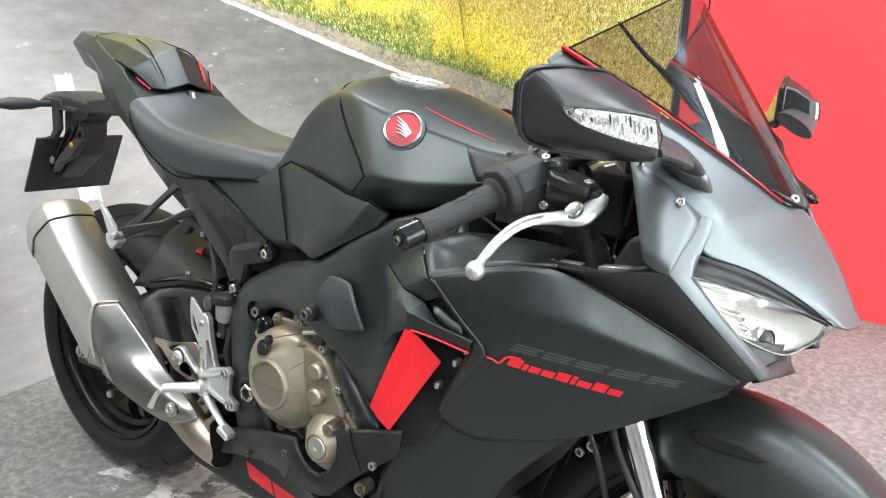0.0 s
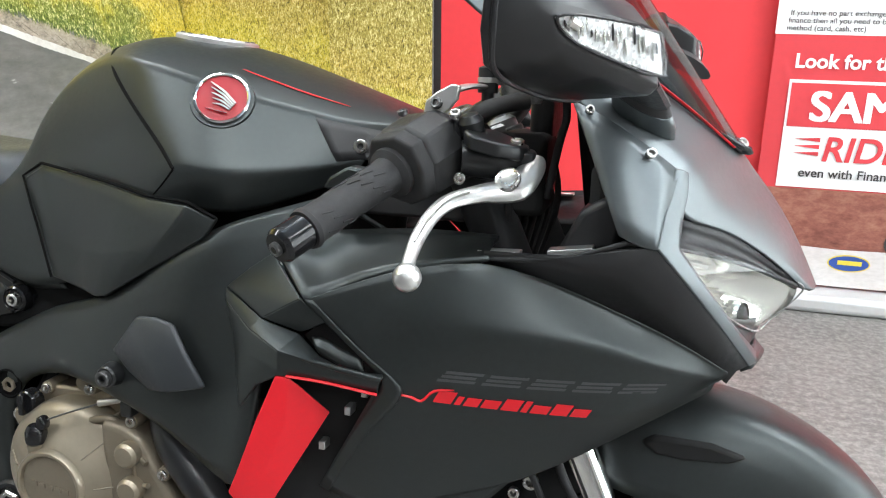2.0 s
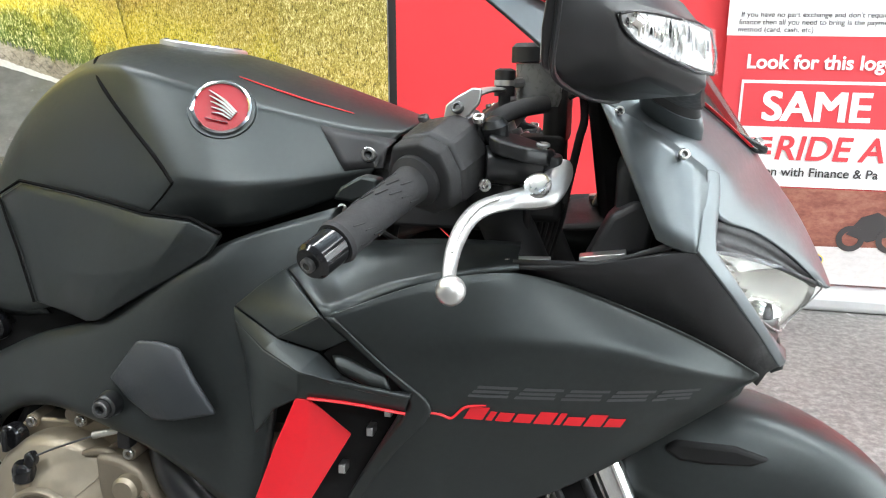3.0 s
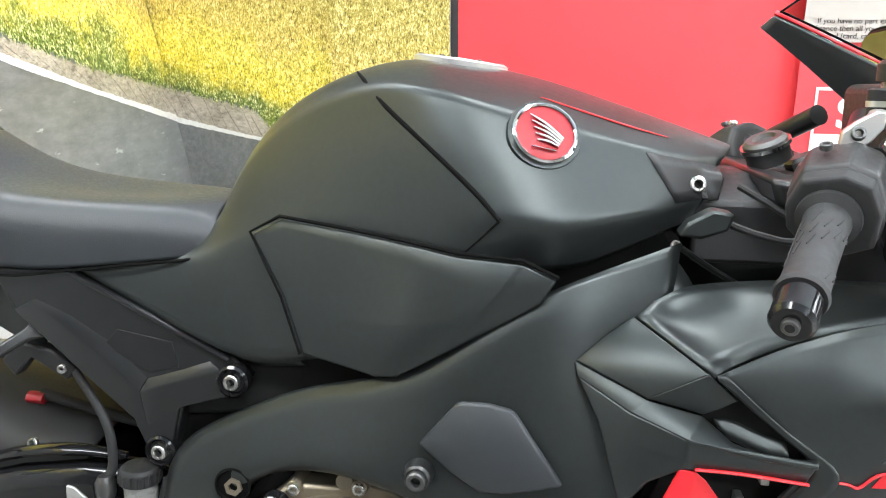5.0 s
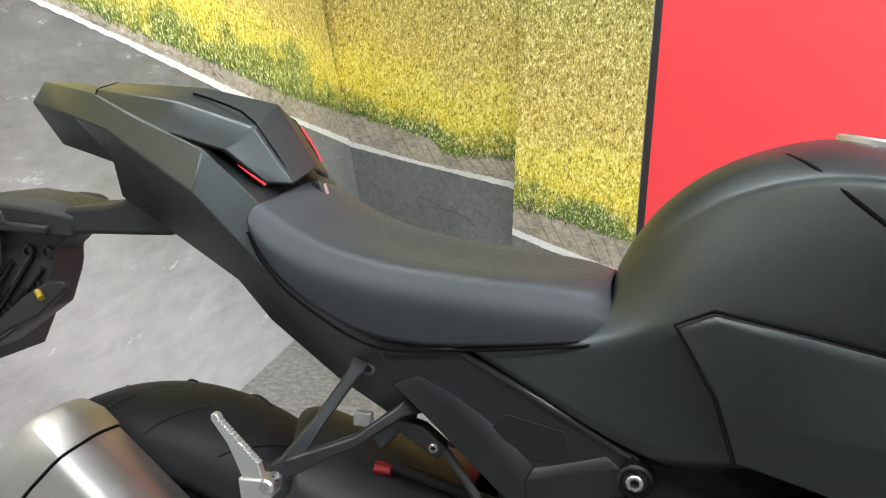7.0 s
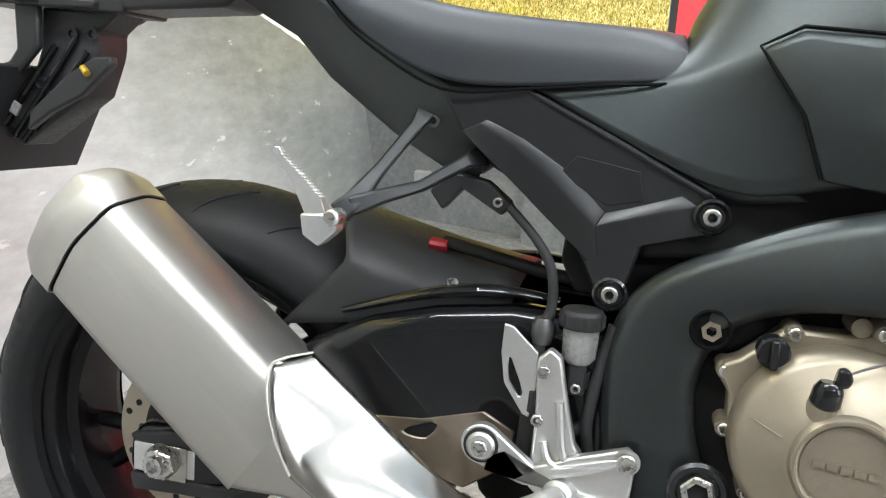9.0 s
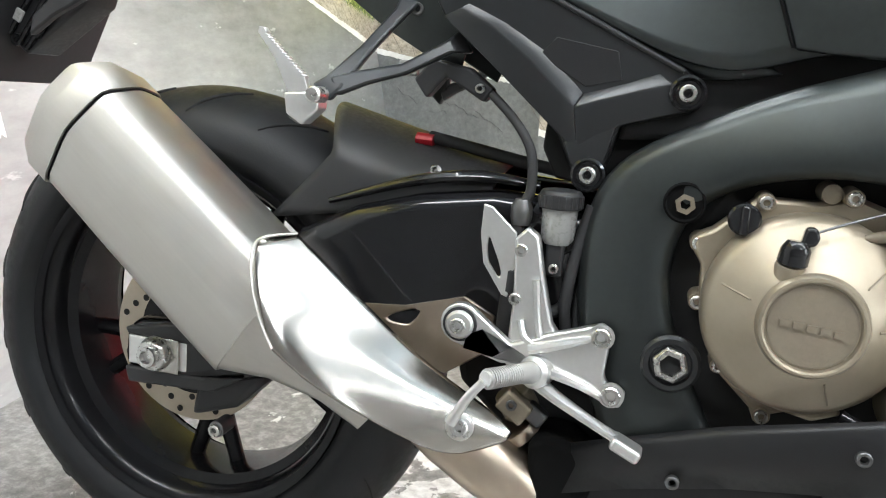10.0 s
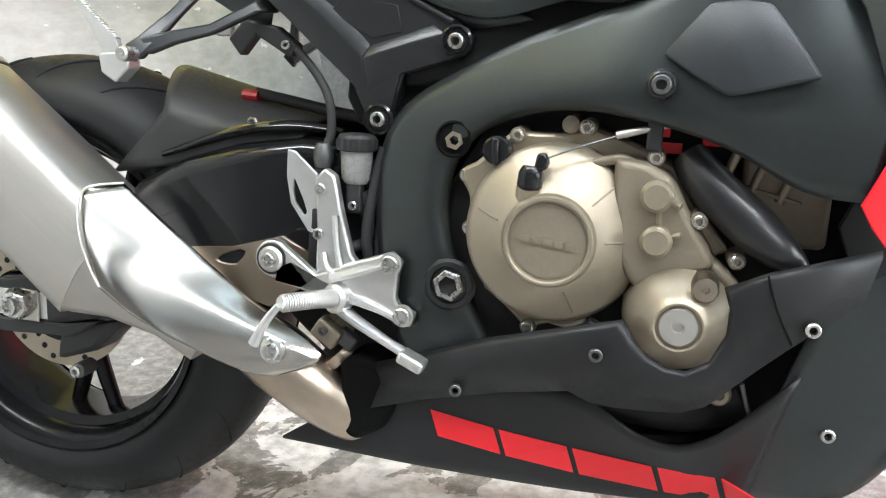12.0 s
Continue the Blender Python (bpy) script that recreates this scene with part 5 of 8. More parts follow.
# nose cowl
# black fillers added for the cowl's unlit inside
part("lamp_back", box_bm((1.255, -0.182, 0.745), (1.322, 0.182, 0.868)), VOID, bike, "black filler block inside the cowl", bevel=0.01)
part("cowl_core", slab_bm([(1.24, 0.80), (1.22, 0.93), (1.26, 0.95), (1.34, 0.86), (1.42, 0.76), (1.40, 0.72), (1.32, 0.74)], -0.055, 0.055), VOID, bike, "black inside of the cowl", bevel=0.01)
for s in (1, -1):
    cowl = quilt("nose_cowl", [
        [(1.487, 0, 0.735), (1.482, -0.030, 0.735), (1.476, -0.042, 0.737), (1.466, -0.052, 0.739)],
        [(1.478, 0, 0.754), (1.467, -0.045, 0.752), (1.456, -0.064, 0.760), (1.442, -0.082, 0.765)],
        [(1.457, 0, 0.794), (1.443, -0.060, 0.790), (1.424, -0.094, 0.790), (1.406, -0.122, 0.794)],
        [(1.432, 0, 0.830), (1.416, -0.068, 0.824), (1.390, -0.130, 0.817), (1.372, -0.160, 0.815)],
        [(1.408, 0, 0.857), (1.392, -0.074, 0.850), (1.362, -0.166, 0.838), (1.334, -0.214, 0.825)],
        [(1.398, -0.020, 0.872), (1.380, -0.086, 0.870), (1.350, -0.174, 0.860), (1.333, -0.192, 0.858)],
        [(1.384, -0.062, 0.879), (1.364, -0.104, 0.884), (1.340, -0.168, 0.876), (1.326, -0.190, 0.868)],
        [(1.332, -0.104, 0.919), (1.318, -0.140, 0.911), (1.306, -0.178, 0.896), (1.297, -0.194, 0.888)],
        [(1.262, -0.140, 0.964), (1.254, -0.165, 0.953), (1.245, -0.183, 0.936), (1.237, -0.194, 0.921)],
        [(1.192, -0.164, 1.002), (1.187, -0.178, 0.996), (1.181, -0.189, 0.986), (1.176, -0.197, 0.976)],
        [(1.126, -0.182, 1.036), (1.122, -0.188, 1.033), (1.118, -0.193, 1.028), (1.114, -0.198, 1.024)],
    ], LITPAINT, bike, "matt graphite pointed nose cowl, painted paler as if lit", side=s, lv=3, ccol=(2,), out=(1, -0.5, 1), crease=0.35, thick=0.004)
    part("red_pinstripe", tube_bm([flip(p, s) for p in ((1.384, -0.066, 0.880), (1.332, -0.107, 0.921), (1.263, -0.144, 0.967), (1.193, -0.168, 1.005), (1.127, -0.186, 1.039))], [0.0022, 0.0026, 0.0034, 0.0050, 0.0080], 8, None, 5, 0.4), RED, cowl)
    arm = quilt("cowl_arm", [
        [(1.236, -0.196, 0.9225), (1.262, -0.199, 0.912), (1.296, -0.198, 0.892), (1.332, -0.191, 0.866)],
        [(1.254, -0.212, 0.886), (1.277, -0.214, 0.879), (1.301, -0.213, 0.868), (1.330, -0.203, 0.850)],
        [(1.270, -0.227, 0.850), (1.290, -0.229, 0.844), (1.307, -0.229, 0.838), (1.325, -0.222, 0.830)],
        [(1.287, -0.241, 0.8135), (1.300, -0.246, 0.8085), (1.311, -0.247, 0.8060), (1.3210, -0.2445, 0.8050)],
    ], LITPAINT, bike, "flat matt graphite cowl arm with one screw, painted as lit", side=s, out=(0, -1, 0), lv=1, crow=(0, 3), ccol=(0, 3), crease=1.0)
    # chamfer, painted as lit, that runs from the arm's notch down to the point of the jaw
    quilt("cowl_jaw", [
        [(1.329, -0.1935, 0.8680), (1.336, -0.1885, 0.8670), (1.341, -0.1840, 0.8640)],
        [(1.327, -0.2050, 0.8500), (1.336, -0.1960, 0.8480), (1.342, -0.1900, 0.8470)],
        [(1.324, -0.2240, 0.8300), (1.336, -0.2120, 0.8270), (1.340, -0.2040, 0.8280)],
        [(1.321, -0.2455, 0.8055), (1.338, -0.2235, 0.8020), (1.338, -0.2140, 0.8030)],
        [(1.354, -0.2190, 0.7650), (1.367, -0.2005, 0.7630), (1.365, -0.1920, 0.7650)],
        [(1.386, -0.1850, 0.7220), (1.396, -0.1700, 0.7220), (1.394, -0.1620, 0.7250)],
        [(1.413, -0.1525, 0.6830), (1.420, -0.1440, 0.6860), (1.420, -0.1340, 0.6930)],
    ], LITPAINT, bike, "matt graphite chamfer under the headlight, painted as lit", side=s, out=(0.4, -1, 0), lv=0, flat=0.0015)
    quilt("chin", [
        [(1.372, -0.176, 0.740), (1.398, -0.136, 0.722), (1.422, -0.090, 0.712), (1.436, -0.040, 0.716), (1.440, 0.0, 0.716)],
        [(1.392, -0.160, 0.716), (1.408, -0.128, 0.704), (1.424, -0.090, 0.698), (1.432, -0.040, 0.700), (1.434, 0.0, 0.700)],
        [(1.410, -0.146, 0.686), (1.418, -0.120, 0.686), (1.424, -0.090, 0.690), (1.412, -0.040, 0.694), (1.412, 0.0, 0.694)],
    ], PAINT, bike, "matt graphite chin under the headlight", side=s, out=(1, -0.3, 0), crow=(1,), crease=0.6)
    quilt("chin_lip", [
        [(1.411, -0.151, 0.690), (1.419, -0.118, 0.697), (1.423, -0.090, 0.696), (1.424, -0.052, 0.692)],
        [(1.413, -0.151, 0.685), (1.419, -0.118, 0.688), (1.423, -0.090, 0.685), (1.426, -0.056, 0.682)],
        [(1.416, -0.150, 0.681), (1.426, -0.118, 0.680), (1.432, -0.090, 0.677), (1.4365, -0.0636, 0.675)],
        [(1.406, -0.149, 0.676), (1.411, -0.118, 0.671), (1.415, -0.090, 0.669), (1.419, -0.0630, 0.668)],
    ], PAINT, bike, "small matt graphite lip under the chin", side=s, out=(1, -0.4, 0), lv=1, crow=(2,), crease=0.9)
    bolt(bike, (1.3072, -0.2038 * s, 0.8806), 0.0048, (0.25, -s, 0.35))
    bolt(bike, (1.2520, -0.1985 * s, 0.9150), 0.0040, (0.25, -s, 0.4))
    # headlight: a smooth inner bowl, a stack of bright facets beside the chamfer, one projector low down
    lamp_unit = quilt("headlight", [
        [(1.334, -0.214, 0.800), (1.366, -0.172, 0.791), (1.414, -0.110, 0.769), (1.455, -0.061, 0.747)],
        [(1.330, -0.190, 0.785), (1.358, -0.146, 0.770), (1.408, -0.094, 0.752), (1.462, -0.055, 0.7385)],
        [(1.345, -0.172, 0.760), (1.368, -0.134, 0.738), (1.408, -0.088, 0.722), (1.456, -0.056, 0.7240)],
        [(1.376, -0.174, 0.740), (1.393, -0.146, 0.723), (1.418, -0.098, 0.7035), (1.436, -0.061, 0.7060)],
    ], REFLECTOR, bike, "silvered headlight behind a clear cover", side=s, out=(1, -0.4, 0), lv=2, thick=0.002)
    quilt("lens", [
        [(1.336, -0.219, 0.803), (1.369, -0.178, 0.793), (1.418, -0.114, 0.771), (1.458, -0.064, 0.748)],
        [(1.354, -0.204, 0.778), (1.385, -0.168, 0.769), (1.426, -0.108, 0.752), (1.4645, -0.057, 0.738)],
        [(1.378, -0.178, 0.740), (1.396, -0.148, 0.724), (1.420, -0.098, 0.704), (1.436, -0.062, 0.706)],
    ], LAMPGLASS, lamp_unit, "clear lamp cover", side=s, out=(1, -0.4, 0), thick=0)
    part("lens_edge", tube_bm([flip(p, s) for p in ((1.380, -0.176, 0.7395), (1.397, -0.148, 0.7230), (1.421, -0.098, 0.7030), (1.437, -0.062, 0.7055), (1.4655, -0.056, 0.7380), (1.4585, -0.064, 0.7490))], 0.0010, 6, None, 4), RESIN, lamp_unit, "pale moulded edge of the lamp cover")
    rnd = random.Random(11)
    for k in range(9):
        f = k / 8
        a, b = Vector(lerp((1.333, -0.203, 0.795), (1.372, -0.170, 0.744), f)), Vector(lerp((1.362, -0.170, 0.785), (1.392, -0.132, 0.728), f))
        dz = 0.0075 + 0.002 * rnd.random()
        d = Vector((0.004 * rnd.uniform(-1, 1), 0.004 * rnd.uniform(-1, 1), 0))
        quad = [a, b + d, b + d - Vector((0.004, -0.002, dz)), a - Vector((0.003 - 0.008 * f * 0.4, -0.001, dz))]
        part("reflector_facet", loft_bm([[flip(p, s) for p in quad], [flip(p - Vector((0.004, -0.003, 0)), s) for p in quad]]), REFLECTOR, lamp_unit)
    for p, r in (((1.400, -0.110, 0.720), 0.013),):
        ring = lathe("projector", [(r * 1.25, -0.006), (r * 1.25, 0.004), (r * 1.05, 0.007), (r, 0.002)], (p[0], p[1] * s, p[2]), (0.85, -0.5 * s, 0.1), REFLECTOR, lamp_unit, n=24)
        lathe("projector_lens", [(r, -0.002), (r * 0.9, 0.004), (r * 0.6, 0.008), (0, 0.010)], (p[0], p[1] * s, p[2]), (0.85, -0.5 * s, 0.1), GLOSS, ring, "dark glass projector lens", n=24)
    quilt("lamp_bezel", [
        [(1.374, -0.166, 0.738), (1.392, -0.138, 0.722), (1.414, -0.096, 0.705), (1.430, -0.060, 0.706)],
        [(1.366, -0.150, 0.740), (1.384, -0.124, 0.722), (1.404, -0.088, 0.710), (1.420, -0.056, 0.712)],
    ], PLASTIC, lamp_unit, "black bezel below the projectors", side=s, out=(0, 0, 1), lv=1)
    quilt("lamp_surround", [
        [(1.332, -0.211, 0.8265), (1.371, -0.159, 0.8140), (1.405, -0.121, 0.7930), (1.466, -0.051, 0.7405)],
        [(1.330, -0.206, 0.815), (1.366, -0.158, 0.796), (1.402, -0.116, 0.776), (1.462, -0.048, 0.738)],
        [(1.3345, -0.2205, 0.8030), (1.370, -0.178, 0.7925), (1.418, -0.114, 0.7705), (1.4585, -0.0640, 0.7475)],
    ], BELLY, lamp_unit, "black strip above the lamp cover", side=s, out=(1, -0.4, 0), lv=1)
# smoked screen with a dark dash shroud under it
screen = quilt("windscreen", sym([
    [(1.404, 0, 0.872), (1.394, -0.045, 0.874), (1.382, -0.062, 0.880)],
    [(1.366, 0, 0.930), (1.350, -0.064, 0.922), (1.328, -0.100, 0.920)],
    [(1.310, 0, 1.010), (1.296, -0.082, 0.992), (1.262, -0.136, 0.968)],
    [(1.262, 0, 1.078), (1.246, -0.088, 1.050), (1.194, -0.160, 1.006)],
    [(1.222, 0, 1.135), (1.205, -0.085, 1.102), (1.130, -0.176, 1.038)],
]), SMOKE, bike, "smoked clear windscreen", lv=2, out=(1, 0, 1), thick=0)
bolt(screen, (1.393, -0.048, 0.8835), 0.0055, (0.6, -0.5, 0.7))
quilt("dash_shroud", sym([
    [(1.398, 0, 0.866), (1.388, -0.042, 0.868), (1.378, -0.058, 0.874)],
    [(1.352, 0, 0.932), (1.338, -0.060, 0.922), (1.322, -0.094, 0.914)],
    [(1.312, 0, 0.975), (1.296, -0.074, 0.962), (1.268, -0.126, 0.950)],
    [(1.270, 0, 0.975), (1.262, -0.078, 0.962), (1.240, -0.130, 0.946)],
    [(1.225, 0, 0.945), (1.220, -0.085, 0.935), (1.205, -0.135, 0.925)],
]), VOID, bike, "black dash shroud under the screen", out=(0, 0, 1), lv=2)
for s in (1, -1):
    part("screen_lug", loft_bm([[flip(tuple(Vector(c) + Vector((0.010 * w * math.cos(t), 0.0, 0.005 * w * math.sin(t)))), s) for t in (2 * math.pi * k / 12 for k in range(12))] for c, w in (((1.366, -0.074, 0.893), 0.5), ((1.380, -0.060, 0.884), 0.9), ((1.393, -0.046, 0.8775), 1.0), ((1.400, -0.032, 0.8735), 0.6))]), GLOSS, screen, "black rounded lug of the screen", sharp=60)
    if s == 1:
        stay = part("screen_stay", tube_bm([(1.330, -0.078, 0.922), (1.3065, -0.085, 0.9474), (1.265, -0.100, 0.9926), (1.2052, -0.110, 1.0368), (1.1651, -0.118, 1.0758)], [0.0040, 0.0040, 0.0036, 0.0030, 0.0020], 12), GLOSS, bike, "gloss black stay behind the screen")
        quilt("stay_web", [
            [(1.340, -0.074, 0.912), (1.3065, -0.084, 0.9465), (1.265, -0.099, 0.9915), (1.220, -0.107, 1.0255)],
            [(1.320, -0.030, 0.908), (1.2865, -0.036, 0.9400), (1.245, -0.050, 0.9845), (1.205, -0.062, 1.0200)],
        ], MIRRORBLACK, stay, "black web beside the stay", out=(0, -0.3, 1), lv=1, thick=0.002)
    part("screen_edge", tube_bm([flip(p, s) for p in ((1.404, -0.020, 0.8735), (1.392, -0.052, 0.877), (1.3825, -0.0625, 0.8815), (1.329, -0.102, 0.9215), (1.263, -0.138, 0.9695), (1.195, -0.162, 1.0075), (1.131, -0.178, 1.0395))], 0.0016, 6, None, 5), GLOSS, screen)
part("top_edge", tube_bm([(1.130, -0.176, 1.0385), (1.205, -0.085, 1.1022), (1.222, 0, 1.1352), (1.205, 0.085, 1.1022), (1.130, 0.176, 1.0385)], 0.0014, 6, None, 6), GLOSS, screen)

for s in (1, -1):
    # the far mirror is folded in a little
    shift = Vector((0, 0, 0)) if s == 1 else Vector((0.050, -0.105, 0.022))
    MC = Vector((1.305, 0.235, 0.985))

    def mp(p, s=s, shift=shift):
        q = Vector(flip(p, s)) + shift
        return tuple(q) if s == 1 else tuple(MC + (q - MC) * 0.80)

    mirror = new("mirror")
    mirror.parent = bike
    # outlines from the glass forward, each from the inner top corner round by the outer end
    glass_edge = [(1.246, -0.268, 0.996), (1.2385, -0.312, 1.0125), (1.222, -0.372, 1.0150), (1.210, -0.412, 1.0110), (1.203, -0.4215, 0.9990), (1.199, -0.414, 0.9680), (1.197, -0.392, 0.9470), (1.206, -0.350, 0.9360), (1.226, -0.300, 0.9280), (1.246, -0.268, 0.9350)]
    lip = [(x + 0.009, y + (0.002 if y < -0.4 else 0), z + (0.0035 if z > 0.98 else -0.0025 if z < 0.95 else 0)) for x, y, z in glass_edge]
    belt = [(1.272, -0.272, 0.996), (1.264, -0.315, 1.0080), (1.246, -0.368, 1.0085), (1.232, -0.402, 1.0040), (1.227, -0.408, 0.9930), (1.224, -0.402, 0.9690), (1.222, -0.384, 0.9490), (1.232, -0.345, 0.9340), (1.254, -0.302, 0.9255), (1.272, -0.272, 0.9320)]
    brow = [(1.300, -0.282, 0.9800), (1.288, -0.316, 0.9930), (1.266, -0.362, 0.9925), (1.245, -0.392, 0.9880), (1.242, -0.396, 0.9830), (1.242, -0.394, 0.9720), (1.246, -0.374, 0.9560), (1.268, -0.346, 0.9420), (1.294, -0.314, 0.9300), (1.304, -0.290, 0.9300)]
    front = [(1.306, -0.300, 0.9760), (1.301, -0.318, 0.9775), (1.277, -0.354, 0.9815), (1.250, -0.388, 0.9815), (1.245, -0.3925, 0.9795), (1.245, -0.391, 0.9740), (1.251, -0.376, 0.9610), (1.278, -0.345, 0.9490), (1.304, -0.313, 0.9390), (1.311, -0.304, 0.9360)]
    shell = part("housing", loft_bm([[mp(p) for p in loop] for loop in (glass_edge, lip, belt, brow, front)]), MIRRORBLACK, mirror, "black mirror housing with a stepped rim", bevel=0.0035, segs=3, sharp=32)
    part("rim", tube_bm([mp(p) for p in lip + lip[:1]], 0.0022, 8, None, 5), MIRRORBLACK, mirror, "black rim round the glass")
    inner = [tuple(Vector(lerp(p, (1.222, -0.345, 0.972), 0.07)) - Vector((0.0015, 0, 0))) for p in glass_edge]
    part("glass", loft_bm([[mp(p) for p in inner], [mp((x + 0.001, y, z)) for x, y, z in inner]]), CHROME, mirror, "mirror glass")
    window = [(1.2455, -0.3950, 0.9790), (1.2560, -0.3860, 0.9815), (1.2810, -0.3540, 0.9800), (1.3080, -0.3160, 0.9750), (1.3130, -0.3090, 0.9450), (1.2830, -0.3450, 0.9530), (1.2570, -0.3750, 0.9635), (1.2470, -0.3900, 0.9730)]
    lamp_ind = part("indicator_lamp", loft_bm([[mp(p) for p in window], [mp((p[0] - 0.014, p[1] + 0.010, p[2])) for p in window]]), FLUTED, mirror, "clear fluted indicator strip in the mirror", bevel=0.0012)
    quilt("clear_cover", [[mp((x + 0.003, y - 0.002, z)) for x, y, z in r] for r in (window[0:4], (window[7], window[6], window[5], window[4]))], LAMPGLASS, lamp_ind, out=(1, -0.6 * s, 0), lv=0, thick=0)
    rnd = random.Random(17)
    for k in range(26):
        f = (0.10 + 0.034 * k) * 3
        i, g = min(int(f), 2), f - min(int(f), 2)
        hi, lo = lerp(window[i], window[i + 1], g), lerp(window[7 - i], window[6 - i], g)
        a0 = rnd.uniform(0.06, 0.45)
        a, b = lerp(hi, lo, a0), lerp(hi, lo, a0 + rnd.uniform(0.15, 0.45))
        part("flute", tube_bm([mp((p[0] + 0.001, p[1] - 0.001, p[2])) for p in (a, lerp(a, b, 0.5), b)], [0.0006, 0.0010, 0.0006], 5, None, 2), REFLECTOR if k % 5 else GLOSS, lamp_ind)
    part("lamp_edge", tube_bm([mp(p) for p in window + window[:1]], 0.0010, 6, None, 2), MIRRORBLACK, lamp_ind)
    part("bulb", tube_bm([mp((1.2530, -0.3880, 0.9775)), mp((1.2575, -0.3835, 0.9745))], 0.0042, 10, None, 1), REFLECTOR, lamp_ind)
    part("stem", loft_bm([[tuple(Vector(mp(c)) + Vector((0.026 * w * math.cos(t), 0, 0.011 * w * math.sin(t) - 0.012 * w * math.cos(t)))) for t in (2 * math.pi * k / 14 for k in range(14))] for c, w in (((1.290, -0.290, 0.948), 0.8), ((1.292, -0.250, 0.942), 0.85), ((1.294, -0.215, 0.934), 1.0))]), PLASTIC, mirror, "black mirror stem")

    def pad_loop(c, long, wide, s=s):
        """An oval across the cowl, drawn out along its slope."""
        u, v = Vector((0.80, 0.25, -0.40)).normalized(), Vector((0.25, 0.62, 0.74)).normalized()
        return [flip(tuple(Vector(c) + u * long * math.cos(t) * (1.0 if math.cos(t) > 0 else 1.15) + v * wide * math.sin(t)), s) for t in (2 * math.pi * k / 24 for k in range(24))]

    foot = part("foot", loft_bm([pad_loop(c, a, b) for c, a, b in (((1.291, -0.206, 0.940), 0.024, 0.008), ((1.294, -0.194, 0.931), 0.029, 0.010), ((1.296, -0.188, 0.924), 0.030, 0.011))]), PLASTIC, mirror, "black mirror foot on the cowl", bevel=0.001, sharp=50)
    part("foot_ring", loft_bm([pad_loop(c, a, b) for c, a, b in (((1.296, -0.188, 0.924), 0.0298, 0.0112), ((1.299, -0.178, 0.914), 0.031, 0.012), ((1.300, -0.160, 0.898), 0.031, 0.012))]), LITPAINT, foot, "grey ring below the foot", sharp=50)
# ---- rear end: subframe, swingarm, exhaust, footrests ----
SUB_O = [(0.293, 0.752), (0.376, 0.755), (0.470, 0.714), (0.560, 0.672), (0.580, 0.653), (0.566, 0.631), (0.503, 0.614), (0.493, 0.578), (0.480, 0.548), (0.464, 0.560), (0.443, 0.602), (0.369, 0.666), (0.320, 0.706)]

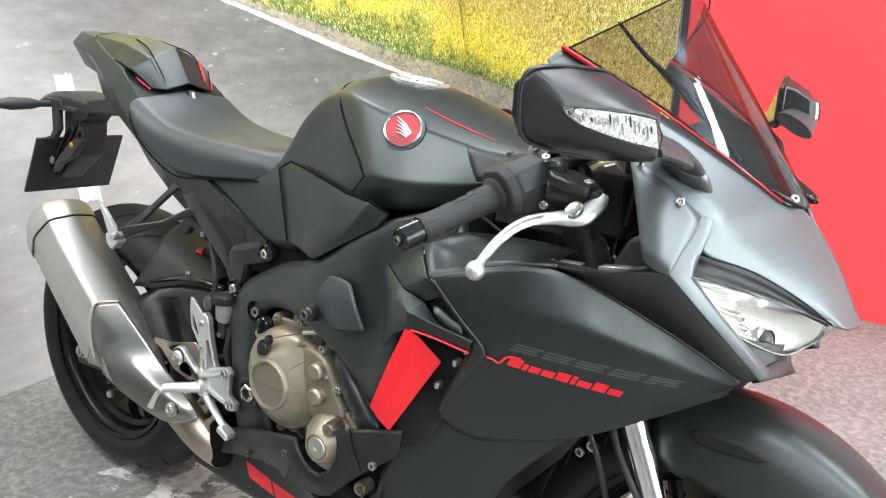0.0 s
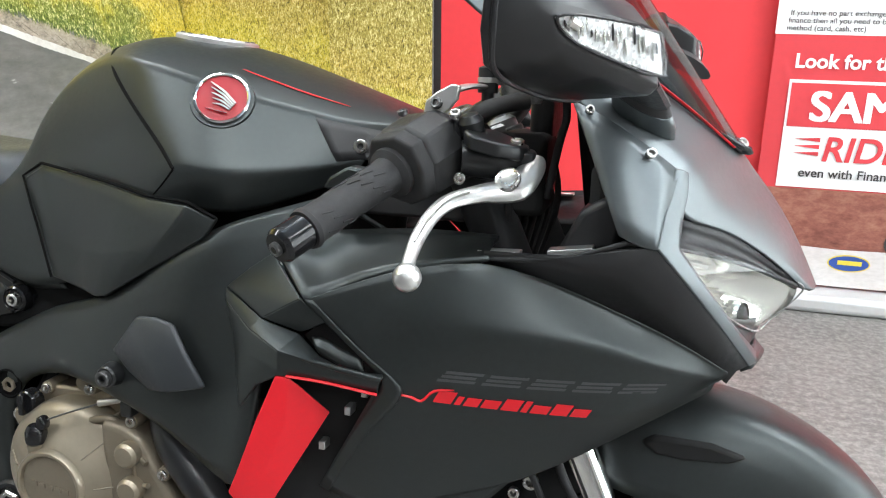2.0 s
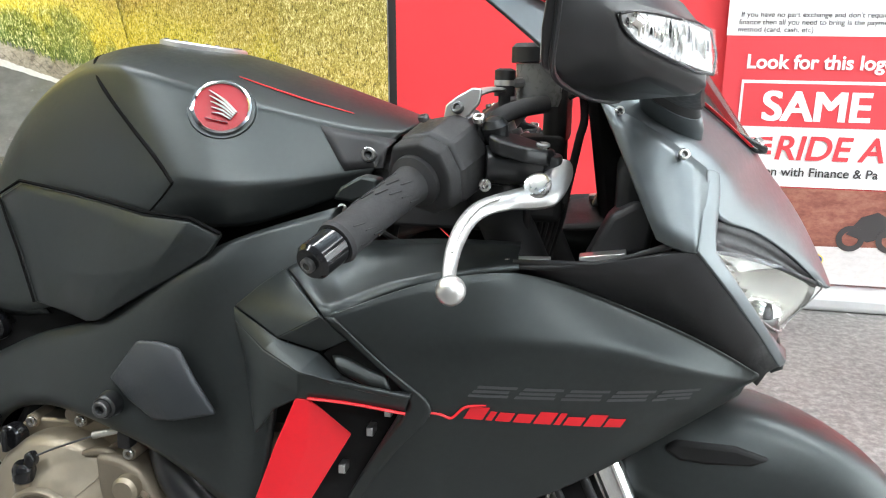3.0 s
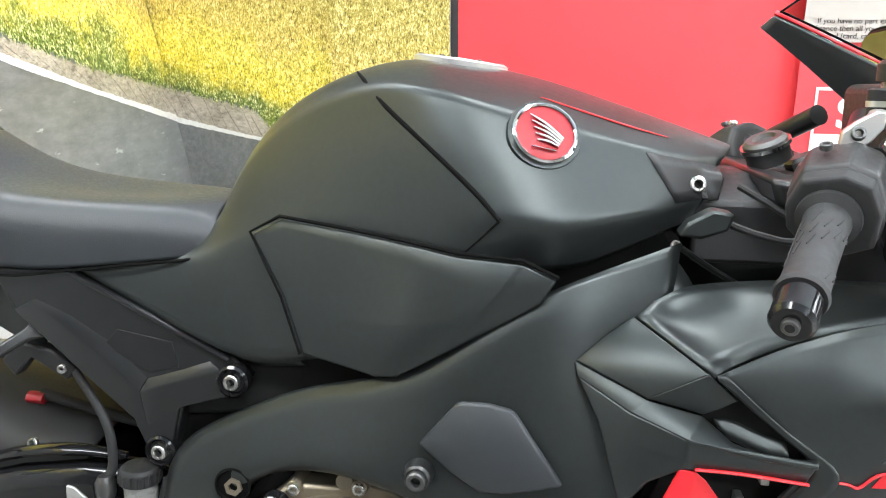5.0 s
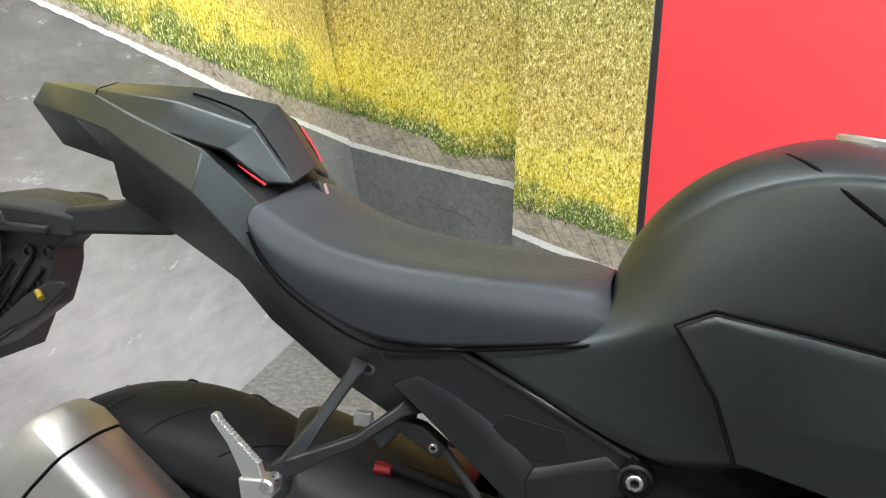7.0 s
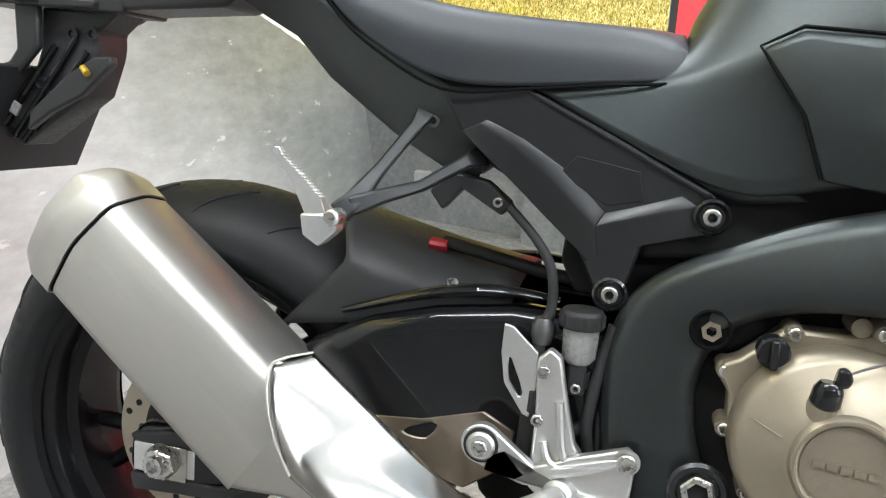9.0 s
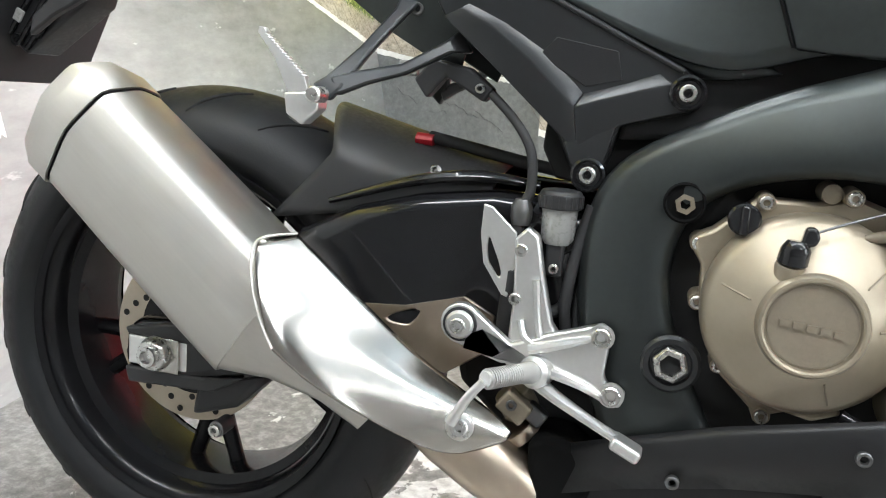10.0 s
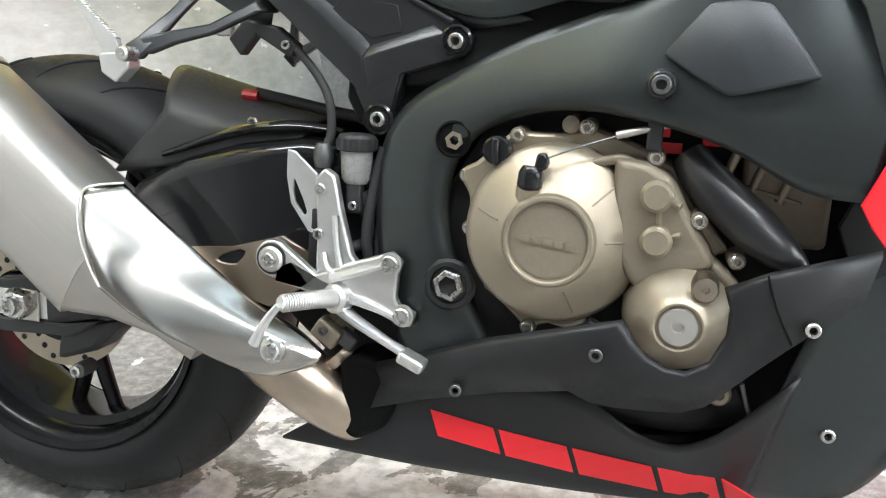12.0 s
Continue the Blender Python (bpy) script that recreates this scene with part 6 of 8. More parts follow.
for s in (1, -1):
    sub = slab("subframe", SUB_O, -0.1215, -0.094, FRAME, bike, "satin black cast subframe with a pocket", 0.003, s)
    # proud lower beam and front beam, each with an inner wall sloping to the recessed face
    quilt("lower_beam", [
        [(0.318, -0.1225, 0.7085), (0.369, -0.1255, 0.6670), (0.406, -0.1260, 0.6350), (0.444, -0.1262, 0.6030), (0.465, -0.1262, 0.5850)],
        [(0.336, -0.1222, 0.7175), (0.371, -0.1255, 0.6990), (0.411, -0.1265, 0.6700), (0.444, -0.1268, 0.6400), (0.4575, -0.1268, 0.6290)],
        [(0.344, -0.1213, 0.7230), (0.382, -0.1213, 0.7060), (0.424, -0.1213, 0.6810), (0.455, -0.1213, 0.6530), (0.465, -0.1213, 0.6430)],
    ], FRAME, sub, side=s, out=(0, -1, 0), lv=0, thick=0.006, flat=0.0012)
    quilt("front_beam", [
        [(0.465, -0.1262, 0.5850), (0.503, -0.1262, 0.6150), (0.540, -0.1262, 0.6260), (0.566, -0.1262, 0.6330)],
        [(0.4575, -0.1268, 0.6290), (0.480, -0.1268, 0.6360), (0.519, -0.1268, 0.6480), (0.548, -0.1266, 0.6570)],
        [(0.465, -0.1213, 0.6430), (0.482, -0.1213, 0.6480), (0.506, -0.1213, 0.6560), (0.534, -0.1220, 0.6660)],
    ], FRAME, sub, side=s, out=(0, -1, 0), lv=0, thick=0.006, flat=0.0012)
    slab("lower_leg", [(0.450, 0.595), (0.465, 0.600), (0.500, 0.614), (0.492, 0.578), (0.480, 0.548), (0.465, 0.561)], -0.1263, -0.110, FRAME, sub, bevel=0.002, side=s)
    # thin black plate on the face, not a recess
    slab("pocket", [(0.418, 0.676), (0.434, 0.694), (0.494, 0.684), (0.500, 0.657), (0.466, 0.649)], -0.1224, -0.1212, BELLY, sub, "thin black plate in place of the pocket", bevel=0.001, side=s)
    part("upper_rail", tube_bm([flip(p, s) for p in ((0.382, -0.1200, 0.7515), (0.400, -0.1215, 0.7430), (0.470, -0.1225, 0.7100), (0.556, -0.1240, 0.6690))], [0.0012, 0.0026, 0.0030, 0.0030], 8, None, 4), FRAME, sub)
    slab("inner_web", [(0.440, 0.555), (0.424, 0.585), (0.426, 0.612), (0.470, 0.645), (0.570, 0.640), (0.585, 0.560), (0.520, 0.545)], -0.085, -0.060, VOID, sub, bevel=0.003, side=s)
    for p in ((0.562, -0.129, 0.649), (0.478, -0.125, 0.565)):
        lathe("boss", [(0.0, -0.01), (0.017, -0.01), (0.017, 0.004), (0.0145, 0.006), (0.0115, 0.002), (0.0, 0.002)], flip(p, s), (0, -s, 0), GLOSS, sub, n=28)
        bolt(sub, flip((p[0], p[1] - 0.004, p[2]), s), 0.0082, (0, -s, 0))
    # pillion footrest
    hanger = part("footrest_hanger", flat_arm([flip(p, s) for p in ((0.279, -0.098, 0.731), (0.271, -0.112, 0.712), (0.248, -0.148, 0.669), (0.231, -0.180, 0.636), (0.220, -0.188, 0.624))], [0.013, 0.007, 0.0065, 0.010, 0.012], 0.012), FRAME, bike, "satin black pillion footrest hanger", bevel=0.003)
    part("lower_strut", flat_arm([flip(p, s) for p in ((0.339, -0.098, 0.687), (0.325, -0.112, 0.679), (0.288, -0.142, 0.653), (0.256, -0.166, 0.642), (0.231, -0.182, 0.631))], [0.014, 0.007, 0.006, 0.0075, 0.010], 0.012), FRAME, hanger, bevel=0.003)
    bolt(hanger, flip((0.285, -0.104, 0.716), s), 0.007, (0, -s, 0), DARKBOLT)
    ridge = []
    for k in range(15):
        c = lerp((0.2070, 0, 0.6380), (0.1640, 0, 0.6770), k / 14)
        ridge += [(c[0] - 0.0004, c[2] - 0.0006), (c[0] + 0.0008, c[2] + 0.0010)]
    if s < 0:
        continue
    peg = slab("pillion_peg", ridge + [(0.161, 0.6825), (0.156, 0.6825), (0.1555, 0.677), (0.174, 0.654), (0.189, 0.624), (0.194, 0.610), (0.213, 0.620)], -0.200, -0.191, ALLOY, hanger, "folded bare alloy pillion peg with serrated edge", 0.0010, s)
    slab("peg_base", [(0.187, 0.622), (0.190, 0.602), (0.207, 0.592), (0.224, 0.608), (0.224, 0.616), (0.212, 0.624)], -0.204, -0.182, ALLOY, peg, bevel=0.002, side=s)
    slab("peg_catch", [(0.186, 0.606), (0.189, 0.598), (0.200, 0.592), (0.205, 0.596)], -0.196, -0.188, DARKBOLT, peg, bevel=0.001, side=s)
    lathe("pivot_pin", [(0, -0.004), (0.008, -0.004), (0.008, 0.016), (0.006, 0.018), (0, 0.018)], flip((0.222, -0.196, 0.622), s), (0, -s, 0), BOLT, hanger, n=16)

# swingarm
for s in (1, -1):
    arm_ob = part("swingarm", slab_bm([(0.570, 0.440), (0.520, 0.505), (0.455, 0.536), (0.385, 0.540), (0.305, 0.528), (0.235, 0.508), (0.170, 0.476), (0.110, 0.410), (0.045, 0.350), (-0.055, 0.338), (-0.060, 0.274), (0.030, 0.262), (0.130, 0.290), (0.260, 0.345), (0.400, 0.372), (0.560, 0.360)], -0.126, -0.074, s), GLOSS, bike, "gloss black swingarm", bevel=0.022, segs=6)
    part("top_brace", tube_bm([flip(p, s) for p in ((0.20, -0.108, 0.508), (0.30, -0.112, 0.541), (0.37, -0.114, 0.552), (0.43, -0.110, 0.548))], [0.006, 0.011, 0.011, 0.006], 10, None, 5, 0.6), GLOSS, arm_ob)
    adj = part("axle_block", box_bm((-0.045, -0.127, 0.286), (0.035, -0.115, 0.322), None, Matrix.Diagonal((1, s, 1, 1))), ALLOY, bike, "bare alloy axle block", bevel=0.002)
    part("washer_plate", box_bm((-0.012, -0.131, 0.283), (0.026, -0.124, 0.325), None, Matrix.Diagonal((1, s, 1, 1))), POLISHED, adj, bevel=0.001)
    lathe("axle_nut", [(0.0, -0.01), (0.021, -0.01), (0.021, 0.004), (0.017, 0.012), (0.013, 0.013), (0.012, 0.020), (0.008, 0.020), (0.007, 0.008), (0, 0.008)], (AX[0], -0.130 * s, AX[2]), (0, -s, 0), BOLT, adj, n=24)
    lathe("hex_nut", [(0.0, 0), (0.0185, 0), (0.0185, 0.011), (0.0165, 0.013), (0.0, 0.013)], (AX[0] + 0.004, -0.130 * s, AX[2]), (0, -s, 0), BOLT, adj, n=6, sharp=20)
    slab("chain_adjuster_end", [(-0.05, 0.330), (0.06, 0.352), (0.09, 0.345), (0.06, 0.322), (-0.045, 0.322)], -0.128, -0.112, PLASTIC, adj, bevel=0.003, side=s)
    slab("chain_adjuster_end", [(-0.05, 0.282), (0.06, 0.284), (0.11, 0.292), (0.07, 0.268), (-0.045, 0.262)], -0.128, -0.112, PLASTIC, adj, bevel=0.003, side=s)
caliper = part("rear_caliper", slab_bm([(0.03, 0.225), (0.09, 0.245), (0.13, 0.285), (0.11, 0.31), (0.04, 0.285)], -0.11, -0.055), PLASTIC, bike, "black rear brake caliper", bevel=0.008)
lathe("speed_sensor", [(0, -0.02), (0.010, -0.02), (0.010, 0.006), (0.006, 0.009), (0, 0.009)], (0.075, -0.118, 0.222), OUT, DARKBOLT, caliper, n=18)
bolt(caliper, (0.075, -0.126, 0.222), 0.0075)
quilt("rear_hugger", sym([
    [(0.160, 0, 0.618), (0.172, -0.045, 0.606), (0.190, -0.086, 0.582), (0.196, -0.100, 0.560), (0.122, -0.101, 0.480)],
    [(0.225, 0, 0.602), (0.230, -0.052, 0.590), (0.232, -0.092, 0.566), (0.230, -0.104, 0.540), (0.180, -0.105, 0.490)],
    [(0.300, 0, 0.582), (0.300, -0.056, 0.574), (0.300, -0.096, 0.556), (0.298, -0.108, 0.538), (0.270, -0.109, 0.505)],
    [(0.385, 0, 0.566), (0.385, -0.058, 0.560), (0.382, -0.096, 0.550), (0.380, -0.108, 0.540), (0.370, -0.109, 0.520)],
]), PLASTIC, bike, "black rear hugger over the tyre", out=(0, 0, 1), thick=0.004, ccol=(1, 7), crease=0.5)
part("hugger_patch", tube_bm([(0.276, -0.050, 0.581), (0.296, -0.050, 0.580)], 0.009, 10, None, 1, 0.8), BADGE, bike, "small red patch on the hugger")
part("shock_hose", tube_bm([(0.29, -0.045, 0.584), (0.34, -0.05, 0.576), (0.40, -0.055, 0.566), (0.45, -0.06, 0.56)], 0.007, 10), RUBBER, bike, "black hose along the hugger")
bolt(bike, (0.318, -0.108, 0.552), 0.006, (0, -1, 0.3))

# silencer: a five-sided can that drops towards the front
muffler = new("silencer")
muffler.parent = bike
D = Vector((0.788, 0.0, -0.616))
NV = Vector((0.616, 0.0, 0.788))


def can_loop(base, scale, k=1.0):
    """Section of the can round a point on its axis; pairs of sideways and upward offsets, corners rounded."""
    corners = [(-0.005, 0.064), (-0.062, 0.056), (-0.079, 0.002), (-0.056, -0.078), (0.020, -0.082), (0.055, -0.020), (0.050, 0.050)]
    pts = []
    n = len(corners)
    for i in range(n):
        a, b, c = (Vector(corners[(i + q) % n]) for q in (-1, 0, 1))
        for t in (0.0, 0.5, 1.0):
            p0, p1 = b + (a - b) * 0.20, b + (c - b) * 0.20
            pts.append((p0 * (1 - t) ** 2 + b * 2 * t * (1 - t) + p1 * t * t) * k)
    return [tuple(Vector(base) + Vector((0, p.x * scale, 0)) + NV * p.y * scale) for p in pts]


REAR = Vector((-0.062, -0.137, 0.566))


def can_at(f):
    return REAR + D * f + Vector((0, -0.012 * f / 0.3, 0))


part("can", loft_bm([can_at(f) and can_loop(can_at(f), sc) for f, sc in ((0.0, 0.97), (0.10, 1.0), (0.22, 1.02), (0.29, 1.02))]), STEEL, muffler, "brushed steel silencer can", sharp=50)
part("end_cap", loft_bm([can_loop(can_at(f), sc) for f, sc in ((0.003, 1.015), (-0.026, 1.01), (-0.030, 0.985), (-0.046, 0.90), (-0.052, 0.82), (-0.045, 0.72))]), STEEL, muffler, "brushed end cap", sharp=30)
part("outlet", loft_bm([can_loop(can_at(f), sc) for f, sc in ((-0.0535, 0.70), (-0.0545, 0.2))]), VOID, muffler)
part("band", loft_bm([can_loop(can_at(f), sc) for f, sc in ((0.0030, 0.96), (0.0032, 0.977), (0.0060, 0.977), (0.0062, 0.96))]), JOINT, muffler)
part("front_cone", loft_bm([can_loop(can_at(f) + NV * up, sc) for f, sc, up in ((0.286, 1.015, 0.0), (0.298, 0.95, 0.002), (0.335, 0.72, 0.008), (0.39, 0.52, 0.014), (0.44, 0.44, 0.016))]), STEEL, muffler, sharp=50)
shield = quilt("heat_shield", [
    [(0.199, -0.184, 0.481), (0.259, -0.176, 0.429), (0.279, -0.172, 0.411), (0.342, -0.166, 0.359), (0.416, -0.168, 0.325), (0.436, -0.173, 0.307)],
    [(0.170, -0.217, 0.477), (0.227, -0.209, 0.416), (0.241, -0.212, 0.395), (0.322, -0.202, 0.356), (0.393, -0.190, 0.324), (0.433, -0.179, 0.301)],
    [(0.178, -0.234, 0.438), (0.198, -0.233, 0.401), (0.222, -0.239, 0.379), (0.293, -0.225, 0.339), (0.367, -0.207, 0.311), (0.414, -0.186, 0.291)],
    [(0.202, -0.240, 0.375), (0.240, -0.239, 0.349), (0.270, -0.239, 0.335), (0.308, -0.227, 0.315), (0.366, -0.206, 0.284), (0.391, -0.190, 0.283)],
], POLISHED, muffler, "polished steel heat shield", thick=0.003, lv=3, out=(0, -1, 0), ccol=(1,), crow=(1,), crease=0.35)
part("shield_lip", tube_bm([(0.199, -0.185, 0.4815), (0.180, -0.211, 0.480), (0.170, -0.221, 0.470), (0.176, -0.234, 0.440), (0.188, -0.239, 0.405), (0.204, -0.2405, 0.375)], 0.0016, 8, None, 5), STEEL, shield, "rolled rear lip of the shield")
lathe("shield_washer", [(0.0, 0), (0.014, 0), (0.014, 0.003), (0.011, 0.005), (0, 0.005)], (0.388, -0.196, 0.314), (0.1, -1, 0.2), BOLT, shield, n=24)
bolt(shield, (0.388, -0.199, 0.314), 0.009, (0.1, -1, 0.2))
part("exhaust_pipe", tube_bm([(0.335, -0.150, 0.312), (0.37, -0.148, 0.288), (0.425, -0.140, 0.248), (0.475, -0.110, 0.215), (0.55, -0.04, 0.20)], [0.036, 0.040, 0.037, 0.034, 0.034], 24), TITAN, bike, "heat-stained exhaust link pipe")
clamp = part("pipe_clamp", tube_bm([(0.424, -0.128, 0.334), (0.436, -0.122, 0.312)], 0.020, 20, None, 1), BRONZED, bike, "dark stained pipe clamp", bevel=0.002)
part("clamp_lug", box_bm((-0.016, -0.010, -0.012), (0.016, 0.010, 0.012), None, Matrix.Translation((0.432, -0.148, 0.326)) @ pose(0, 0, 0, 0, 34, 0)), BRONZED, clamp, bevel=0.003)
part("clamp_lug", box_bm((-0.012, -0.008, -0.009), (0.012, 0.008, 0.009), None, Matrix.Translation((0.452, -0.140, 0.318)) @ pose(0, 0, 0, 0, 34, 0)), DARKBOLT, clamp, bevel=0.003)
bolt(clamp, (0.430, -0.158, 0.330), 0.0055, mat=DARKBOLT)
part("clamp_band", tube_bm([(0.430, -0.128, 0.300), (0.438, -0.124, 0.290)], 0.026, 20, None, 1), TITAN, clamp, bevel=0.001)

# rounded near-black filler added behind the link pipe
part("link_pipe_filler", slab_bm([(0.450, 0.296), (0.466, 0.304), (0.492, 0.300), (0.512, 0.284), (0.518, 0.252), (0.504, 0.224), (0.470, 0.204), (0.455, 0.212), (0.452, 0.250)], -0.160, -0.02), JOINT, bike, "rounded near-black filler behind the link pipe", bevel=0.014, segs=5)
# near-black slab added so no floor shows through round the pivot
part("pivot_filler", slab_bm([(0.400, 0.290), (0.358, 0.325), (0.352, 0.372), (0.385, 0.420), (0.560, 0.450), (0.570, 0.250), (0.470, 0.215)], -0.100, 0.100), VOID, bike, "black filler slab round the swingarm pivot", bevel=0.01)

# exhaust hanger bracket and rider's footrest plate
ring_slab("exhaust_bracket", [(0.400, 0.410), (0.366, 0.427), (0.300, 0.408), (0.236, 0.402), (0.236, 0.392), (0.262, 0.384), (0.300, 0.352), (0.350, 0.340), (0.395, 0.372)], [(0.318, 0.404), (0.312, 0.406), (0.300, 0.402), (0.286, 0.396), (0.280, 0.391), (0.286, 0.388), (0.296, 0.387), (0.306, 0.388), (0.314, 0.396)], -0.128, -0.116, TITAN, bike, "heat-tinted alloy exhaust bracket", 0.002)
plate = new("footrest_plate")
plate.parent = bike
tagged(plate, "bare alloy rider footrest plate with heel guard")


def arm_between(name, a, b, wa, wb, depth=0.007, mat=ALLOY, parent=plate, label=""):
    """A flat tapered arm with rounded ends between two points in the plate."""
    a, b = Vector(a), Vector(b)
    d = (b - a)
    ang = math.atan2(d.z, d.x)
    pts = []
    for c, w, a0 in ((a, wa, ang + math.pi / 2), (b, wb, ang - math.pi / 2)):
        for k in range(9):
            t = a0 + math.pi * k / 8
            pts.append((c.x + w * math.cos(t), c.z + w * math.sin(t), c.y))
    bm = bmesh.new()
    f = [bm.verts.new((x, y - depth, z)) for x, z, y in pts]
    g = [bm.verts.new((x, y + depth, z)) for x, z, y in pts]
    bm.faces.new(f)
    bm.faces.new(list(reversed(g)))
    for k in range(len(pts)):
        q = (k + 1) % len(pts)
        bm.faces.new((f[q], f[k], g[k], g[q]))
    return part(name, bm, mat, parent, label, bevel=0.002)


part("plate", slab_bm([(0.427, 0.398), (0.447, 0.405), (0.460, 0.412), (0.512, 0.430), (0.524, 0.420), (0.520, 0.406), (0.518, 0.380), (0.522, 0.372), (0.540, 0.366), (0.536, 0.350), (0.524, 0.351), (0.480, 0.368), (0.448, 0.370), (0.436, 0.364), (0.424, 0.374), (0.396, 0.404), (0.384, 0.398), (0.382, 0.388), (0.408, 0.384)], -0.172, -0.160), ALLOY, plate, bevel=0.003, segs=3)
part("upright", slab_bm([(0.4185, 0.500), (0.430, 0.512), (0.442, 0.504), (0.449, 0.470), (0.462, 0.420), (0.470, 0.410), (0.440, 0.398), (0.424, 0.392), (0.420, 0.400), (0.4215, 0.440)], -0.160, -0.146), ALLOY, plate, bevel=0.003, segs=2)
part("rib", tube_bm([(0.444, -0.163, 0.462), (0.449, -0.166, 0.425), (0.455, -0.168, 0.402)], 0.004, 8), ALLOY, plate)
part("rib", tube_bm([(0.432, -0.163, 0.420), (0.438, -0.167, 0.405), (0.450, -0.171, 0.398)], 0.004, 8), ALLOY, plate)
part("rib", tube_bm([(0.445, -0.172, 0.395), (0.475, -0.175, 0.405), (0.505, -0.174, 0.416)], [0.006, 0.005, 0.003], 8), ALLOY, plate)
part("rib", tube_bm([(0.450, -0.173, 0.378), (0.485, -0.176, 0.372), (0.520, -0.174, 0.360)], [0.006, 0.005, 0.003], 8), ALLOY, plate)
arm_between("pivot_arm", (0.373, -0.163, 0.409), (0.418, -0.166, 0.388), 0.021, 0.012, 0.006)
lathe("rubber_ring", [(0.0, 0), (0.0175, 0), (0.0175, 0.003), (0.0, 0.003)], (0.373, -0.168, 0.409), OUT, RUBBER, plate, n=28)
lathe("pivot_cap", [(0.0, 0), (0.0145, 0), (0.0145, 0.003), (0.012, 0.006), (0.0, 0.006)], (0.373, -0.170, 0.409), OUT, ALLOY, plate, n=28)
bolt(plate, (0.373, -0.176, 0.409), 0.008)
for p in ((0.512, -0.172, 0.418), (0.527, -0.172, 0.363)):
    lathe("spot_face", [(0.0, 0), (0.0125, 0), (0.0125, 0.002), (0, 0.002)], p, OUT, ALLOY, plate, n=24)
    bolt(plate, (p[0], p[1] - 0.002, p[2]), 0.0095)
guard = ring_slab("heel_guard", [(0.383, 0.529), (0.392, 0.527), (0.418, 0.504), (0.419, 0.470), (0.414, 0.438), (0.408, 0.440), (0.387, 0.470), (0.382, 0.500)], [(0.390, 0.496), (0.392, 0.496), (0.402, 0.474), (0.406, 0.462), (0.405, 0.458), (0.402, 0.458), (0.392, 0.472), (0.390, 0.484)], -0.152, -0.148, ALLOY, plate, "bare alloy heel guard", 0.0015)
for p in ((0.426, -0.160, 0.489), (0.424, -0.160, 0.440)):
    bolt(plate, p, 0.0062)
peg = part("rider_peg", tube_bm([(0.456, -0.172, 0.374), (0.442, -0.200, 0.378), (0.418, -0.240, 0.381)], [0.012, 0.0095, 0.0075], 16), ALLOY, plate, "knurled alloy rider footpeg")
for k in range(14):
    c = lerp((0.440, -0.203, 0.3785), (0.420, -0.237, 0.381), k / 13)
    lathe("knurl", [(0.0070, -0.0006), (0.0098, -0.0006), (0.0098, 0.0006), (0.0070, 0.0006)], c, (-0.55, -0.83, 0.06), ALLOY, peg, n=14)
part("feeler", tube_bm([(0.417, -0.241, 0.379), (0.404, -0.243, 0.362), (0.390, -0.244, 0.336)], [0.004, 0.0045, 0.006], 10), ALLOY, peg, "long alloy peg feeler")
lathe("peg_nut", [(0, 0), (0.016, 0), (0.016, 0.014), (0.012, 0.018), (0, 0.018)], (0.456, -0.168, 0.374), (-0.3, -1, 0.1), ALLOY, plate, n=20)
pedal = part("brake_pedal", tube_bm([(0.440, -0.165, 0.372), (0.470, -0.176, 0.356), (0.510, -0.188, 0.340), (0.538, -0.195, 0.330)], [0.012, 0.009, 0.007, 0.007], 10, None, 5, 0.7), ALLOY, bike, "bare alloy rear brake pedal")
part("pedal_tip", box_bm((-0.016, -0.012, -0.007), (0.014, 0.012, 0.006), None, Matrix.Translation((0.548, -0.198, 0.324)) @ pose(0, 0, 0, 0, 24, 0)), ALLOY, pedal, bevel=0.004, segs=3)

# brake fluid reservoir, hose, master cylinder
res = lathe("rear_reservoir", [(0.0, -0.036), (0.012, -0.036), (0.0165, -0.030), (0.0178, 0.0), (0.0, 0.0)], (0.455, -0.130, 0.530), (0, 0, 1), RESIN, bike, "milky rear brake fluid reservoir with black cap", n=28)
lathe("cap", [(0.0, -0.002), (0.0215, -0.002), (0.0215, 0.012), (0.019, 0.016), (0.012, 0.017), (0.0, 0.016)], (0.455, -0.130, 0.532), (0, 0, 1), PLASTIC, res, n=24, bevel=0.001)
for k in range(20):
    t = 2 * math.pi * k / 20
    part("grip_rib", box_bm((-0.0012, -0.0012, 0), (0.0012, 0.0012, 0.011), None, Matrix.Translation((0.455 + 0.0214 * math.cos(t), -0.130 + 0.0214 * math.sin(t), 0.532))), PLASTIC, res)
part("bracket", box_bm((0.446, -0.140, 0.462), (0.464, -0.126, 0.497)), PLASTIC, res, bevel=0.003)
bolt(res, (0.456, -0.142, 0.471), 0.005)
part("brake_hose", tube_bm([(0.418, -0.140, 0.470), (0.416, -0.136, 0.520), (0.424, -0.130, 0.545), (0.420, -0.126, 0.582), (0.400, -0.116, 0.610), (0.366, -0.098, 0.638)], [0.008, 0.006, 0.0050, 0.0050, 0.0048, 0.0048], 12), RUBBER, bike, "black rear brake hose")
part("hose_joint", lathe_bm([(0, -0.012), (0.009, -0.012), (0.011, -0.004), (0.011, 0.006), (0.007, 0.014), (0, 0.014)], (0.418, -0.136, 0.522), (0, 0, 1), 16), DARKBOLT, bike, "dark hose joint")
part("fluid_hose", tube_bm([(0.462, -0.128, 0.485), (0.470, -0.124, 0.455), (0.466, -0.128, 0.430), (0.445, -0.134, 0.420)], 0.0065, 12), RUBBER, bike, "black fluid hose under the reservoir")
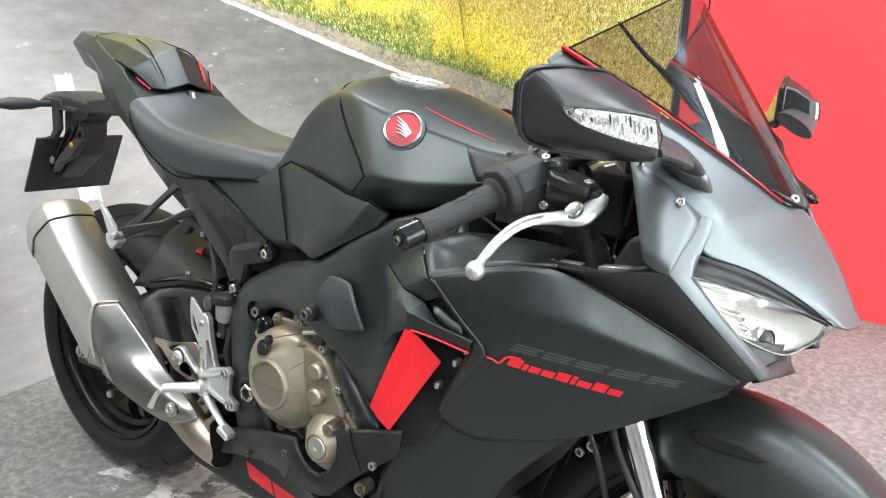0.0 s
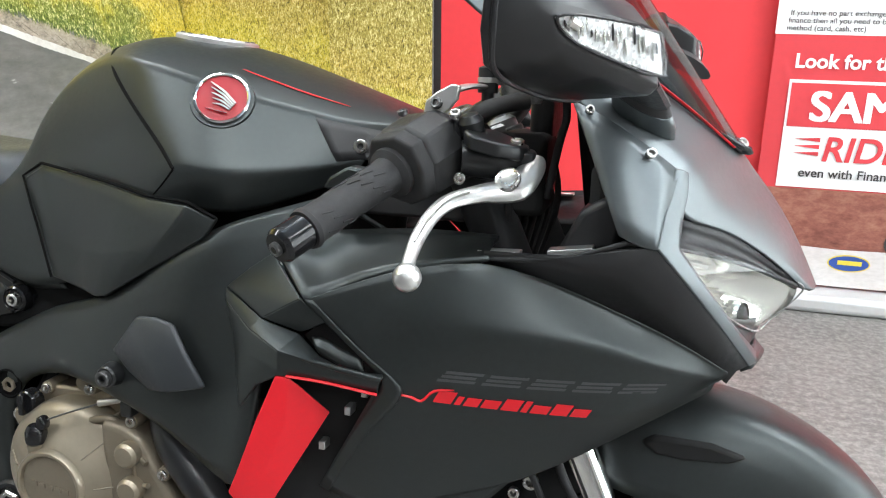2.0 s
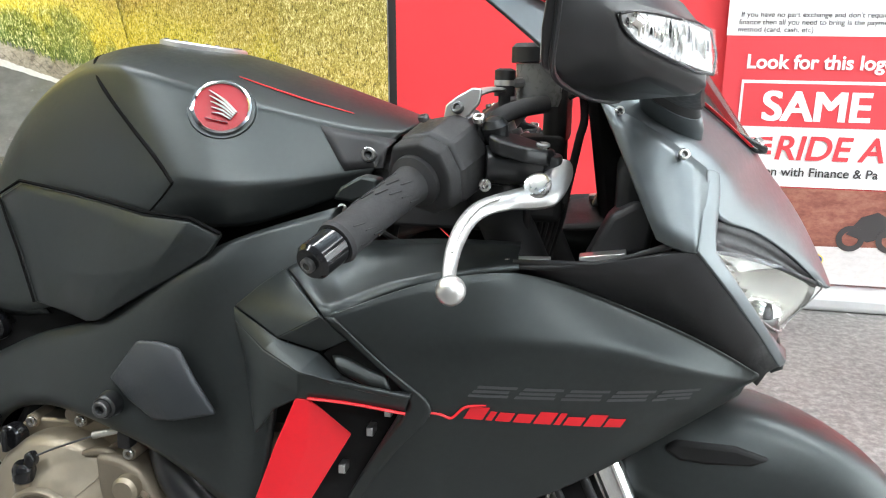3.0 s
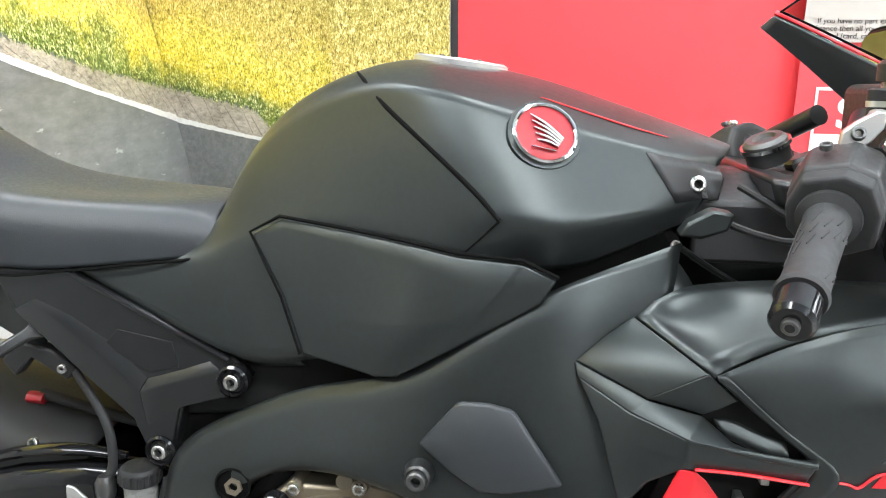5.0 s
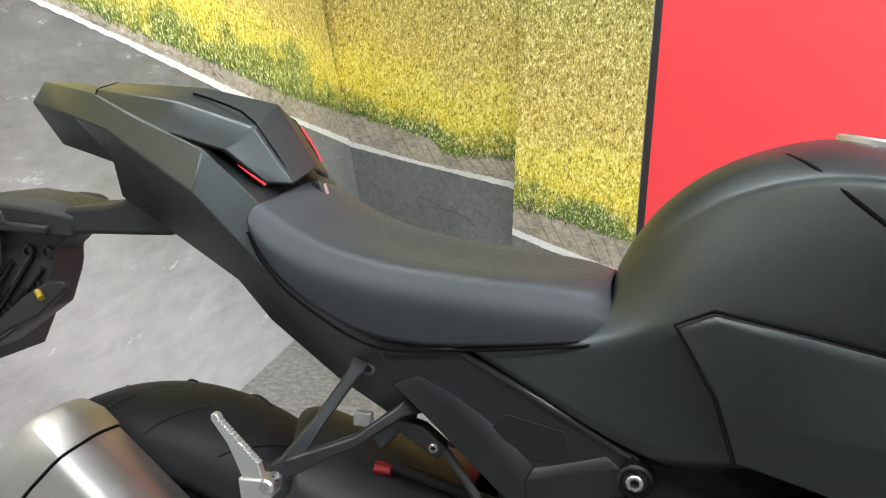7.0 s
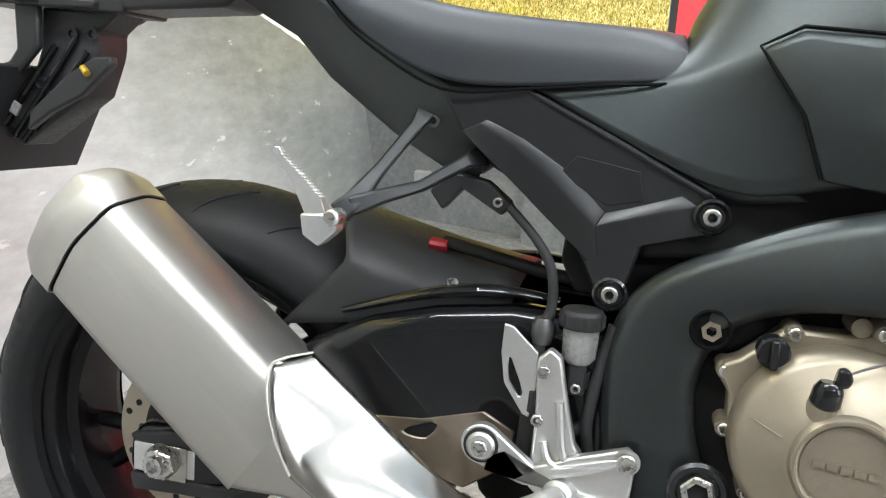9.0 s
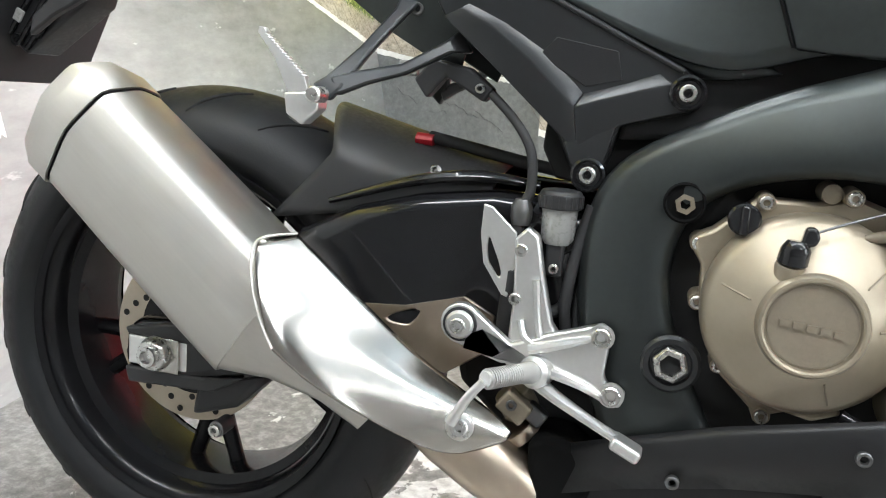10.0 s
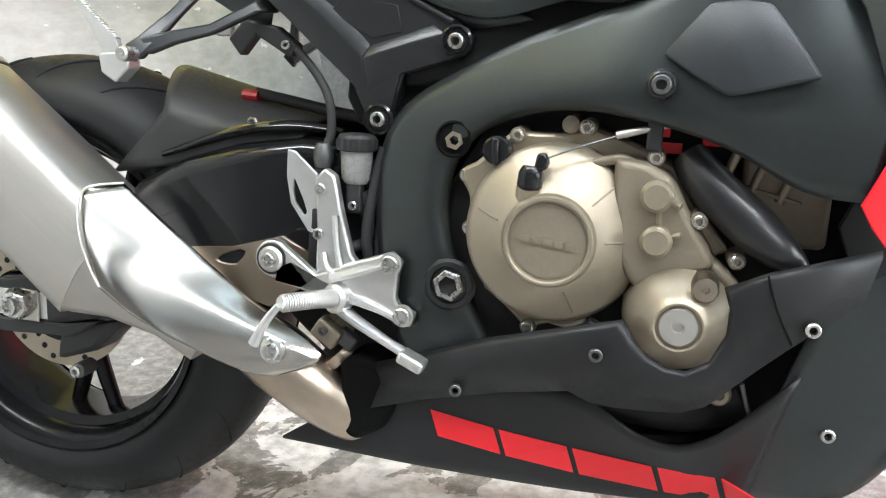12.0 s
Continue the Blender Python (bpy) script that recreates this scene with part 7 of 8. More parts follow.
part("master_cylinder", lathe_bm([(0, -0.045), (0.008, -0.045), (0.012, -0.035), (0.012, 0.010), (0.015, 0.014), (0.015, 0.035), (0.009, 0.042), (0, 0.042)], (0.416, -0.138, 0.430), (0.05, 0, 1), 20), RUBBER, bike, "black rear master cylinder")
part("wire_loom", tube_bm([(0.486, -0.128, 0.535), (0.478, -0.130, 0.500), (0.470, -0.136, 0.440), (0.474, -0.130, 0.400)], 0.006, 10), RUBBER, bike, "black wire loom")
part("wire_loom", tube_bm([(0.494, -0.122, 0.530), (0.488, -0.122, 0.490), (0.482, -0.126, 0.430), (0.486, -0.122, 0.380)], 0.006, 10), RUBBER, bike, "black wire loom")
clip_box = part("lamp_bracket", slab_bm([(0.285, 0.645), (0.305, 0.668), (0.345, 0.660), (0.372, 0.640), (0.362, 0.626), (0.320, 0.650), (0.300, 0.626)], -0.105, -0.085), PLASTIC, bike, "black cable bracket under the tail", bevel=0.003)
part("side_reflector", box_bm((0.266, -0.10, 0.648), (0.286, -0.088, 0.664), None), RESIN, clip_box, bevel=0.002)
bolt(clip_box, (0.358, -0.106, 0.640), 0.005)

# number plate carrier
carrier = part("plate_carrier", slab_bm([(-0.02, 0.885), (-0.038, 0.882), (-0.052, 0.861), (-0.074, 0.854), (-0.134, 0.847), (-0.150, 0.812), (-0.092, 0.817), (0.014, 0.824), (0.03, 0.84)], -0.045, 0.045), PLASTIC, bike, "black number plate carrier", bevel=0.006, segs=3)
part("carrier_hood", loft_bm([[(x, y, top - drop) for y, drop in ((-w, low), (-w, 0.012), (-w * 0.7, 0.0), (w * 0.7, 0.0), (w, 0.012), (w, low))] for x, top, w, low in ((-0.325, 0.836, 0.050, 0.022), (-0.278, 0.850, 0.054, 0.034), (-0.229, 0.857, 0.055, 0.042), (-0.173, 0.854, 0.052, 0.042), (-0.120, 0.847, 0.047, 0.036))]), PLASTIC, carrier, "black hood over the plate carrier", bevel=0.003)
part("hood_step", slab_bm([(-0.272, 0.838), (-0.215, 0.838), (-0.205, 0.822), (-0.262, 0.818)], -0.062, -0.050), PLASTIC, carrier, bevel=0.003)
part("hood_step", slab_bm([(-0.228, 0.826), (-0.150, 0.824), (-0.150, 0.814), (-0.228, 0.814)], -0.060, -0.040), PLASTIC, carrier, bevel=0.003)
part("web", slab_bm([(-0.248, 0.815), (-0.137, 0.815), (-0.166, 0.789), (-0.166, 0.769), (-0.169, 0.755), (-0.185, 0.710), (-0.278, 0.642), (-0.303, 0.662), (-0.259, 0.737), (-0.249, 0.765)], -0.030, 0.030), PLASTIC, carrier, "black ribbed carrier web", bevel=0.004)
part("strut", slab_bm([(-0.271, 0.818), (-0.237, 0.818), (-0.236, 0.766), (-0.263, 0.737), (-0.318, 0.704), (-0.318, 0.735), (-0.280, 0.747), (-0.268, 0.763)], -0.050, -0.038), PLASTIC, carrier, "black carrier strut", bevel=0.004)
for a, b in (((-0.195, 0.780), (-0.285, 0.655)), ((-0.205, 0.735), (-0.272, 0.650)), ((-0.180, 0.765), (-0.255, 0.665)), ((-0.225, 0.770), (-0.300, 0.668))):
    part("web_rib", tube_bm([(a[0], -0.032, a[1]), ((a[0] + b[0]) / 2, -0.036, (a[1] + b[1]) / 2 - 0.003), (b[0], -0.034, b[1])], 0.0042, 8), GLOSS, carrier)
for p in ((-0.200, 0.785), (-0.172, 0.786), (-0.192, 0.742), (-0.246, 0.722), (-0.236, 0.705), (-0.290, 0.660)):
    lathe("web_boss", [(0.0045, 0), (0.0085, 0), (0.0080, 0.005), (0.0050, 0.005), (0.0045, 0.002), (0, 0.002)], (p[0], -0.030, p[1]), OUT, FRAME, carrier, n=16)
part("pale_clip", box_bm((-0.006, -0.002, -0.008), (0.006, 0.002, 0.008), None, Matrix.Translation((-0.268, -0.052, 0.690)) @ pose(0, 0, 0, 0, 28, 0)), RESIN, carrier, bevel=0.001)
part("number_plate", box_bm((-0.004, -0.112, -0.076), (0.004, 0.112, 0.076), None, Matrix.Translation((-0.300, 0.024, 0.674)) @ pose(0, 0, 0, 0, 25, 0)), PLASTIC, carrier, "plain black back of the number plate", bevel=0.002)
part("plate_brace", slab_bm([(-0.146, 0.758), (-0.122, 0.760), (-0.121, 0.750), (-0.162, 0.712), (-0.205, 0.690), (-0.240, 0.665), (-0.235, 0.69), (-0.180, 0.737)], -0.066, -0.052), PLASTIC, carrier, bevel=0.003)
part("plate_stud", tube_bm([(-0.159, -0.067, 0.745), (-0.149, -0.072, 0.738)], 0.0042, 12, None, 1), BRASS, carrier)
for s in (1, -1):
    ind = part("indicator", loft_bm([[tuple(Vector((-0.250 - 0.010 * w, y * s, 0.824)) + Vector((0.016 * w * math.cos(t), 0, 0.013 * w * math.sin(t)))) for t in (2 * math.pi * k / 14 for k in range(14))] for y, w in ((-0.048, 0.6), (-0.085, 0.55), (-0.105, 1.0), (-0.150, 1.15), (-0.180, 0.7), (-0.190, 0.2))]), PLASTIC, bike, "slim black rear indicator")
    part("lens", loft_bm([[tuple(Vector((-0.270, y * s, 0.824)) + Vector((0.008 * w * math.cos(t), 0, 0.010 * w * math.sin(t)))) for t in (2 * math.pi * k / 12 for k in range(12))] for y, w in ((-0.108, 0.8), (-0.145, 1.0), (-0.175, 0.6))]), BADGE, ind)

# ---- engine, right-hand covers ----
eng = new("clutch_cover")
eng.parent = bike
tagged(eng, "bronze-painted clutch cover with raised round face")
part("flange", slab_bm([(0.592, 0.498), (0.5825, 0.512), (0.5835, 0.524), (0.598, 0.531), (0.632, 0.563), (0.680, 0.564), (0.712, 0.572), (0.748, 0.560), (0.790, 0.541), (0.802, 0.520), (0.820, 0.494), (0.846, 0.463), (0.800, 0.440), (0.757, 0.425), (0.733, 0.392), (0.658, 0.364), (0.619, 0.400), (0.594, 0.465)], -0.170, -0.140), BRONZE, eng, bevel=0.004)
CC = (0.6825, -0.172, 0.468)
lathe("dome", [(0.0880, -0.012), (0.0880, 0.010), (0.0872, 0.0170), (0.0850, 0.0225), (0.0815, 0.0265), (0.0780, 0.0290), (0.0760, 0.0302), (0.0560, 0.0455), (0.0470, 0.0520), (0.0444, 0.0535), (0.0430, 0.0585), (0.0415, 0.0603), (0.0393, 0.0606), (0.0375, 0.0596), (0.0365, 0.0555), (0.0, 0.0555)], CC, OUT, BRONZE, eng, "bronze domed cover", n=80, sharp=34)
part("side_lobe", slab_bm([(0.735, 0.548), (0.766, 0.545), (0.790, 0.532), (0.806, 0.502), (0.829, 0.466), (0.834, 0.452), (0.800, 0.440), (0.762, 0.425), (0.740, 0.46)], -0.209, -0.160), BRONZED, eng, bevel=0.009, segs=4)
for p in ((0.7755, -0.204, 0.5155), (0.7785, -0.206, 0.4745)):
    lathe("boss", [(0.0, 0), (0.0150, 0), (0.0145, 0.014), (0.011, 0.018), (0, 0.018)], p, OUT, BRONZE, eng, n=28)
    part("web", tube_bm([p, (p[0] + 0.022, p[1] - 0.008, p[2] + (0.008 if p[2] < 0.5 else -0.008))], 0.003, 8, None, 1), BRONZE, eng)
part("web", tube_bm([(0.779, -0.207, 0.505), (0.780, -0.207, 0.487)], 0.0035, 8, None, 1), BRONZE, eng)
for a0 in (2.85, 5.05, 0.02, 0.75):
    part("seam", tube_bm([(CC[0] + r * math.cos(a0), CC[1] - h - 0.0005, CC[2] + r * math.sin(a0)) for r, h in ((0.0515, 0.0488), (0.063, 0.0402), (0.0755, 0.0305))], 0.0009, 6, None, 2), BRONZED, eng)
lathe("face", [(0.0, 0), (0.0350, 0), (0.0350, 0.0008), (0, 0.0008)], (CC[0], CC[1] - 0.0555, CC[2]), OUT, BRONZED, eng, n=48)
for k in range(5):
    part("embossed_block", box_bm((-0.0042, -0.0012, -0.003), (0.0042, 0.0004, 0.003), None, Matrix.Translation((CC[0] - 0.021 + 0.0105 * k, CC[1] - 0.0567, CC[2] + 0.001 - 0.0012 * k))), BRONZED, eng)
for p in ((0.588, -0.166, 0.5165), (0.6390, -0.174, 0.5600), (0.7065, -0.184, 0.5715), (0.7720, -0.200, 0.5485), (0.8145, -0.206, 0.4945), (0.8510, -0.200, 0.4600), (0.5930, -0.165, 0.4625), (0.6190, -0.166, 0.4060), (0.6605, -0.176, 0.3680)):
    lathe("bolt_boss", [(0.0, -0.03), (0.0088, -0.03), (0.0080, -0.001), (0.0074, 0.0), (0.0, 0.0)], p, OUT, BRONZE, eng, n=18)
    bolt(eng, p, 0.0060)
# ribs and small lugs on the cover's rim
part("rim_lug", lathe_bm([(0.0, -0.03), (0.0095, -0.03), (0.0085, 0.004), (0.0, 0.006)], (0.690, -0.172, 0.573), OUT, 18), BRONZED, eng)
part("cover_rib", tube_bm([(0.716, -0.196, 0.540), (0.742, -0.196, 0.545), (0.760, -0.196, 0.534), (0.768, -0.200, 0.528)], [0.004, 0.006, 0.006, 0.004], 10), BRONZED, eng)
part("cover_rib", slab_bm([(0.664, 0.381), (0.700, 0.374), (0.724, 0.384), (0.716, 0.396), (0.690, 0.390), (0.668, 0.394)], -0.188, -0.160), BRONZE, eng, bevel=0.004, segs=3)
part("cover_rib", slab_bm([(0.822, 0.470), (0.846, 0.448), (0.858, 0.436), (0.850, 0.430), (0.832, 0.444), (0.812, 0.462)], -0.203, -0.175), BRONZED, eng, bevel=0.005, segs=3)
part("sensor_plug", tube_bm([(0.722, -0.190, 0.384), (0.740, -0.196, 0.378)], [0.007, 0.006], 12, None, 1), GLOSS, bike, "black sensor plug below the clutch cover")
cap = lathe("filler_cap", [(0, -0.01), (0.014, -0.01), (0.014, 0.004), (0.012, 0.006), (0, 0.006)], (0.622, -0.186, 0.545), OUT, GLOSS, bike, "black oil filler cap", n=24)
part("cap_wing", box_bm((-0.0035, -0.010, -0.013), (0.0035, 0.0, 0.013), None, Matrix.Translation((0.622, -0.190, 0.545))), GLOSS, cap, bevel=0.002)
part("cable_boss", lathe_bm([(0.0, -0.022), (0.0165, -0.022), (0.0130, -0.006), (0.0120, 0.008), (0.0, 0.008)], (0.660, -0.2160, 0.510), (0.1, -0.35, 1), 24), BRONZE, eng)
lever_c = part("clutch_lever", tube_bm([(0.661, -0.219, 0.518), (0.662, -0.221, 0.529), (0.6625, -0.221, 0.536)], [0.0125, 0.0120, 0.0080], 14, None, 3), GLOSS, bike, "black clutch lever with cable")
part("cable_eye", slab_bm([(0.664, 0.531), (0.667, 0.548), (0.675, 0.549), (0.679, 0.540), (0.676, 0.533)], -0.227, -0.215), GLOSS, lever_c, bevel=0.003, segs=3)
part("clutch_cable", tube_bm([(0.674, -0.220, 0.543), (0.70, -0.214, 0.554), (0.74, -0.204, 0.568)], 0.0011, 6), DARKBOLT, lever_c)
part("cable_ferrule", tube_bm([(0.735, -0.205, 0.567), (0.762, -0.203, 0.574), (0.795, -0.200, 0.582)], [0.0042, 0.0034, 0.0020], 10), STEEL, lever_c)
part("cable_stay", box_bm((0.762, -0.206, 0.555), (0.776, -0.190, 0.592)), PLASTIC, lever_c, bevel=0.002)
# oil filter cover, low and forward
oil = lathe("oil_cover", [(0.0535, -0.05), (0.0525, -0.014), (0.0500, 0.0), (0.0450, 0.012), (0.0375, 0.020), (0.0290, 0.0285), (0.0240, 0.0345), (0.0222, 0.0355), (0.0204, 0.0350), (0.0196, 0.0315), (0.0, 0.0315)], (0.805, -0.2035, 0.4030), OUT, BRONZE, bike, "bronze oil cover with bare alloy plug", n=56, sharp=30)
lathe("plug", [(0.0, 0), (0.0180, 0), (0.0180, 0.002), (0.0166, 0.004), (0.0055, 0.004), (0.005, 0.001), (0.0, 0.001)], (0.805, -0.2350, 0.4030), OUT, STEEL, oil, n=40)
lathe("small_plug", [(0.0, -0.026), (0.0130, -0.026), (0.0115, 0.0), (0.0105, 0.0015), (0.0035, 0.0015), (0.003, -0.001), (0, -0.001)], (0.8247, -0.2350, 0.4390), OUT, DISC, oil, "grey steel plug", n=28)
part("frame_hanger", tube_bm([(0.800, -0.180, 0.552), (0.822, -0.192, 0.526), (0.860, -0.205, 0.494), (0.886, -0.212, 0.474), (0.906, -0.214, 0.462)], [0.016, 0.021, 0.022, 0.017, 0.006], 20), MIRRORBLACK, bike, "black engine hanger")
part("cylinder_head", box_bm((0.85, -0.165, 0.47), (0.93, -0.12, 0.57)), BRONZED, bike, "brown cylinder block behind the fairing", bevel=0.006)
for k in range(3):
    part("head_stud", tube_bm([(0.846 + 0.026 * k, -0.168, 0.562 - 0.006 * k), (0.832 + 0.026 * k, -0.168, 0.524 - 0.006 * k)], 0.0045, 10, None, 1), BRONZE, bike, "bronze stud on the cylinder block")
for k in range(2):
    part("head_rib", box_bm((-0.032, -0.006, -0.002), (0.032, 0.006, 0.002), None, Matrix.Translation((0.872, -0.166, 0.552 - 0.032 * k)) @ pose(0, 0, 0, 0, 14, 0)), BRONZED, bike, "cast rib on the cylinder block", bevel=0.001)
for z, x in ((0.566, 0.764), (0.551, 0.776), (0.560, 0.812)):
    part("red_tag", box_bm((x, -0.168, z), (x + 0.018, -0.166, z + 0.010), None), RED, bike, "small red tag behind the engine cover")
# frame cover fittings
COVERSKIN = skin_of(*COVERS)
lathe("pivot_ring", [(0.0, 0), (0.0275, 0), (0.0275, 0.003), (0.0245, 0.006), (0.020, 0.006), (0.0185, 0.002), (0, 0.002)], (0.577, -0.172, 0.403), OUT, FRAME, bike, "black swingarm pivot ring", n=36)
nut = lathe("pivot_nut", [(0.0170, 0), (0.0170, 0.007), (0.0150, 0.009), (0.0105, 0.009), (0.0100, -0.004), (0.0170, 0)], (0.577, -0.173, 0.403), OUT, BOLT, bike, "bare steel swingarm pivot nut", n=6, sharp=20)
lathe("hollow", [(0, 0), (0.0105, 0), (0.0105, 0.0012), (0, 0.0012)], (0.577, -0.176, 0.403), OUT, VOID, nut, n=20)
# the well is a black dish on the surface, its shade in the colour
well = lathe("well_shade_dish", [(0.0, 0), (0.017, 0), (0.019, 0.004), (0.017, 0.005), (0.0155, 0.002), (0, 0.002)], drape(COVERSKIN, (0.571, -0.153, 0.551), (0, 1, 0), -0.002)[0], OUT, JOINT, bike, "black dish on the frame cover standing for a shaded well", n=28)
lathe("gilt_nut", [(0.0095, 0), (0.0095, 0.003), (0.0052, 0.003), (0.0048, 0.0)], drape(COVERSKIN, (0.572, -0.156, 0.550), (0, 1, 0), 0.0005)[0], OUT, BRONZED, well, n=6, sharp=20)
pb = lathe("pad_bolt_boss", [(0.0, -0.01), (0.0135, -0.01), (0.012, 0.003), (0.010, 0.005), (0, 0.005)], (0.771, -0.234, 0.614), OUT, FRAME, bike, "black boss with socket bolt", n=28)
bolt(pb, (0.771, -0.240, 0.614), 0.0085, mat=DARKBOLT)
for p in ((0.735, -0.2345, 0.3670), (0.592, -0.186, 0.2940)):
    bolt(bike, (p[0], p[1], p[2]), 0.0066, mat=DARKBOLT)
for p in ((0.916, -0.2330, 0.4130), (0.950, -0.183, 0.3000)):
    bolt(bike, p, 0.0066)
part("oil_pipe", tube_bm([(0.70, -0.14, 0.30), (0.76, -0.155, 0.295), (0.82, -0.150, 0.290), (0.87, -0.13, 0.30)], 0.02, 14), VOID, bike, "dark pipe inside the belly opening")
# dark opening between the belly panels, and large red blocks in place of brand lettering
BELLYSKIN = skin_of(*[b for b in BELLIES if b.name.startswith("belly_pan")])
part("belly_fin", tube_bm([(0.868, -0.200, 0.345), (0.874, -0.198, 0.325), (0.880, -0.196, 0.310)], 0.0022, 8), DARKBOLT, bike, "thin fin inside the belly opening")
lathe("belly_bolt", [(0, -0.02), (0.0125, -0.02), (0.0125, 0.004), (0.010, 0.007), (0.006, 0.007), (0.005, 0.003), (0, 0.003)], (0.850, -0.175, 0.325), OUT, BRONZE, bike, "bronze bolt inside the belly opening", n=24)
for corners in (((0.5575, 0.2560), (0.6300, 0.2490), (0.6395, 0.2195), (0.5675, 0.2265)),
    ((0.6360, 0.2485), (0.7090, 0.2440), (0.7180, 0.2140), (0.6450, 0.2190)),
    ((0.7150, 0.2435), (0.7950, 0.2400), (0.8040, 0.2100), (0.7240, 0.2135)),
    ((0.8010, 0.2400), (0.8560, 0.2380), (0.8650, 0.2090), (0.8100, 0.2100)),
    ((0.8620, 0.2380), (0.9200, 0.2365), (0.9290, 0.2085), (0.8710, 0.2090))):
    q = [drape(BELLYSKIN, (x, -0.24, z), (0, 1, 0), 0.0008)[0] for x, z in corners]
    part("brand_block", loft_bm([q, [p + Vector((0, 0.004, 0)) for p in q]]), RED, bike, "plain red block on the belly pan")

# ---- front end: forks, mudguard, bars and controls ----
FD = Vector((0.413, 0, -0.911))
for s in (1, -1):
    top = Vector((1.114, -0.105 * s, 0.873))
    fork = new("fork_leg")
    fork.parent = bike
    part("outer_tube", tube_bm([top, top + FD * 0.300], 0.027, 24, None, 1), PLASTIC, fork, "black fork outer tube", bevel=0.002)
    part("stanchion", tube_bm([top + FD * 0.28, top + FD * 0.514], 0.0175, 24, None, 1), CHROME, fork, "bright polished fork stanchion")
    part("lower_clamp", lathe_bm([(0.0, 0), (0.033, 0), (0.033, 0.035), (0.0, 0.035)], top + FD * 0.254, FD, 24), FRAME, fork, bevel=0.002)
    part("axle_lug", tube_bm([top + FD * 0.454, top + FD * 0.574, top + FD * 0.654], [0.025, 0.028, 0.024], 20), PLASTIC, fork, "black axle lug", bevel=0.002)
    lathe("fork_cap", [(0.0, 0), (0.022, 0), (0.022, 0.010), (0.016, 0.016), (0.0, 0.016)], top, -FD, DARKBOLT, fork, n=24)
    cal = part("front_caliper", slab_bm([(1.30, 0.36), (1.345, 0.42), (1.375, 0.41), (1.36, 0.31), (1.33, 0.29)], -0.115, -0.062, s), FRAME, bike, "black radial front brake caliper", bevel=0.008, segs=3)
    part("front_brake_hose", tube_bm([flip(p, s) for p in ((1.20, -0.09, 0.72), (1.225, -0.115, 0.62), (1.24, -0.125, 0.54), (1.285, -0.12, 0.46), (1.32, -0.10, 0.41))], 0.005, 10), RUBBER, bike, "black front brake hose")
    bolt(bike, flip((1.2107, -0.122, 0.5150), s), 0.0085)
    bolt(bike, flip((1.1930, -0.122, 0.4990), s), 0.0065)
    part("steel_line", tube_bm([flip(p, s) for p in ((1.17, -0.13, 0.62), (1.20, -0.14, 0.56), (1.225, -0.13, 0.50), (1.24, -0.12, 0.44))], 0.004, 10), FRAME, bike, "dark steel pipe behind the fork")
part("triple_clamp", slab_bm([(1.062, 0.872), (1.145, 0.860), (1.150, 0.838), (1.070, 0.846)], -0.14, 0.14), FRAME, bike, "black top yoke", bevel=0.006)
lathe("yoke_nut", [(0, 0), (0.018, 0), (0.018, 0.012), (0.014, 0.016), (0, 0.016)], (1.128, 0, 0.868), (-0.4, 0, 0.9), DARKBOLT, bike, "bare alloy yoke nut", n=6)
ign = lathe("ignition_switch", [(0, -0.01), (0.022, -0.01), (0.022, 0.012), (0.018, 0.016), (0.012, 0.016), (0.010, 0.012), (0, 0.012)], (1.087, -0.009, 0.886), (-0.35, -0.2, 0.9), DARKBOLT, bike, "dark ignition switch with bright ring", n=28)
lathe("bright_ring", [(0.0225, 0.006), (0.025, 0.006), (0.025, 0.010), (0.0225, 0.010)], (1.087, -0.009, 0.886), (-0.35, -0.2, 0.9), CHROME, ign, n=28)

quilt("front_mudguard", sym([
    [(1.625, 0, 0.450), (1.620, -0.040, 0.445), (1.605, -0.066, 0.420), (1.585, -0.072, 0.380)],
    [(1.570, 0, 0.532), (1.565, -0.045, 0.525), (1.550, -0.070, 0.495), (1.525, -0.080, 0.440)],
    [(1.490, 0, 0.582), (1.486, -0.048, 0.574), (1.475, -0.074, 0.546), (1.450, -0.088, 0.480)],
    [(1.410, 0, 0.606), (1.408, -0.048, 0.598), (1.400, -0.076, 0.568), (1.380, -0.092, 0.490)],
    [(1.330, 0, 0.608), (1.330, -0.048, 0.598), (1.326, -0.076, 0.570), (1.315, -0.092, 0.500)],
    [(1.260, 0, 0.588), (1.264, -0.046, 0.578), (1.270, -0.072, 0.552), (1.280, -0.086, 0.510)],
]), PAINT, bike, "matt graphite front mudguard", out=(0, 0, 1), ccol=(2, 4), crease=0.3)
for s in (1, -1):
    # no opening is cut: a near-black plate paints the slot's shade
    part("slot_shade_plate", slab_bm([(1.322, 0.560), (1.334, 0.569), (1.394, 0.568), (1.430, 0.558), (1.412, 0.549), (1.367, 0.546), (1.338, 0.548)], -0.0825, -0.070, s), VOID, bike, "dark plate standing for the mudguard slot's shade", bevel=0.004)

# clip-on bars
def inset(p, s):
    """A point on side s; the clutch side's lever sits further back than the brake's."""
    return flip((p[0] - (0.04 if s < 0 else 0.0), p[1], p[2]), s)


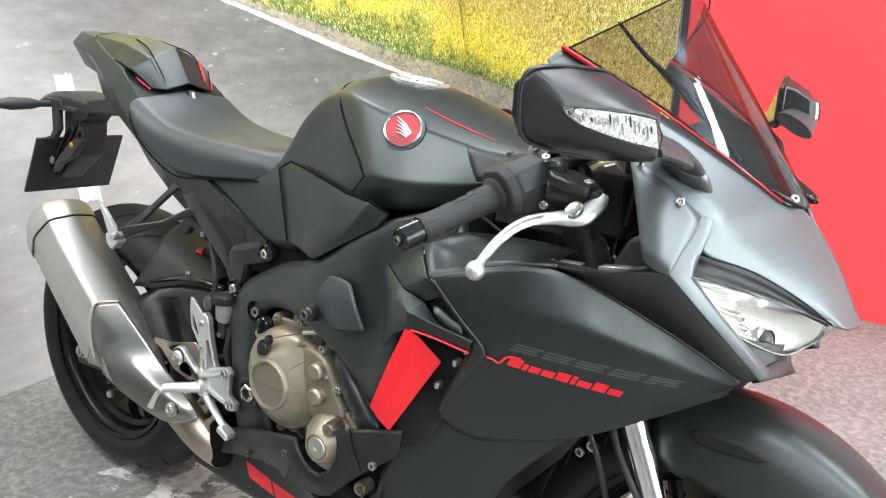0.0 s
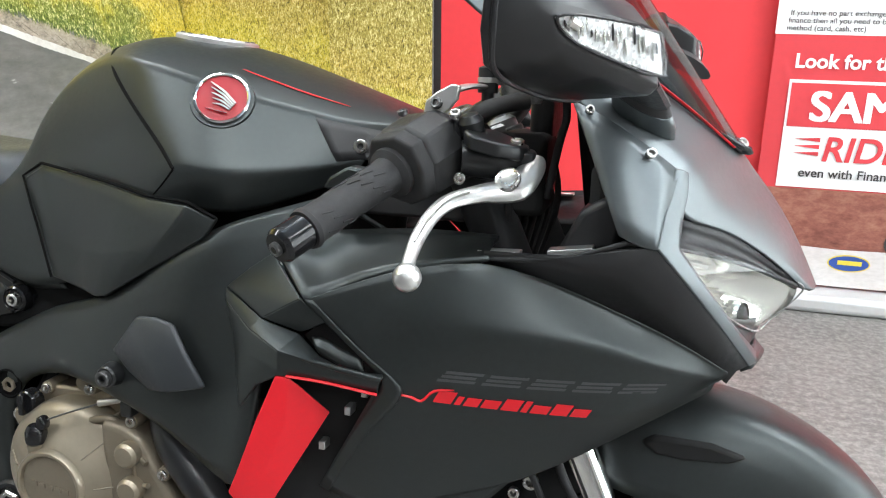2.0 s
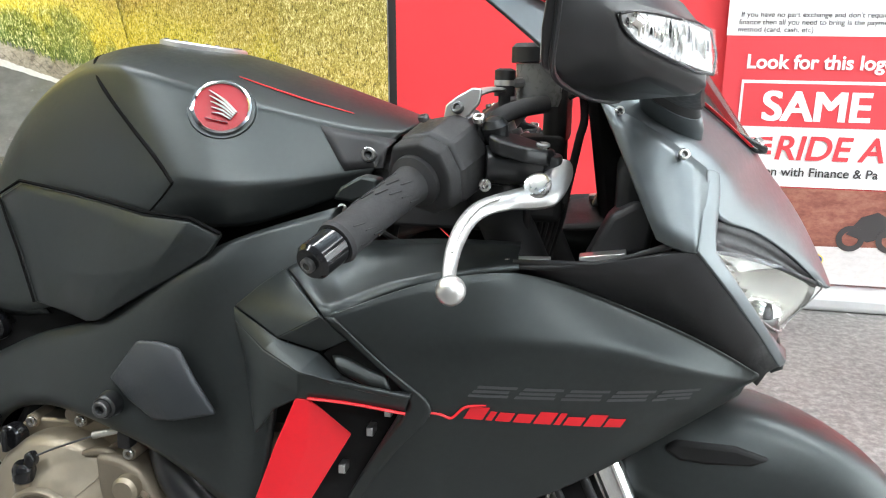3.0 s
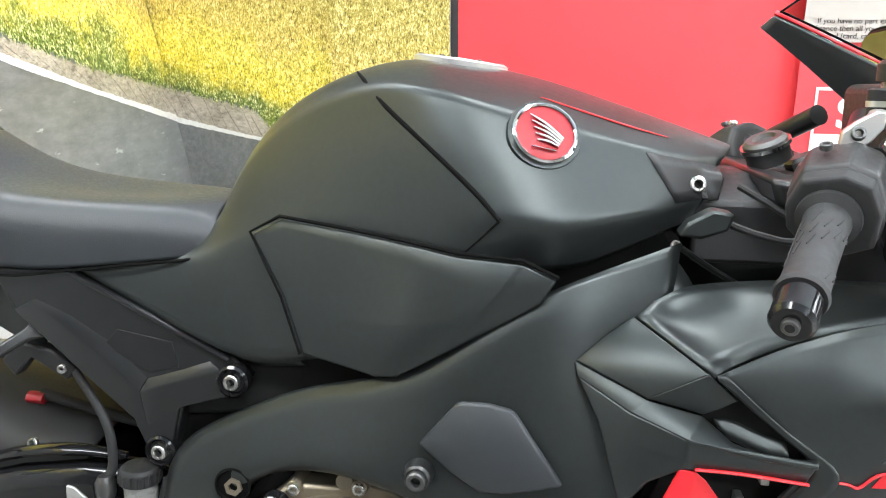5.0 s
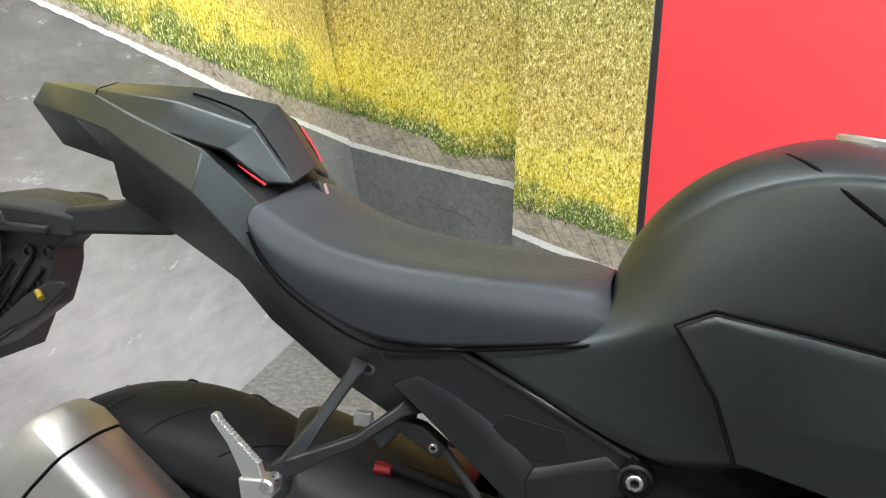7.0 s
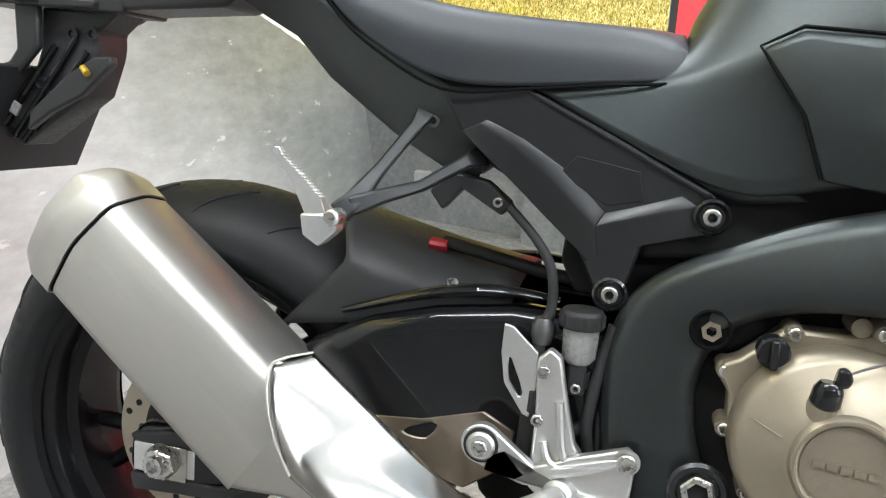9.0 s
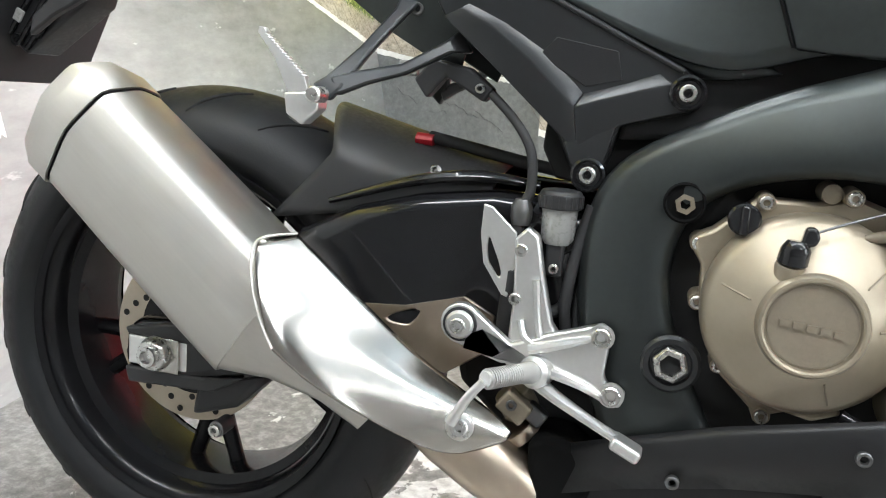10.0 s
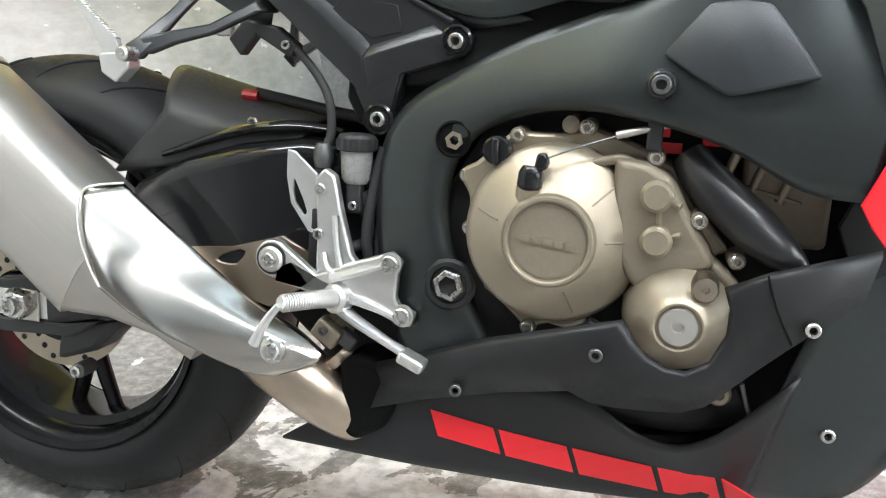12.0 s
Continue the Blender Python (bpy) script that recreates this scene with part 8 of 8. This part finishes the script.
for s in (1, -1):
    BE, BI = Vector((1.0305, -0.3570 * s, 0.8010)), Vector((1.0845, -0.2320 * s, 0.8535))
    ax = (BI - BE).normalized()
    bar = new("handlebar")
    bar.parent = bike
    part("tube", tube_bm([BE + ax * 0.02, BI + ax * 0.19], 0.0115, 18, None, 1), FRAME, bar, "black clip-on tube")
    lathe("bar_end", [(0.0, -0.004), (0.0045, -0.004), (0.005, 0.0), (0.0125, 0.0), (0.0153, 0.004), (0.0153, 0.029), (0.0140, 0.031), (0.0, 0.031)], BE, ax, GLOSS, bar, "gloss black bar end weight", n=28, sharp=30)
    bolt(bar, BE - ax * 0.0005, 0.006, tuple(-ax), DARKBOLT)
    prof = [(0.0, 0.030), (0.0172, 0.030), (0.0185, 0.034), (0.0168, 0.040), (0.0160, 0.080), (0.0166, 0.126), (0.0175, 0.135), (0.0235, 0.139), (0.0240, 0.143), (0.0225, 0.147), (0.0, 0.147)]
    grip = lathe("grip", prof, BE, ax, RUBBER, bar, "ribbed black rubber grip", n=32, sharp=30)
    u, v, w = frame_of(ax)
    for k in range(9):
        for q in range(6):
            t = 2 * math.pi * q / 6 + k * 0.5
            c = BE + ax * (0.048 + 0.0085 * k)
            pts = [c + ax * (0.006 * i - 0.006) + (u * math.cos(t + 0.10 * i) + v * math.sin(t + 0.10 * i)) * 0.0166 for i in range(3)]
            if q < 4:
                part("grip_rib", tube_bm(pts, 0.0006, 6, None, 2), RUBBER, grip)
    # switch housing: a dark collar and a faceted block round the tube
    up = (Vector((0, 0, 1)) - ax * ax.z).normalized()
    fore = ax.cross(up) * (1 if ax.cross(up).x > 0 else -1)

    def block_loop(f, k):
        """Section of the block at f along the bar, scaled by k: flat front, sloping top."""
        c = BI + ax * f
        return [tuple(c + fore * a * k + up * b * k) for a, b in ((-0.034, 0.006), (-0.022, 0.031), (0.010, 0.037), (0.030, 0.028), (0.038, 0.004), (0.034, -0.026), (0.012, -0.036), (-0.018, -0.030), (-0.033, -0.014))]

    part("collar", loft_bm([block_loop(f, k) for f, k in ((-0.002, 0.86), (0.0, 0.93), (0.012, 0.96), (0.016, 0.9))]), RUBBER, bar, "black collar beside the grip", bevel=0.002, sharp=60)
    housing = part("switch_housing", loft_bm([block_loop(f, k) for f, k in ((0.012, 0.90), (0.017, 1.0), (0.050, 1.03), (0.066, 0.90), (0.070, 0.7))]), PLASTIC, bar, "faceted black switch housing", sharp=20, bevel=0.0022)
    bolt(housing, tuple(BI + ax * 0.04 + Vector((0.012, -0.03 * s, -0.016))), 0.005, (0.3, -s, -0.2), DARKBOLT)
    bolt(housing, tuple(BI + ax * 0.03 + Vector((-0.012, -0.004 * s, 0.040))), 0.005, (-0.2, -0.3 * s, 1), DARKBOLT)
    part("bar_clamp", lathe_bm([(0.0, 0), (0.036, 0), (0.036, 0.03), (0.0, 0.03)], (1.128, -0.105 * s, 0.838), (-0.4, 0, 0.9), 24), FRAME, bar, bevel=0.003)
    # lever
    lever = part("brake_lever" if s == 1 else "clutch_hand_lever", tube_bm([inset(p, s) for p in ((1.204, -0.186, 0.868), (1.203, -0.196, 0.858), (1.192, -0.216, 0.843), (1.164, -0.231, 0.838), (1.144, -0.250, 0.833), (1.134, -0.272, 0.824), (1.130, -0.300, 0.810), (1.131, -0.326, 0.797), (1.134, -0.343, 0.790))], [0.009, 0.0125, 0.0150, 0.0100, 0.0085, 0.0074, 0.0066, 0.0056, 0.0052], 14, None, 6, 0.62), ALLOY, bike, "bare alloy hand lever with ball end")
    lathe("ball", [(0.0115 * math.sin(math.pi * k / 12), -0.0115 * math.cos(math.pi * k / 12)) for k in range(13)], inset((1.1365, -0.3505, 0.7865), s), (0, 0, 1), ALLOY, lever, n=24)
    part("groove", tube_bm([inset(p, s) for p in ((1.158, -0.242, 0.8420), (1.142, -0.262, 0.8355), (1.133, -0.288, 0.8225), (1.131, -0.316, 0.8080))], [0.0012, 0.0022, 0.0022, 0.0010], 8), ALLOY, lever)
    lathe("adjuster", [(0.0, 0), (0.0125, 0), (0.0125, 0.003), (0.011, 0.0045), (0.009, 0.0035), (0.0, 0.0045)], inset((1.187, -0.2215, 0.8500), s), (-0.25, -0.75 * s, 0.6), BOLT, lever, n=28)
    mc = part("master_cylinder", tube_bm([inset(p, s) for p in ((1.138, -0.200, 0.866), (1.165, -0.192, 0.866), (1.196, -0.180, 0.866))], [0.016, 0.019, 0.013], 16), FRAME, bike, "dark grey front master cylinder")
    part("pivot_plate", loft_bm([[inset((x, y, z + e), s) for x, y, z in ((1.142, -0.213, 0.889), (1.150, -0.222, 0.885), (1.175, -0.219, 0.879), (1.194, -0.204, 0.8755), (1.199, -0.190, 0.8745), (1.190, -0.176, 0.8790), (1.165, -0.174, 0.8870), (1.146, -0.186, 0.8915))] for e in (0.004, -0.010)]), FRAME, mc, "satin grey pivot plate", bevel=0.003, segs=3)
    bolt(mc, inset((1.188, -0.193, 0.8815), s), 0.0062, (0.1, -0.2 * s, 1))
    part("pivot_lug", lathe_bm([(0, -0.030), (0.011, -0.030), (0.012, -0.006), (0.009, 0.0), (0, 0)], inset((1.196, -0.190, 0.875), s), (0.1, -0.2 * s, 1), 18), FRAME, mc, bevel=0.001)
    part("hose_banjo", lathe_bm([(0, -0.010), (0.0105, -0.010), (0.012, 0.004), (0.008, 0.010), (0, 0.012)], inset((1.146, -0.198, 0.896), s), (-0.2, -0.3 * s, 1), 18), FRAME, mc, "black hose union")
    part("clamp_half", tube_bm([inset(p, s) for p in ((1.125, -0.195, 0.892), (1.140, -0.185, 0.888), (1.150, -0.175, 0.875))], 0.012, 10), FRAME, mc)
    bolt(mc, inset((1.132, -0.205, 0.905), s), 0.0055, (0, -0.6 * s, 1))
    bolt(mc, inset((1.140, -0.212, 0.848), s), 0.0055, (0.2, -s, 0))
res_bracket = part("reservoir_bracket", slab_bm([(1.098, 0.904), (1.100, 0.916), (1.110, 0.924), (1.124, 0.932), (1.132, 0.931), (1.130, 0.918), (1.122, 0.908), (1.112, 0.900)], -0.194, -0.186), ALLOY, bike, "bare alloy reservoir bracket", bevel=0.0015)
part("bracket_arm", tube_bm([(1.124, -0.189, 0.926), (1.134, -0.165, 0.930), (1.144, -0.132, 0.930)], [0.008, 0.007, 0.006], 10, None, 3, 0.4), ALLOY, res_bracket)
bolt(res_bracket, (1.111, -0.195, 0.914), 0.0055, (-0.2, -1, 0.4), DARKBOLT)
front_res = lathe("front_reservoir", [(0.0, -0.040), (0.019, -0.040), (0.022, -0.032), (0.023, 0.0), (0.0, 0.0)], (1.176, -0.112, 0.955), (0, 0, 1), RESIN, bike, "milky front brake reservoir with black cap", n=28)
lathe("cap", [(0.0, 0), (0.0275, 0), (0.0275, 0.014), (0.024, 0.018), (0, 0.018)], (1.176, -0.112, 0.956), (0, 0, 1), PLASTIC, front_res, n=28)
lathe("mount", [(0.0, -0.022), (0.0060, -0.022), (0.0060, -0.012), (0.0100, -0.012), (0.0100, -0.003), (0.0092, -0.003), (0.0092, 0.004), (0.0100, 0.004), (0.0100, 0.012), (0.006, 0.014), (0, 0.014)], (1.145, -0.132, 0.936), (0, 0, 1), PLASTIC, res_bracket, n=24)
lathe("mount_ring", [(0.0095, 0), (0.0104, 0), (0.0104, 0.005), (0.0095, 0.005)], (1.145, -0.132, 0.934), (0, 0, 1), ALLOY, res_bracket, n=24)
part("link_bolt", tube_bm([(1.150, -0.132, 0.936), (1.166, -0.125, 0.938)], 0.005, 8, None, 1), ALLOY, res_bracket)
part("front_hose", tube_bm([(1.185, -0.140, 0.918), (1.165, -0.158, 0.914), (1.145, -0.172, 0.905), (1.138, -0.176, 0.888)], 0.0085, 12), RUBBER, bike, "black hose from the front reservoir")
rnd = random.Random(21)
for k in range(7):
    x0 = 1.130 + 0.005 * k
    part("cable", tube_bm([(x0, -0.12 + 0.02 * k, 0.90 - 0.01 * k), (x0 + 0.03, -0.13 + 0.02 * k, 0.86), (x0 + 0.04, -0.12 + 0.025 * k, 0.80), (x0 + 0.02, -0.10 + 0.02 * k, 0.72)], 0.0042, 8), RUBBER, bike, "black control cable")
part("steering_head_cover", loft_bm([[(x, y, z + 0.02 * (1 - (y / 0.1) ** 2)) for y, z in ((-0.105, 0.790), (-0.095, 0.842), (-0.04, 0.850), (0.04, 0.850), (0.095, 0.842), (0.105, 0.790))] for x in (1.005, 1.04, 1.085, 1.13)]), PLASTIC, bike, "black cover over the steering head", bevel=0.004)
for s in (1, -1):
    part("stay_plate", slab_bm([(0.984, 0.822), (0.992, 0.834), (1.012, 0.846), (1.030, 0.843), (1.026, 0.828), (1.004, 0.820)], -0.165, -0.140, s), PAINT, bike, "grey stay plate below the tank's tip", bevel=0.003)
    part("throttle_cable", tube_bm([flip(p, s) for p in ((1.028, -0.150, 0.832), (1.055, -0.158, 0.824), (1.082, -0.165, 0.822), (1.105, -0.175, 0.842))], 0.0032, 8), RUBBER, bike, "black throttle cable")
    part("throttle_cable", tube_bm([flip(p, s) for p in ((1.040, -0.118, 0.862), (1.062, -0.130, 0.850), (1.085, -0.140, 0.838), (1.110, -0.160, 0.846))], 0.0032, 8), RUBBER, bike, "black throttle cable")
part("dash_back", box_bm((1.178, -0.075, 0.87), (1.202, 0.075, 0.955)), PLASTIC, bike, "black instrument housing", bevel=0.01, segs=3)
part("cowl_hose", tube_bm([(1.205, -0.10, 0.82), (1.2133, -0.105, 0.866), (1.2168, -0.105, 0.885), (1.2207, -0.105, 0.904), (1.218, -0.105, 0.930)], 0.0042, 10), RUBBER, bike, "black hose under the cowl")
part("wiring_block", box_bm((1.150, -0.11, 0.80), (1.203, -0.03, 0.885)), VOID, bike, "black wiring block behind the yoke", bevel=0.008)
for s in (1, -1):
    quilt("cockpit_panel", [
        [(1.165, -0.222, 0.780), (1.240, -0.232, 0.786), (1.300, -0.240, 0.812)],
        [(1.170, -0.190, 0.772), (1.240, -0.195, 0.774), (1.300, -0.200, 0.800)],
        [(1.170, -0.130, 0.755), (1.240, -0.130, 0.755), (1.310, -0.140, 0.780)],
    ], PLASTIC, bike, "black cockpit inner panel", side=s, out=(0, 0, 1))
    part("relay_cover", slab_bm([(1.228, 0.780), (1.250, 0.825), (1.272, 0.838), (1.290, 0.826), (1.285, 0.792)], -0.20, -0.15, s), PLASTIC, bike, "black relay cover in the cockpit", bevel=0.006, segs=3)
    part("grey_insert", slab_bm([(1.160, 0.7835), (1.200, 0.7855), (1.200, 0.7815), (1.160, 0.7795)], -0.215, -0.200, s), ALLOY, bike, "small grey cockpit insert", bevel=0.001)
    part("grey_insert", slab_bm([(1.225, 0.790), (1.265, 0.796), (1.265, 0.790), (1.225, 0.784)], -0.218, -0.200, s), ALLOY, bike, "small grey cockpit insert", bevel=0.001)

# ---- trim on tank, tail and fairing ----
TANKSKIN = skin_of(tank)
BN = Vector((0.02, -0.87, 0.49)).normalized()
for s in (1, -1):
    bn = Vector((BN.x, BN.y * s, BN.z))
    o, bn = drape(TANKSKIN, (0.866, -0.1605 * s, 0.909), -bn, 0.001)
    badge = lathe("badge", [(0.0, 0.0), (0.0265, 0.0), (0.0265, 0.003), (0.0, 0.0045)], o, bn, BADGE, bike, "round red enamel badge in a chrome ring", n=48)
    lathe("chrome_ring", [(0.0262, 0), (0.0300, 0), (0.0295, 0.0042), (0.0275, 0.0052), (0.0262, 0.0042)], o, bn, CHROME, badge, n=48)
    lathe("seat_ring", [(0.0, -0.004), (0.034, -0.004), (0.033, 0.0004), (0.0, 0.0004)], o, bn, PAINT, badge, n=40)
    e1 = (Vector((1, 0, 0)) - bn * bn.x).normalized()
    e2 = bn.cross(e1) * (1 if (bn.cross(e1)).z > 0 else -1)
    for k in range(5):
        a, b = o + bn * 0.0056 + e1 * (-0.015 + 0.002 * k) + e2 * (0.015 - 0.006 * k), o + bn * 0.0056 + e1 * (0.016 - 0.001 * k) + e2 * (-0.004 - 0.0022 * k)
        part("silver_feather", tube_bm([a, (a + b) / 2 + e2 * 0.002, b], [0.0010, 0.0024, 0.0016], 8, None, 4, 0.5), ALLOY, badge)
    part("silver_bar", tube_bm([o + bn * 0.0056 - e1 * 0.012 - e2 * 0.016, o + bn * 0.0056 + e1 * 0.010 - e2 * 0.017], 0.0013, 8, None, 1, 0.5), CHROME, badge)
    bolt(bike, drape(TANKSKIN, flip((1.004, -0.116, 0.861), s), (0, s, 0), 0.002)[0], 0.0075, (0.1, -s, 0.2))
    # tank panel joint line, and a thin dark line that paints the crease's shade
    part("tank_seam", tube_bm([drape(TANKSKIN, flip(p, s), (0, s, -0.25), -0.0003)[0] for p in ((0.672, -0.078, 0.966), (0.690, -0.102, 0.9525), (0.720, -0.132, 0.9265), (0.770, -0.168, 0.8895), (0.809, -0.195, 0.8600), (0.8325, -0.205, 0.8365))], [0.0012, 0.0021, 0.0023, 0.0023, 0.0024, 0.0022], 8, None, 6), JOINT, tank, "dark joint line")
    part("crease_shade_line", tube_bm([drape(TANKSKIN, flip(p, s), (0, s, -0.25), 0.0002)[0] for p in ((0.8325, -0.205, 0.8365), (0.818, -0.203, 0.822), (0.803, -0.201, 0.808))], [0.0012, 0.0009, 0.0007], 6, None, 5), JOINT, tank)
    # raised ribs by the tank's front screw
    # thin black patch laid on the tank round its front screw
    corner = ((0.957, 0.890), (1.026, 0.876), (0.985, 0.846), (1.022, 0.850))
    quilt("screw_patch", [[drape(TANKSKIN, (lerp(lerp(corner[0], corner[1], i / 6), lerp(corner[2], corner[3], i / 6), k / 4)[0], -0.12 * s, lerp(lerp(corner[0], corner[1], i / 6), lerp(corner[2], corner[3], i / 6), k / 4)[1]), (0, s, 0), 0.0012)[0] for i in range(7)] for k in range(5)], PLASTIC, tank, "thin black patch laid round the tank screw", lv=0, thick=0.002, out=(0, -s, 0))
FC, FN = drape(TANKSKIN, (0.772, 0.0, 0.975), (0, 0, -1), -0.001)
filler = lathe("filler_cap", [(0.0, -0.004), (0.050, -0.004), (0.050, 0.001), (0.047, 0.003), (0.039, 0.003), (0.038, 0.001), (0.014, 0.001), (0.012, 0.003), (0.0, 0.003)], FC, FN, ALLOY, bike, "grey alloy fuel filler cap", n=48, sharp=30)
fu, fv, fw = frame_of(FN)
for k in range(7):
    t = 2 * math.pi * k / 7
    bolt(filler, FC + (fu * math.cos(t) + fv * math.sin(t)) * 0.043 + fw * 0.0025, 0.0030, FN, DARKBOLT)
for s in (1, -1):
    part("tank_stripe", tube_bm([drape(TANKSKIN, (x, y * s, 0.93), (0, 0, -1), 0.0004)[0] for x, y in ((0.86, -0.098), (0.90, -0.096), (0.94, -0.090), (0.98, -0.080))], [0.0008, 0.0018, 0.0020, 0.0008], 8, None, 5, 0.5), RED, tank, "thin red stripe")
quilt("red_tank_flash", [
    [drape(TANKSKIN, (x, y, 0.93), (0, 0, -1), 0.001)[0] for x, y in ((0.80, 0.058), (0.84, 0.072), (0.90, 0.080), (0.96, 0.074))],
    [drape(TANKSKIN, (x, y, 0.93), (0, 0, -1), 0.001)[0] for x, y in ((0.80, 0.078), (0.84, 0.092), (0.90, 0.094), (0.96, 0.080))],
], RED, tank, "red flash beside the filler cap", out=(0, 0, 1), thick=0.0008)
# tail trim
strap = part("seat_tab", box_bm((-0.006, -0.009, -0.010), (0.006, 0.009, 0.012), None, Matrix.Translation((0.182, 0.0, 0.885)) @ pose(0, 0, 0, 0, -20, 0)), PLASTIC, bike, "black seat tab with pale slot", bevel=0.003)
part("slot", box_bm((0.0055, -0.0035, -0.006), (0.0072, 0.0035, 0.007), None, Matrix.Translation((0.182, 0.0, 0.885)) @ pose(0, 0, 0, 0, -20, 0)), ALLOY, strap, bevel=0.0005)
part("red_flash", tube_bm([(0.130, 0.057, 0.954), (0.142, 0.055, 0.938), (0.158, 0.052, 0.914)], [0.0015, 0.0035, 0.0035], 8, None, 4, 0.4), RED, cover, "red flash on the cover")
for s in (1, -1):
    part("red_edge", tube_bm([flip(p, s) for p in ((0.126, -0.093, 0.9175), (0.138, -0.085, 0.9065), (0.150, -0.076, 0.8960))], [0.0005, 0.0016, 0.0018], 6, None, 5), RED, cover)
    part("under_joint", tube_bm([flip(p, s) for p in ((-0.079, -0.062, 0.967), (0.020, -0.083, 0.949), (0.112, -0.097, 0.932), (0.150, -0.075, 0.897))], 0.0015, 6, None, 1), JOINT, cover)
    part("cross_joint", tube_bm([flip(p, s) for p in ((-0.0855, -0.002, 0.9978), (-0.0820, -0.038, 0.9912), (-0.0780, -0.0505, 0.9880), (-0.0770, -0.0615, 0.9665))], 0.0014, 6, None, 1), JOINT, cover)
    part("cover_joint", tube_bm([flip(p, s) for p in ((0.034, -0.028, 0.9895), (0.085, -0.040, 0.9780), (0.124, -0.052, 0.9610), (0.168, -0.046, 0.9000))], 0.0014, 6, None, 2), JOINT, cover)
# red script bars and dotted grey bars on the side fairing, in place of names
FSKIN = skin_of(*FAIRINGS)


def skew_bar(x, z, wide, high, fall, lean=0.55):
    """Corners of a leaning bar; it drops by fall for each metre forward."""
    return [(x + a + lean * b, -0.27, z + b - a * fall) for a, b in ((0, 0), (wide, 0), (wide, high), (0, high))]


def fairing_bar(corners, s, mat, name, label, lift=0.0008):
    q = [drape(FSKIN, flip(p, s), (0, s, 0), lift)[0] for p in corners]
    part(name, loft_bm([q, [p + Vector((0, 0.003 * s, 0)) for p in q]]), mat, bike, label)


for s in (1, -1):
    line = [drape(FSKIN, flip(p, s), (0, s, 0), 0.0004)[0] for p in ((1.098, -0.27, 0.6490), (1.112, -0.27, 0.6475), (1.122, -0.27, 0.6440), (1.134, -0.27, 0.6555), (1.152, -0.27, 0.6575))]
    part("script_underline", tube_bm(line, [0.0014, 0.0022, 0.0022, 0.0024, 0.0012], 6, None, 4, 0.6), RED, bike, "thin red script line")
    x = 1.132
    for wide, high in ((0.0165, 0.0125), (0.0056, 0.0090), (0.0130, 0.0088), (0.0152, 0.0088), (0.0152, 0.0122), (0.0056, 0.0122), (0.0155, 0.0088), (0.0152, 0.0122), (0.0152, 0.0088)):
        fairing_bar(skew_bar(x, 0.6440 - (x - 1.132) * 0.085, wide, high, 0.085), s, RED, "script_block", "plain red bar of the script")
        x += wide + 0.0026
    for k in range(5):
        for r in range(3):
            fairing_bar(skew_bar(1.136 + 0.040 * k + 0.004 * r, 0.6660 + 0.0042 * r - 0.0016 * k, 0.034 - 0.003 * (r % 2), 0.0026, 0.03), s, DECAL, "grey_bar", "faint grey bar above the script", 0.0005)
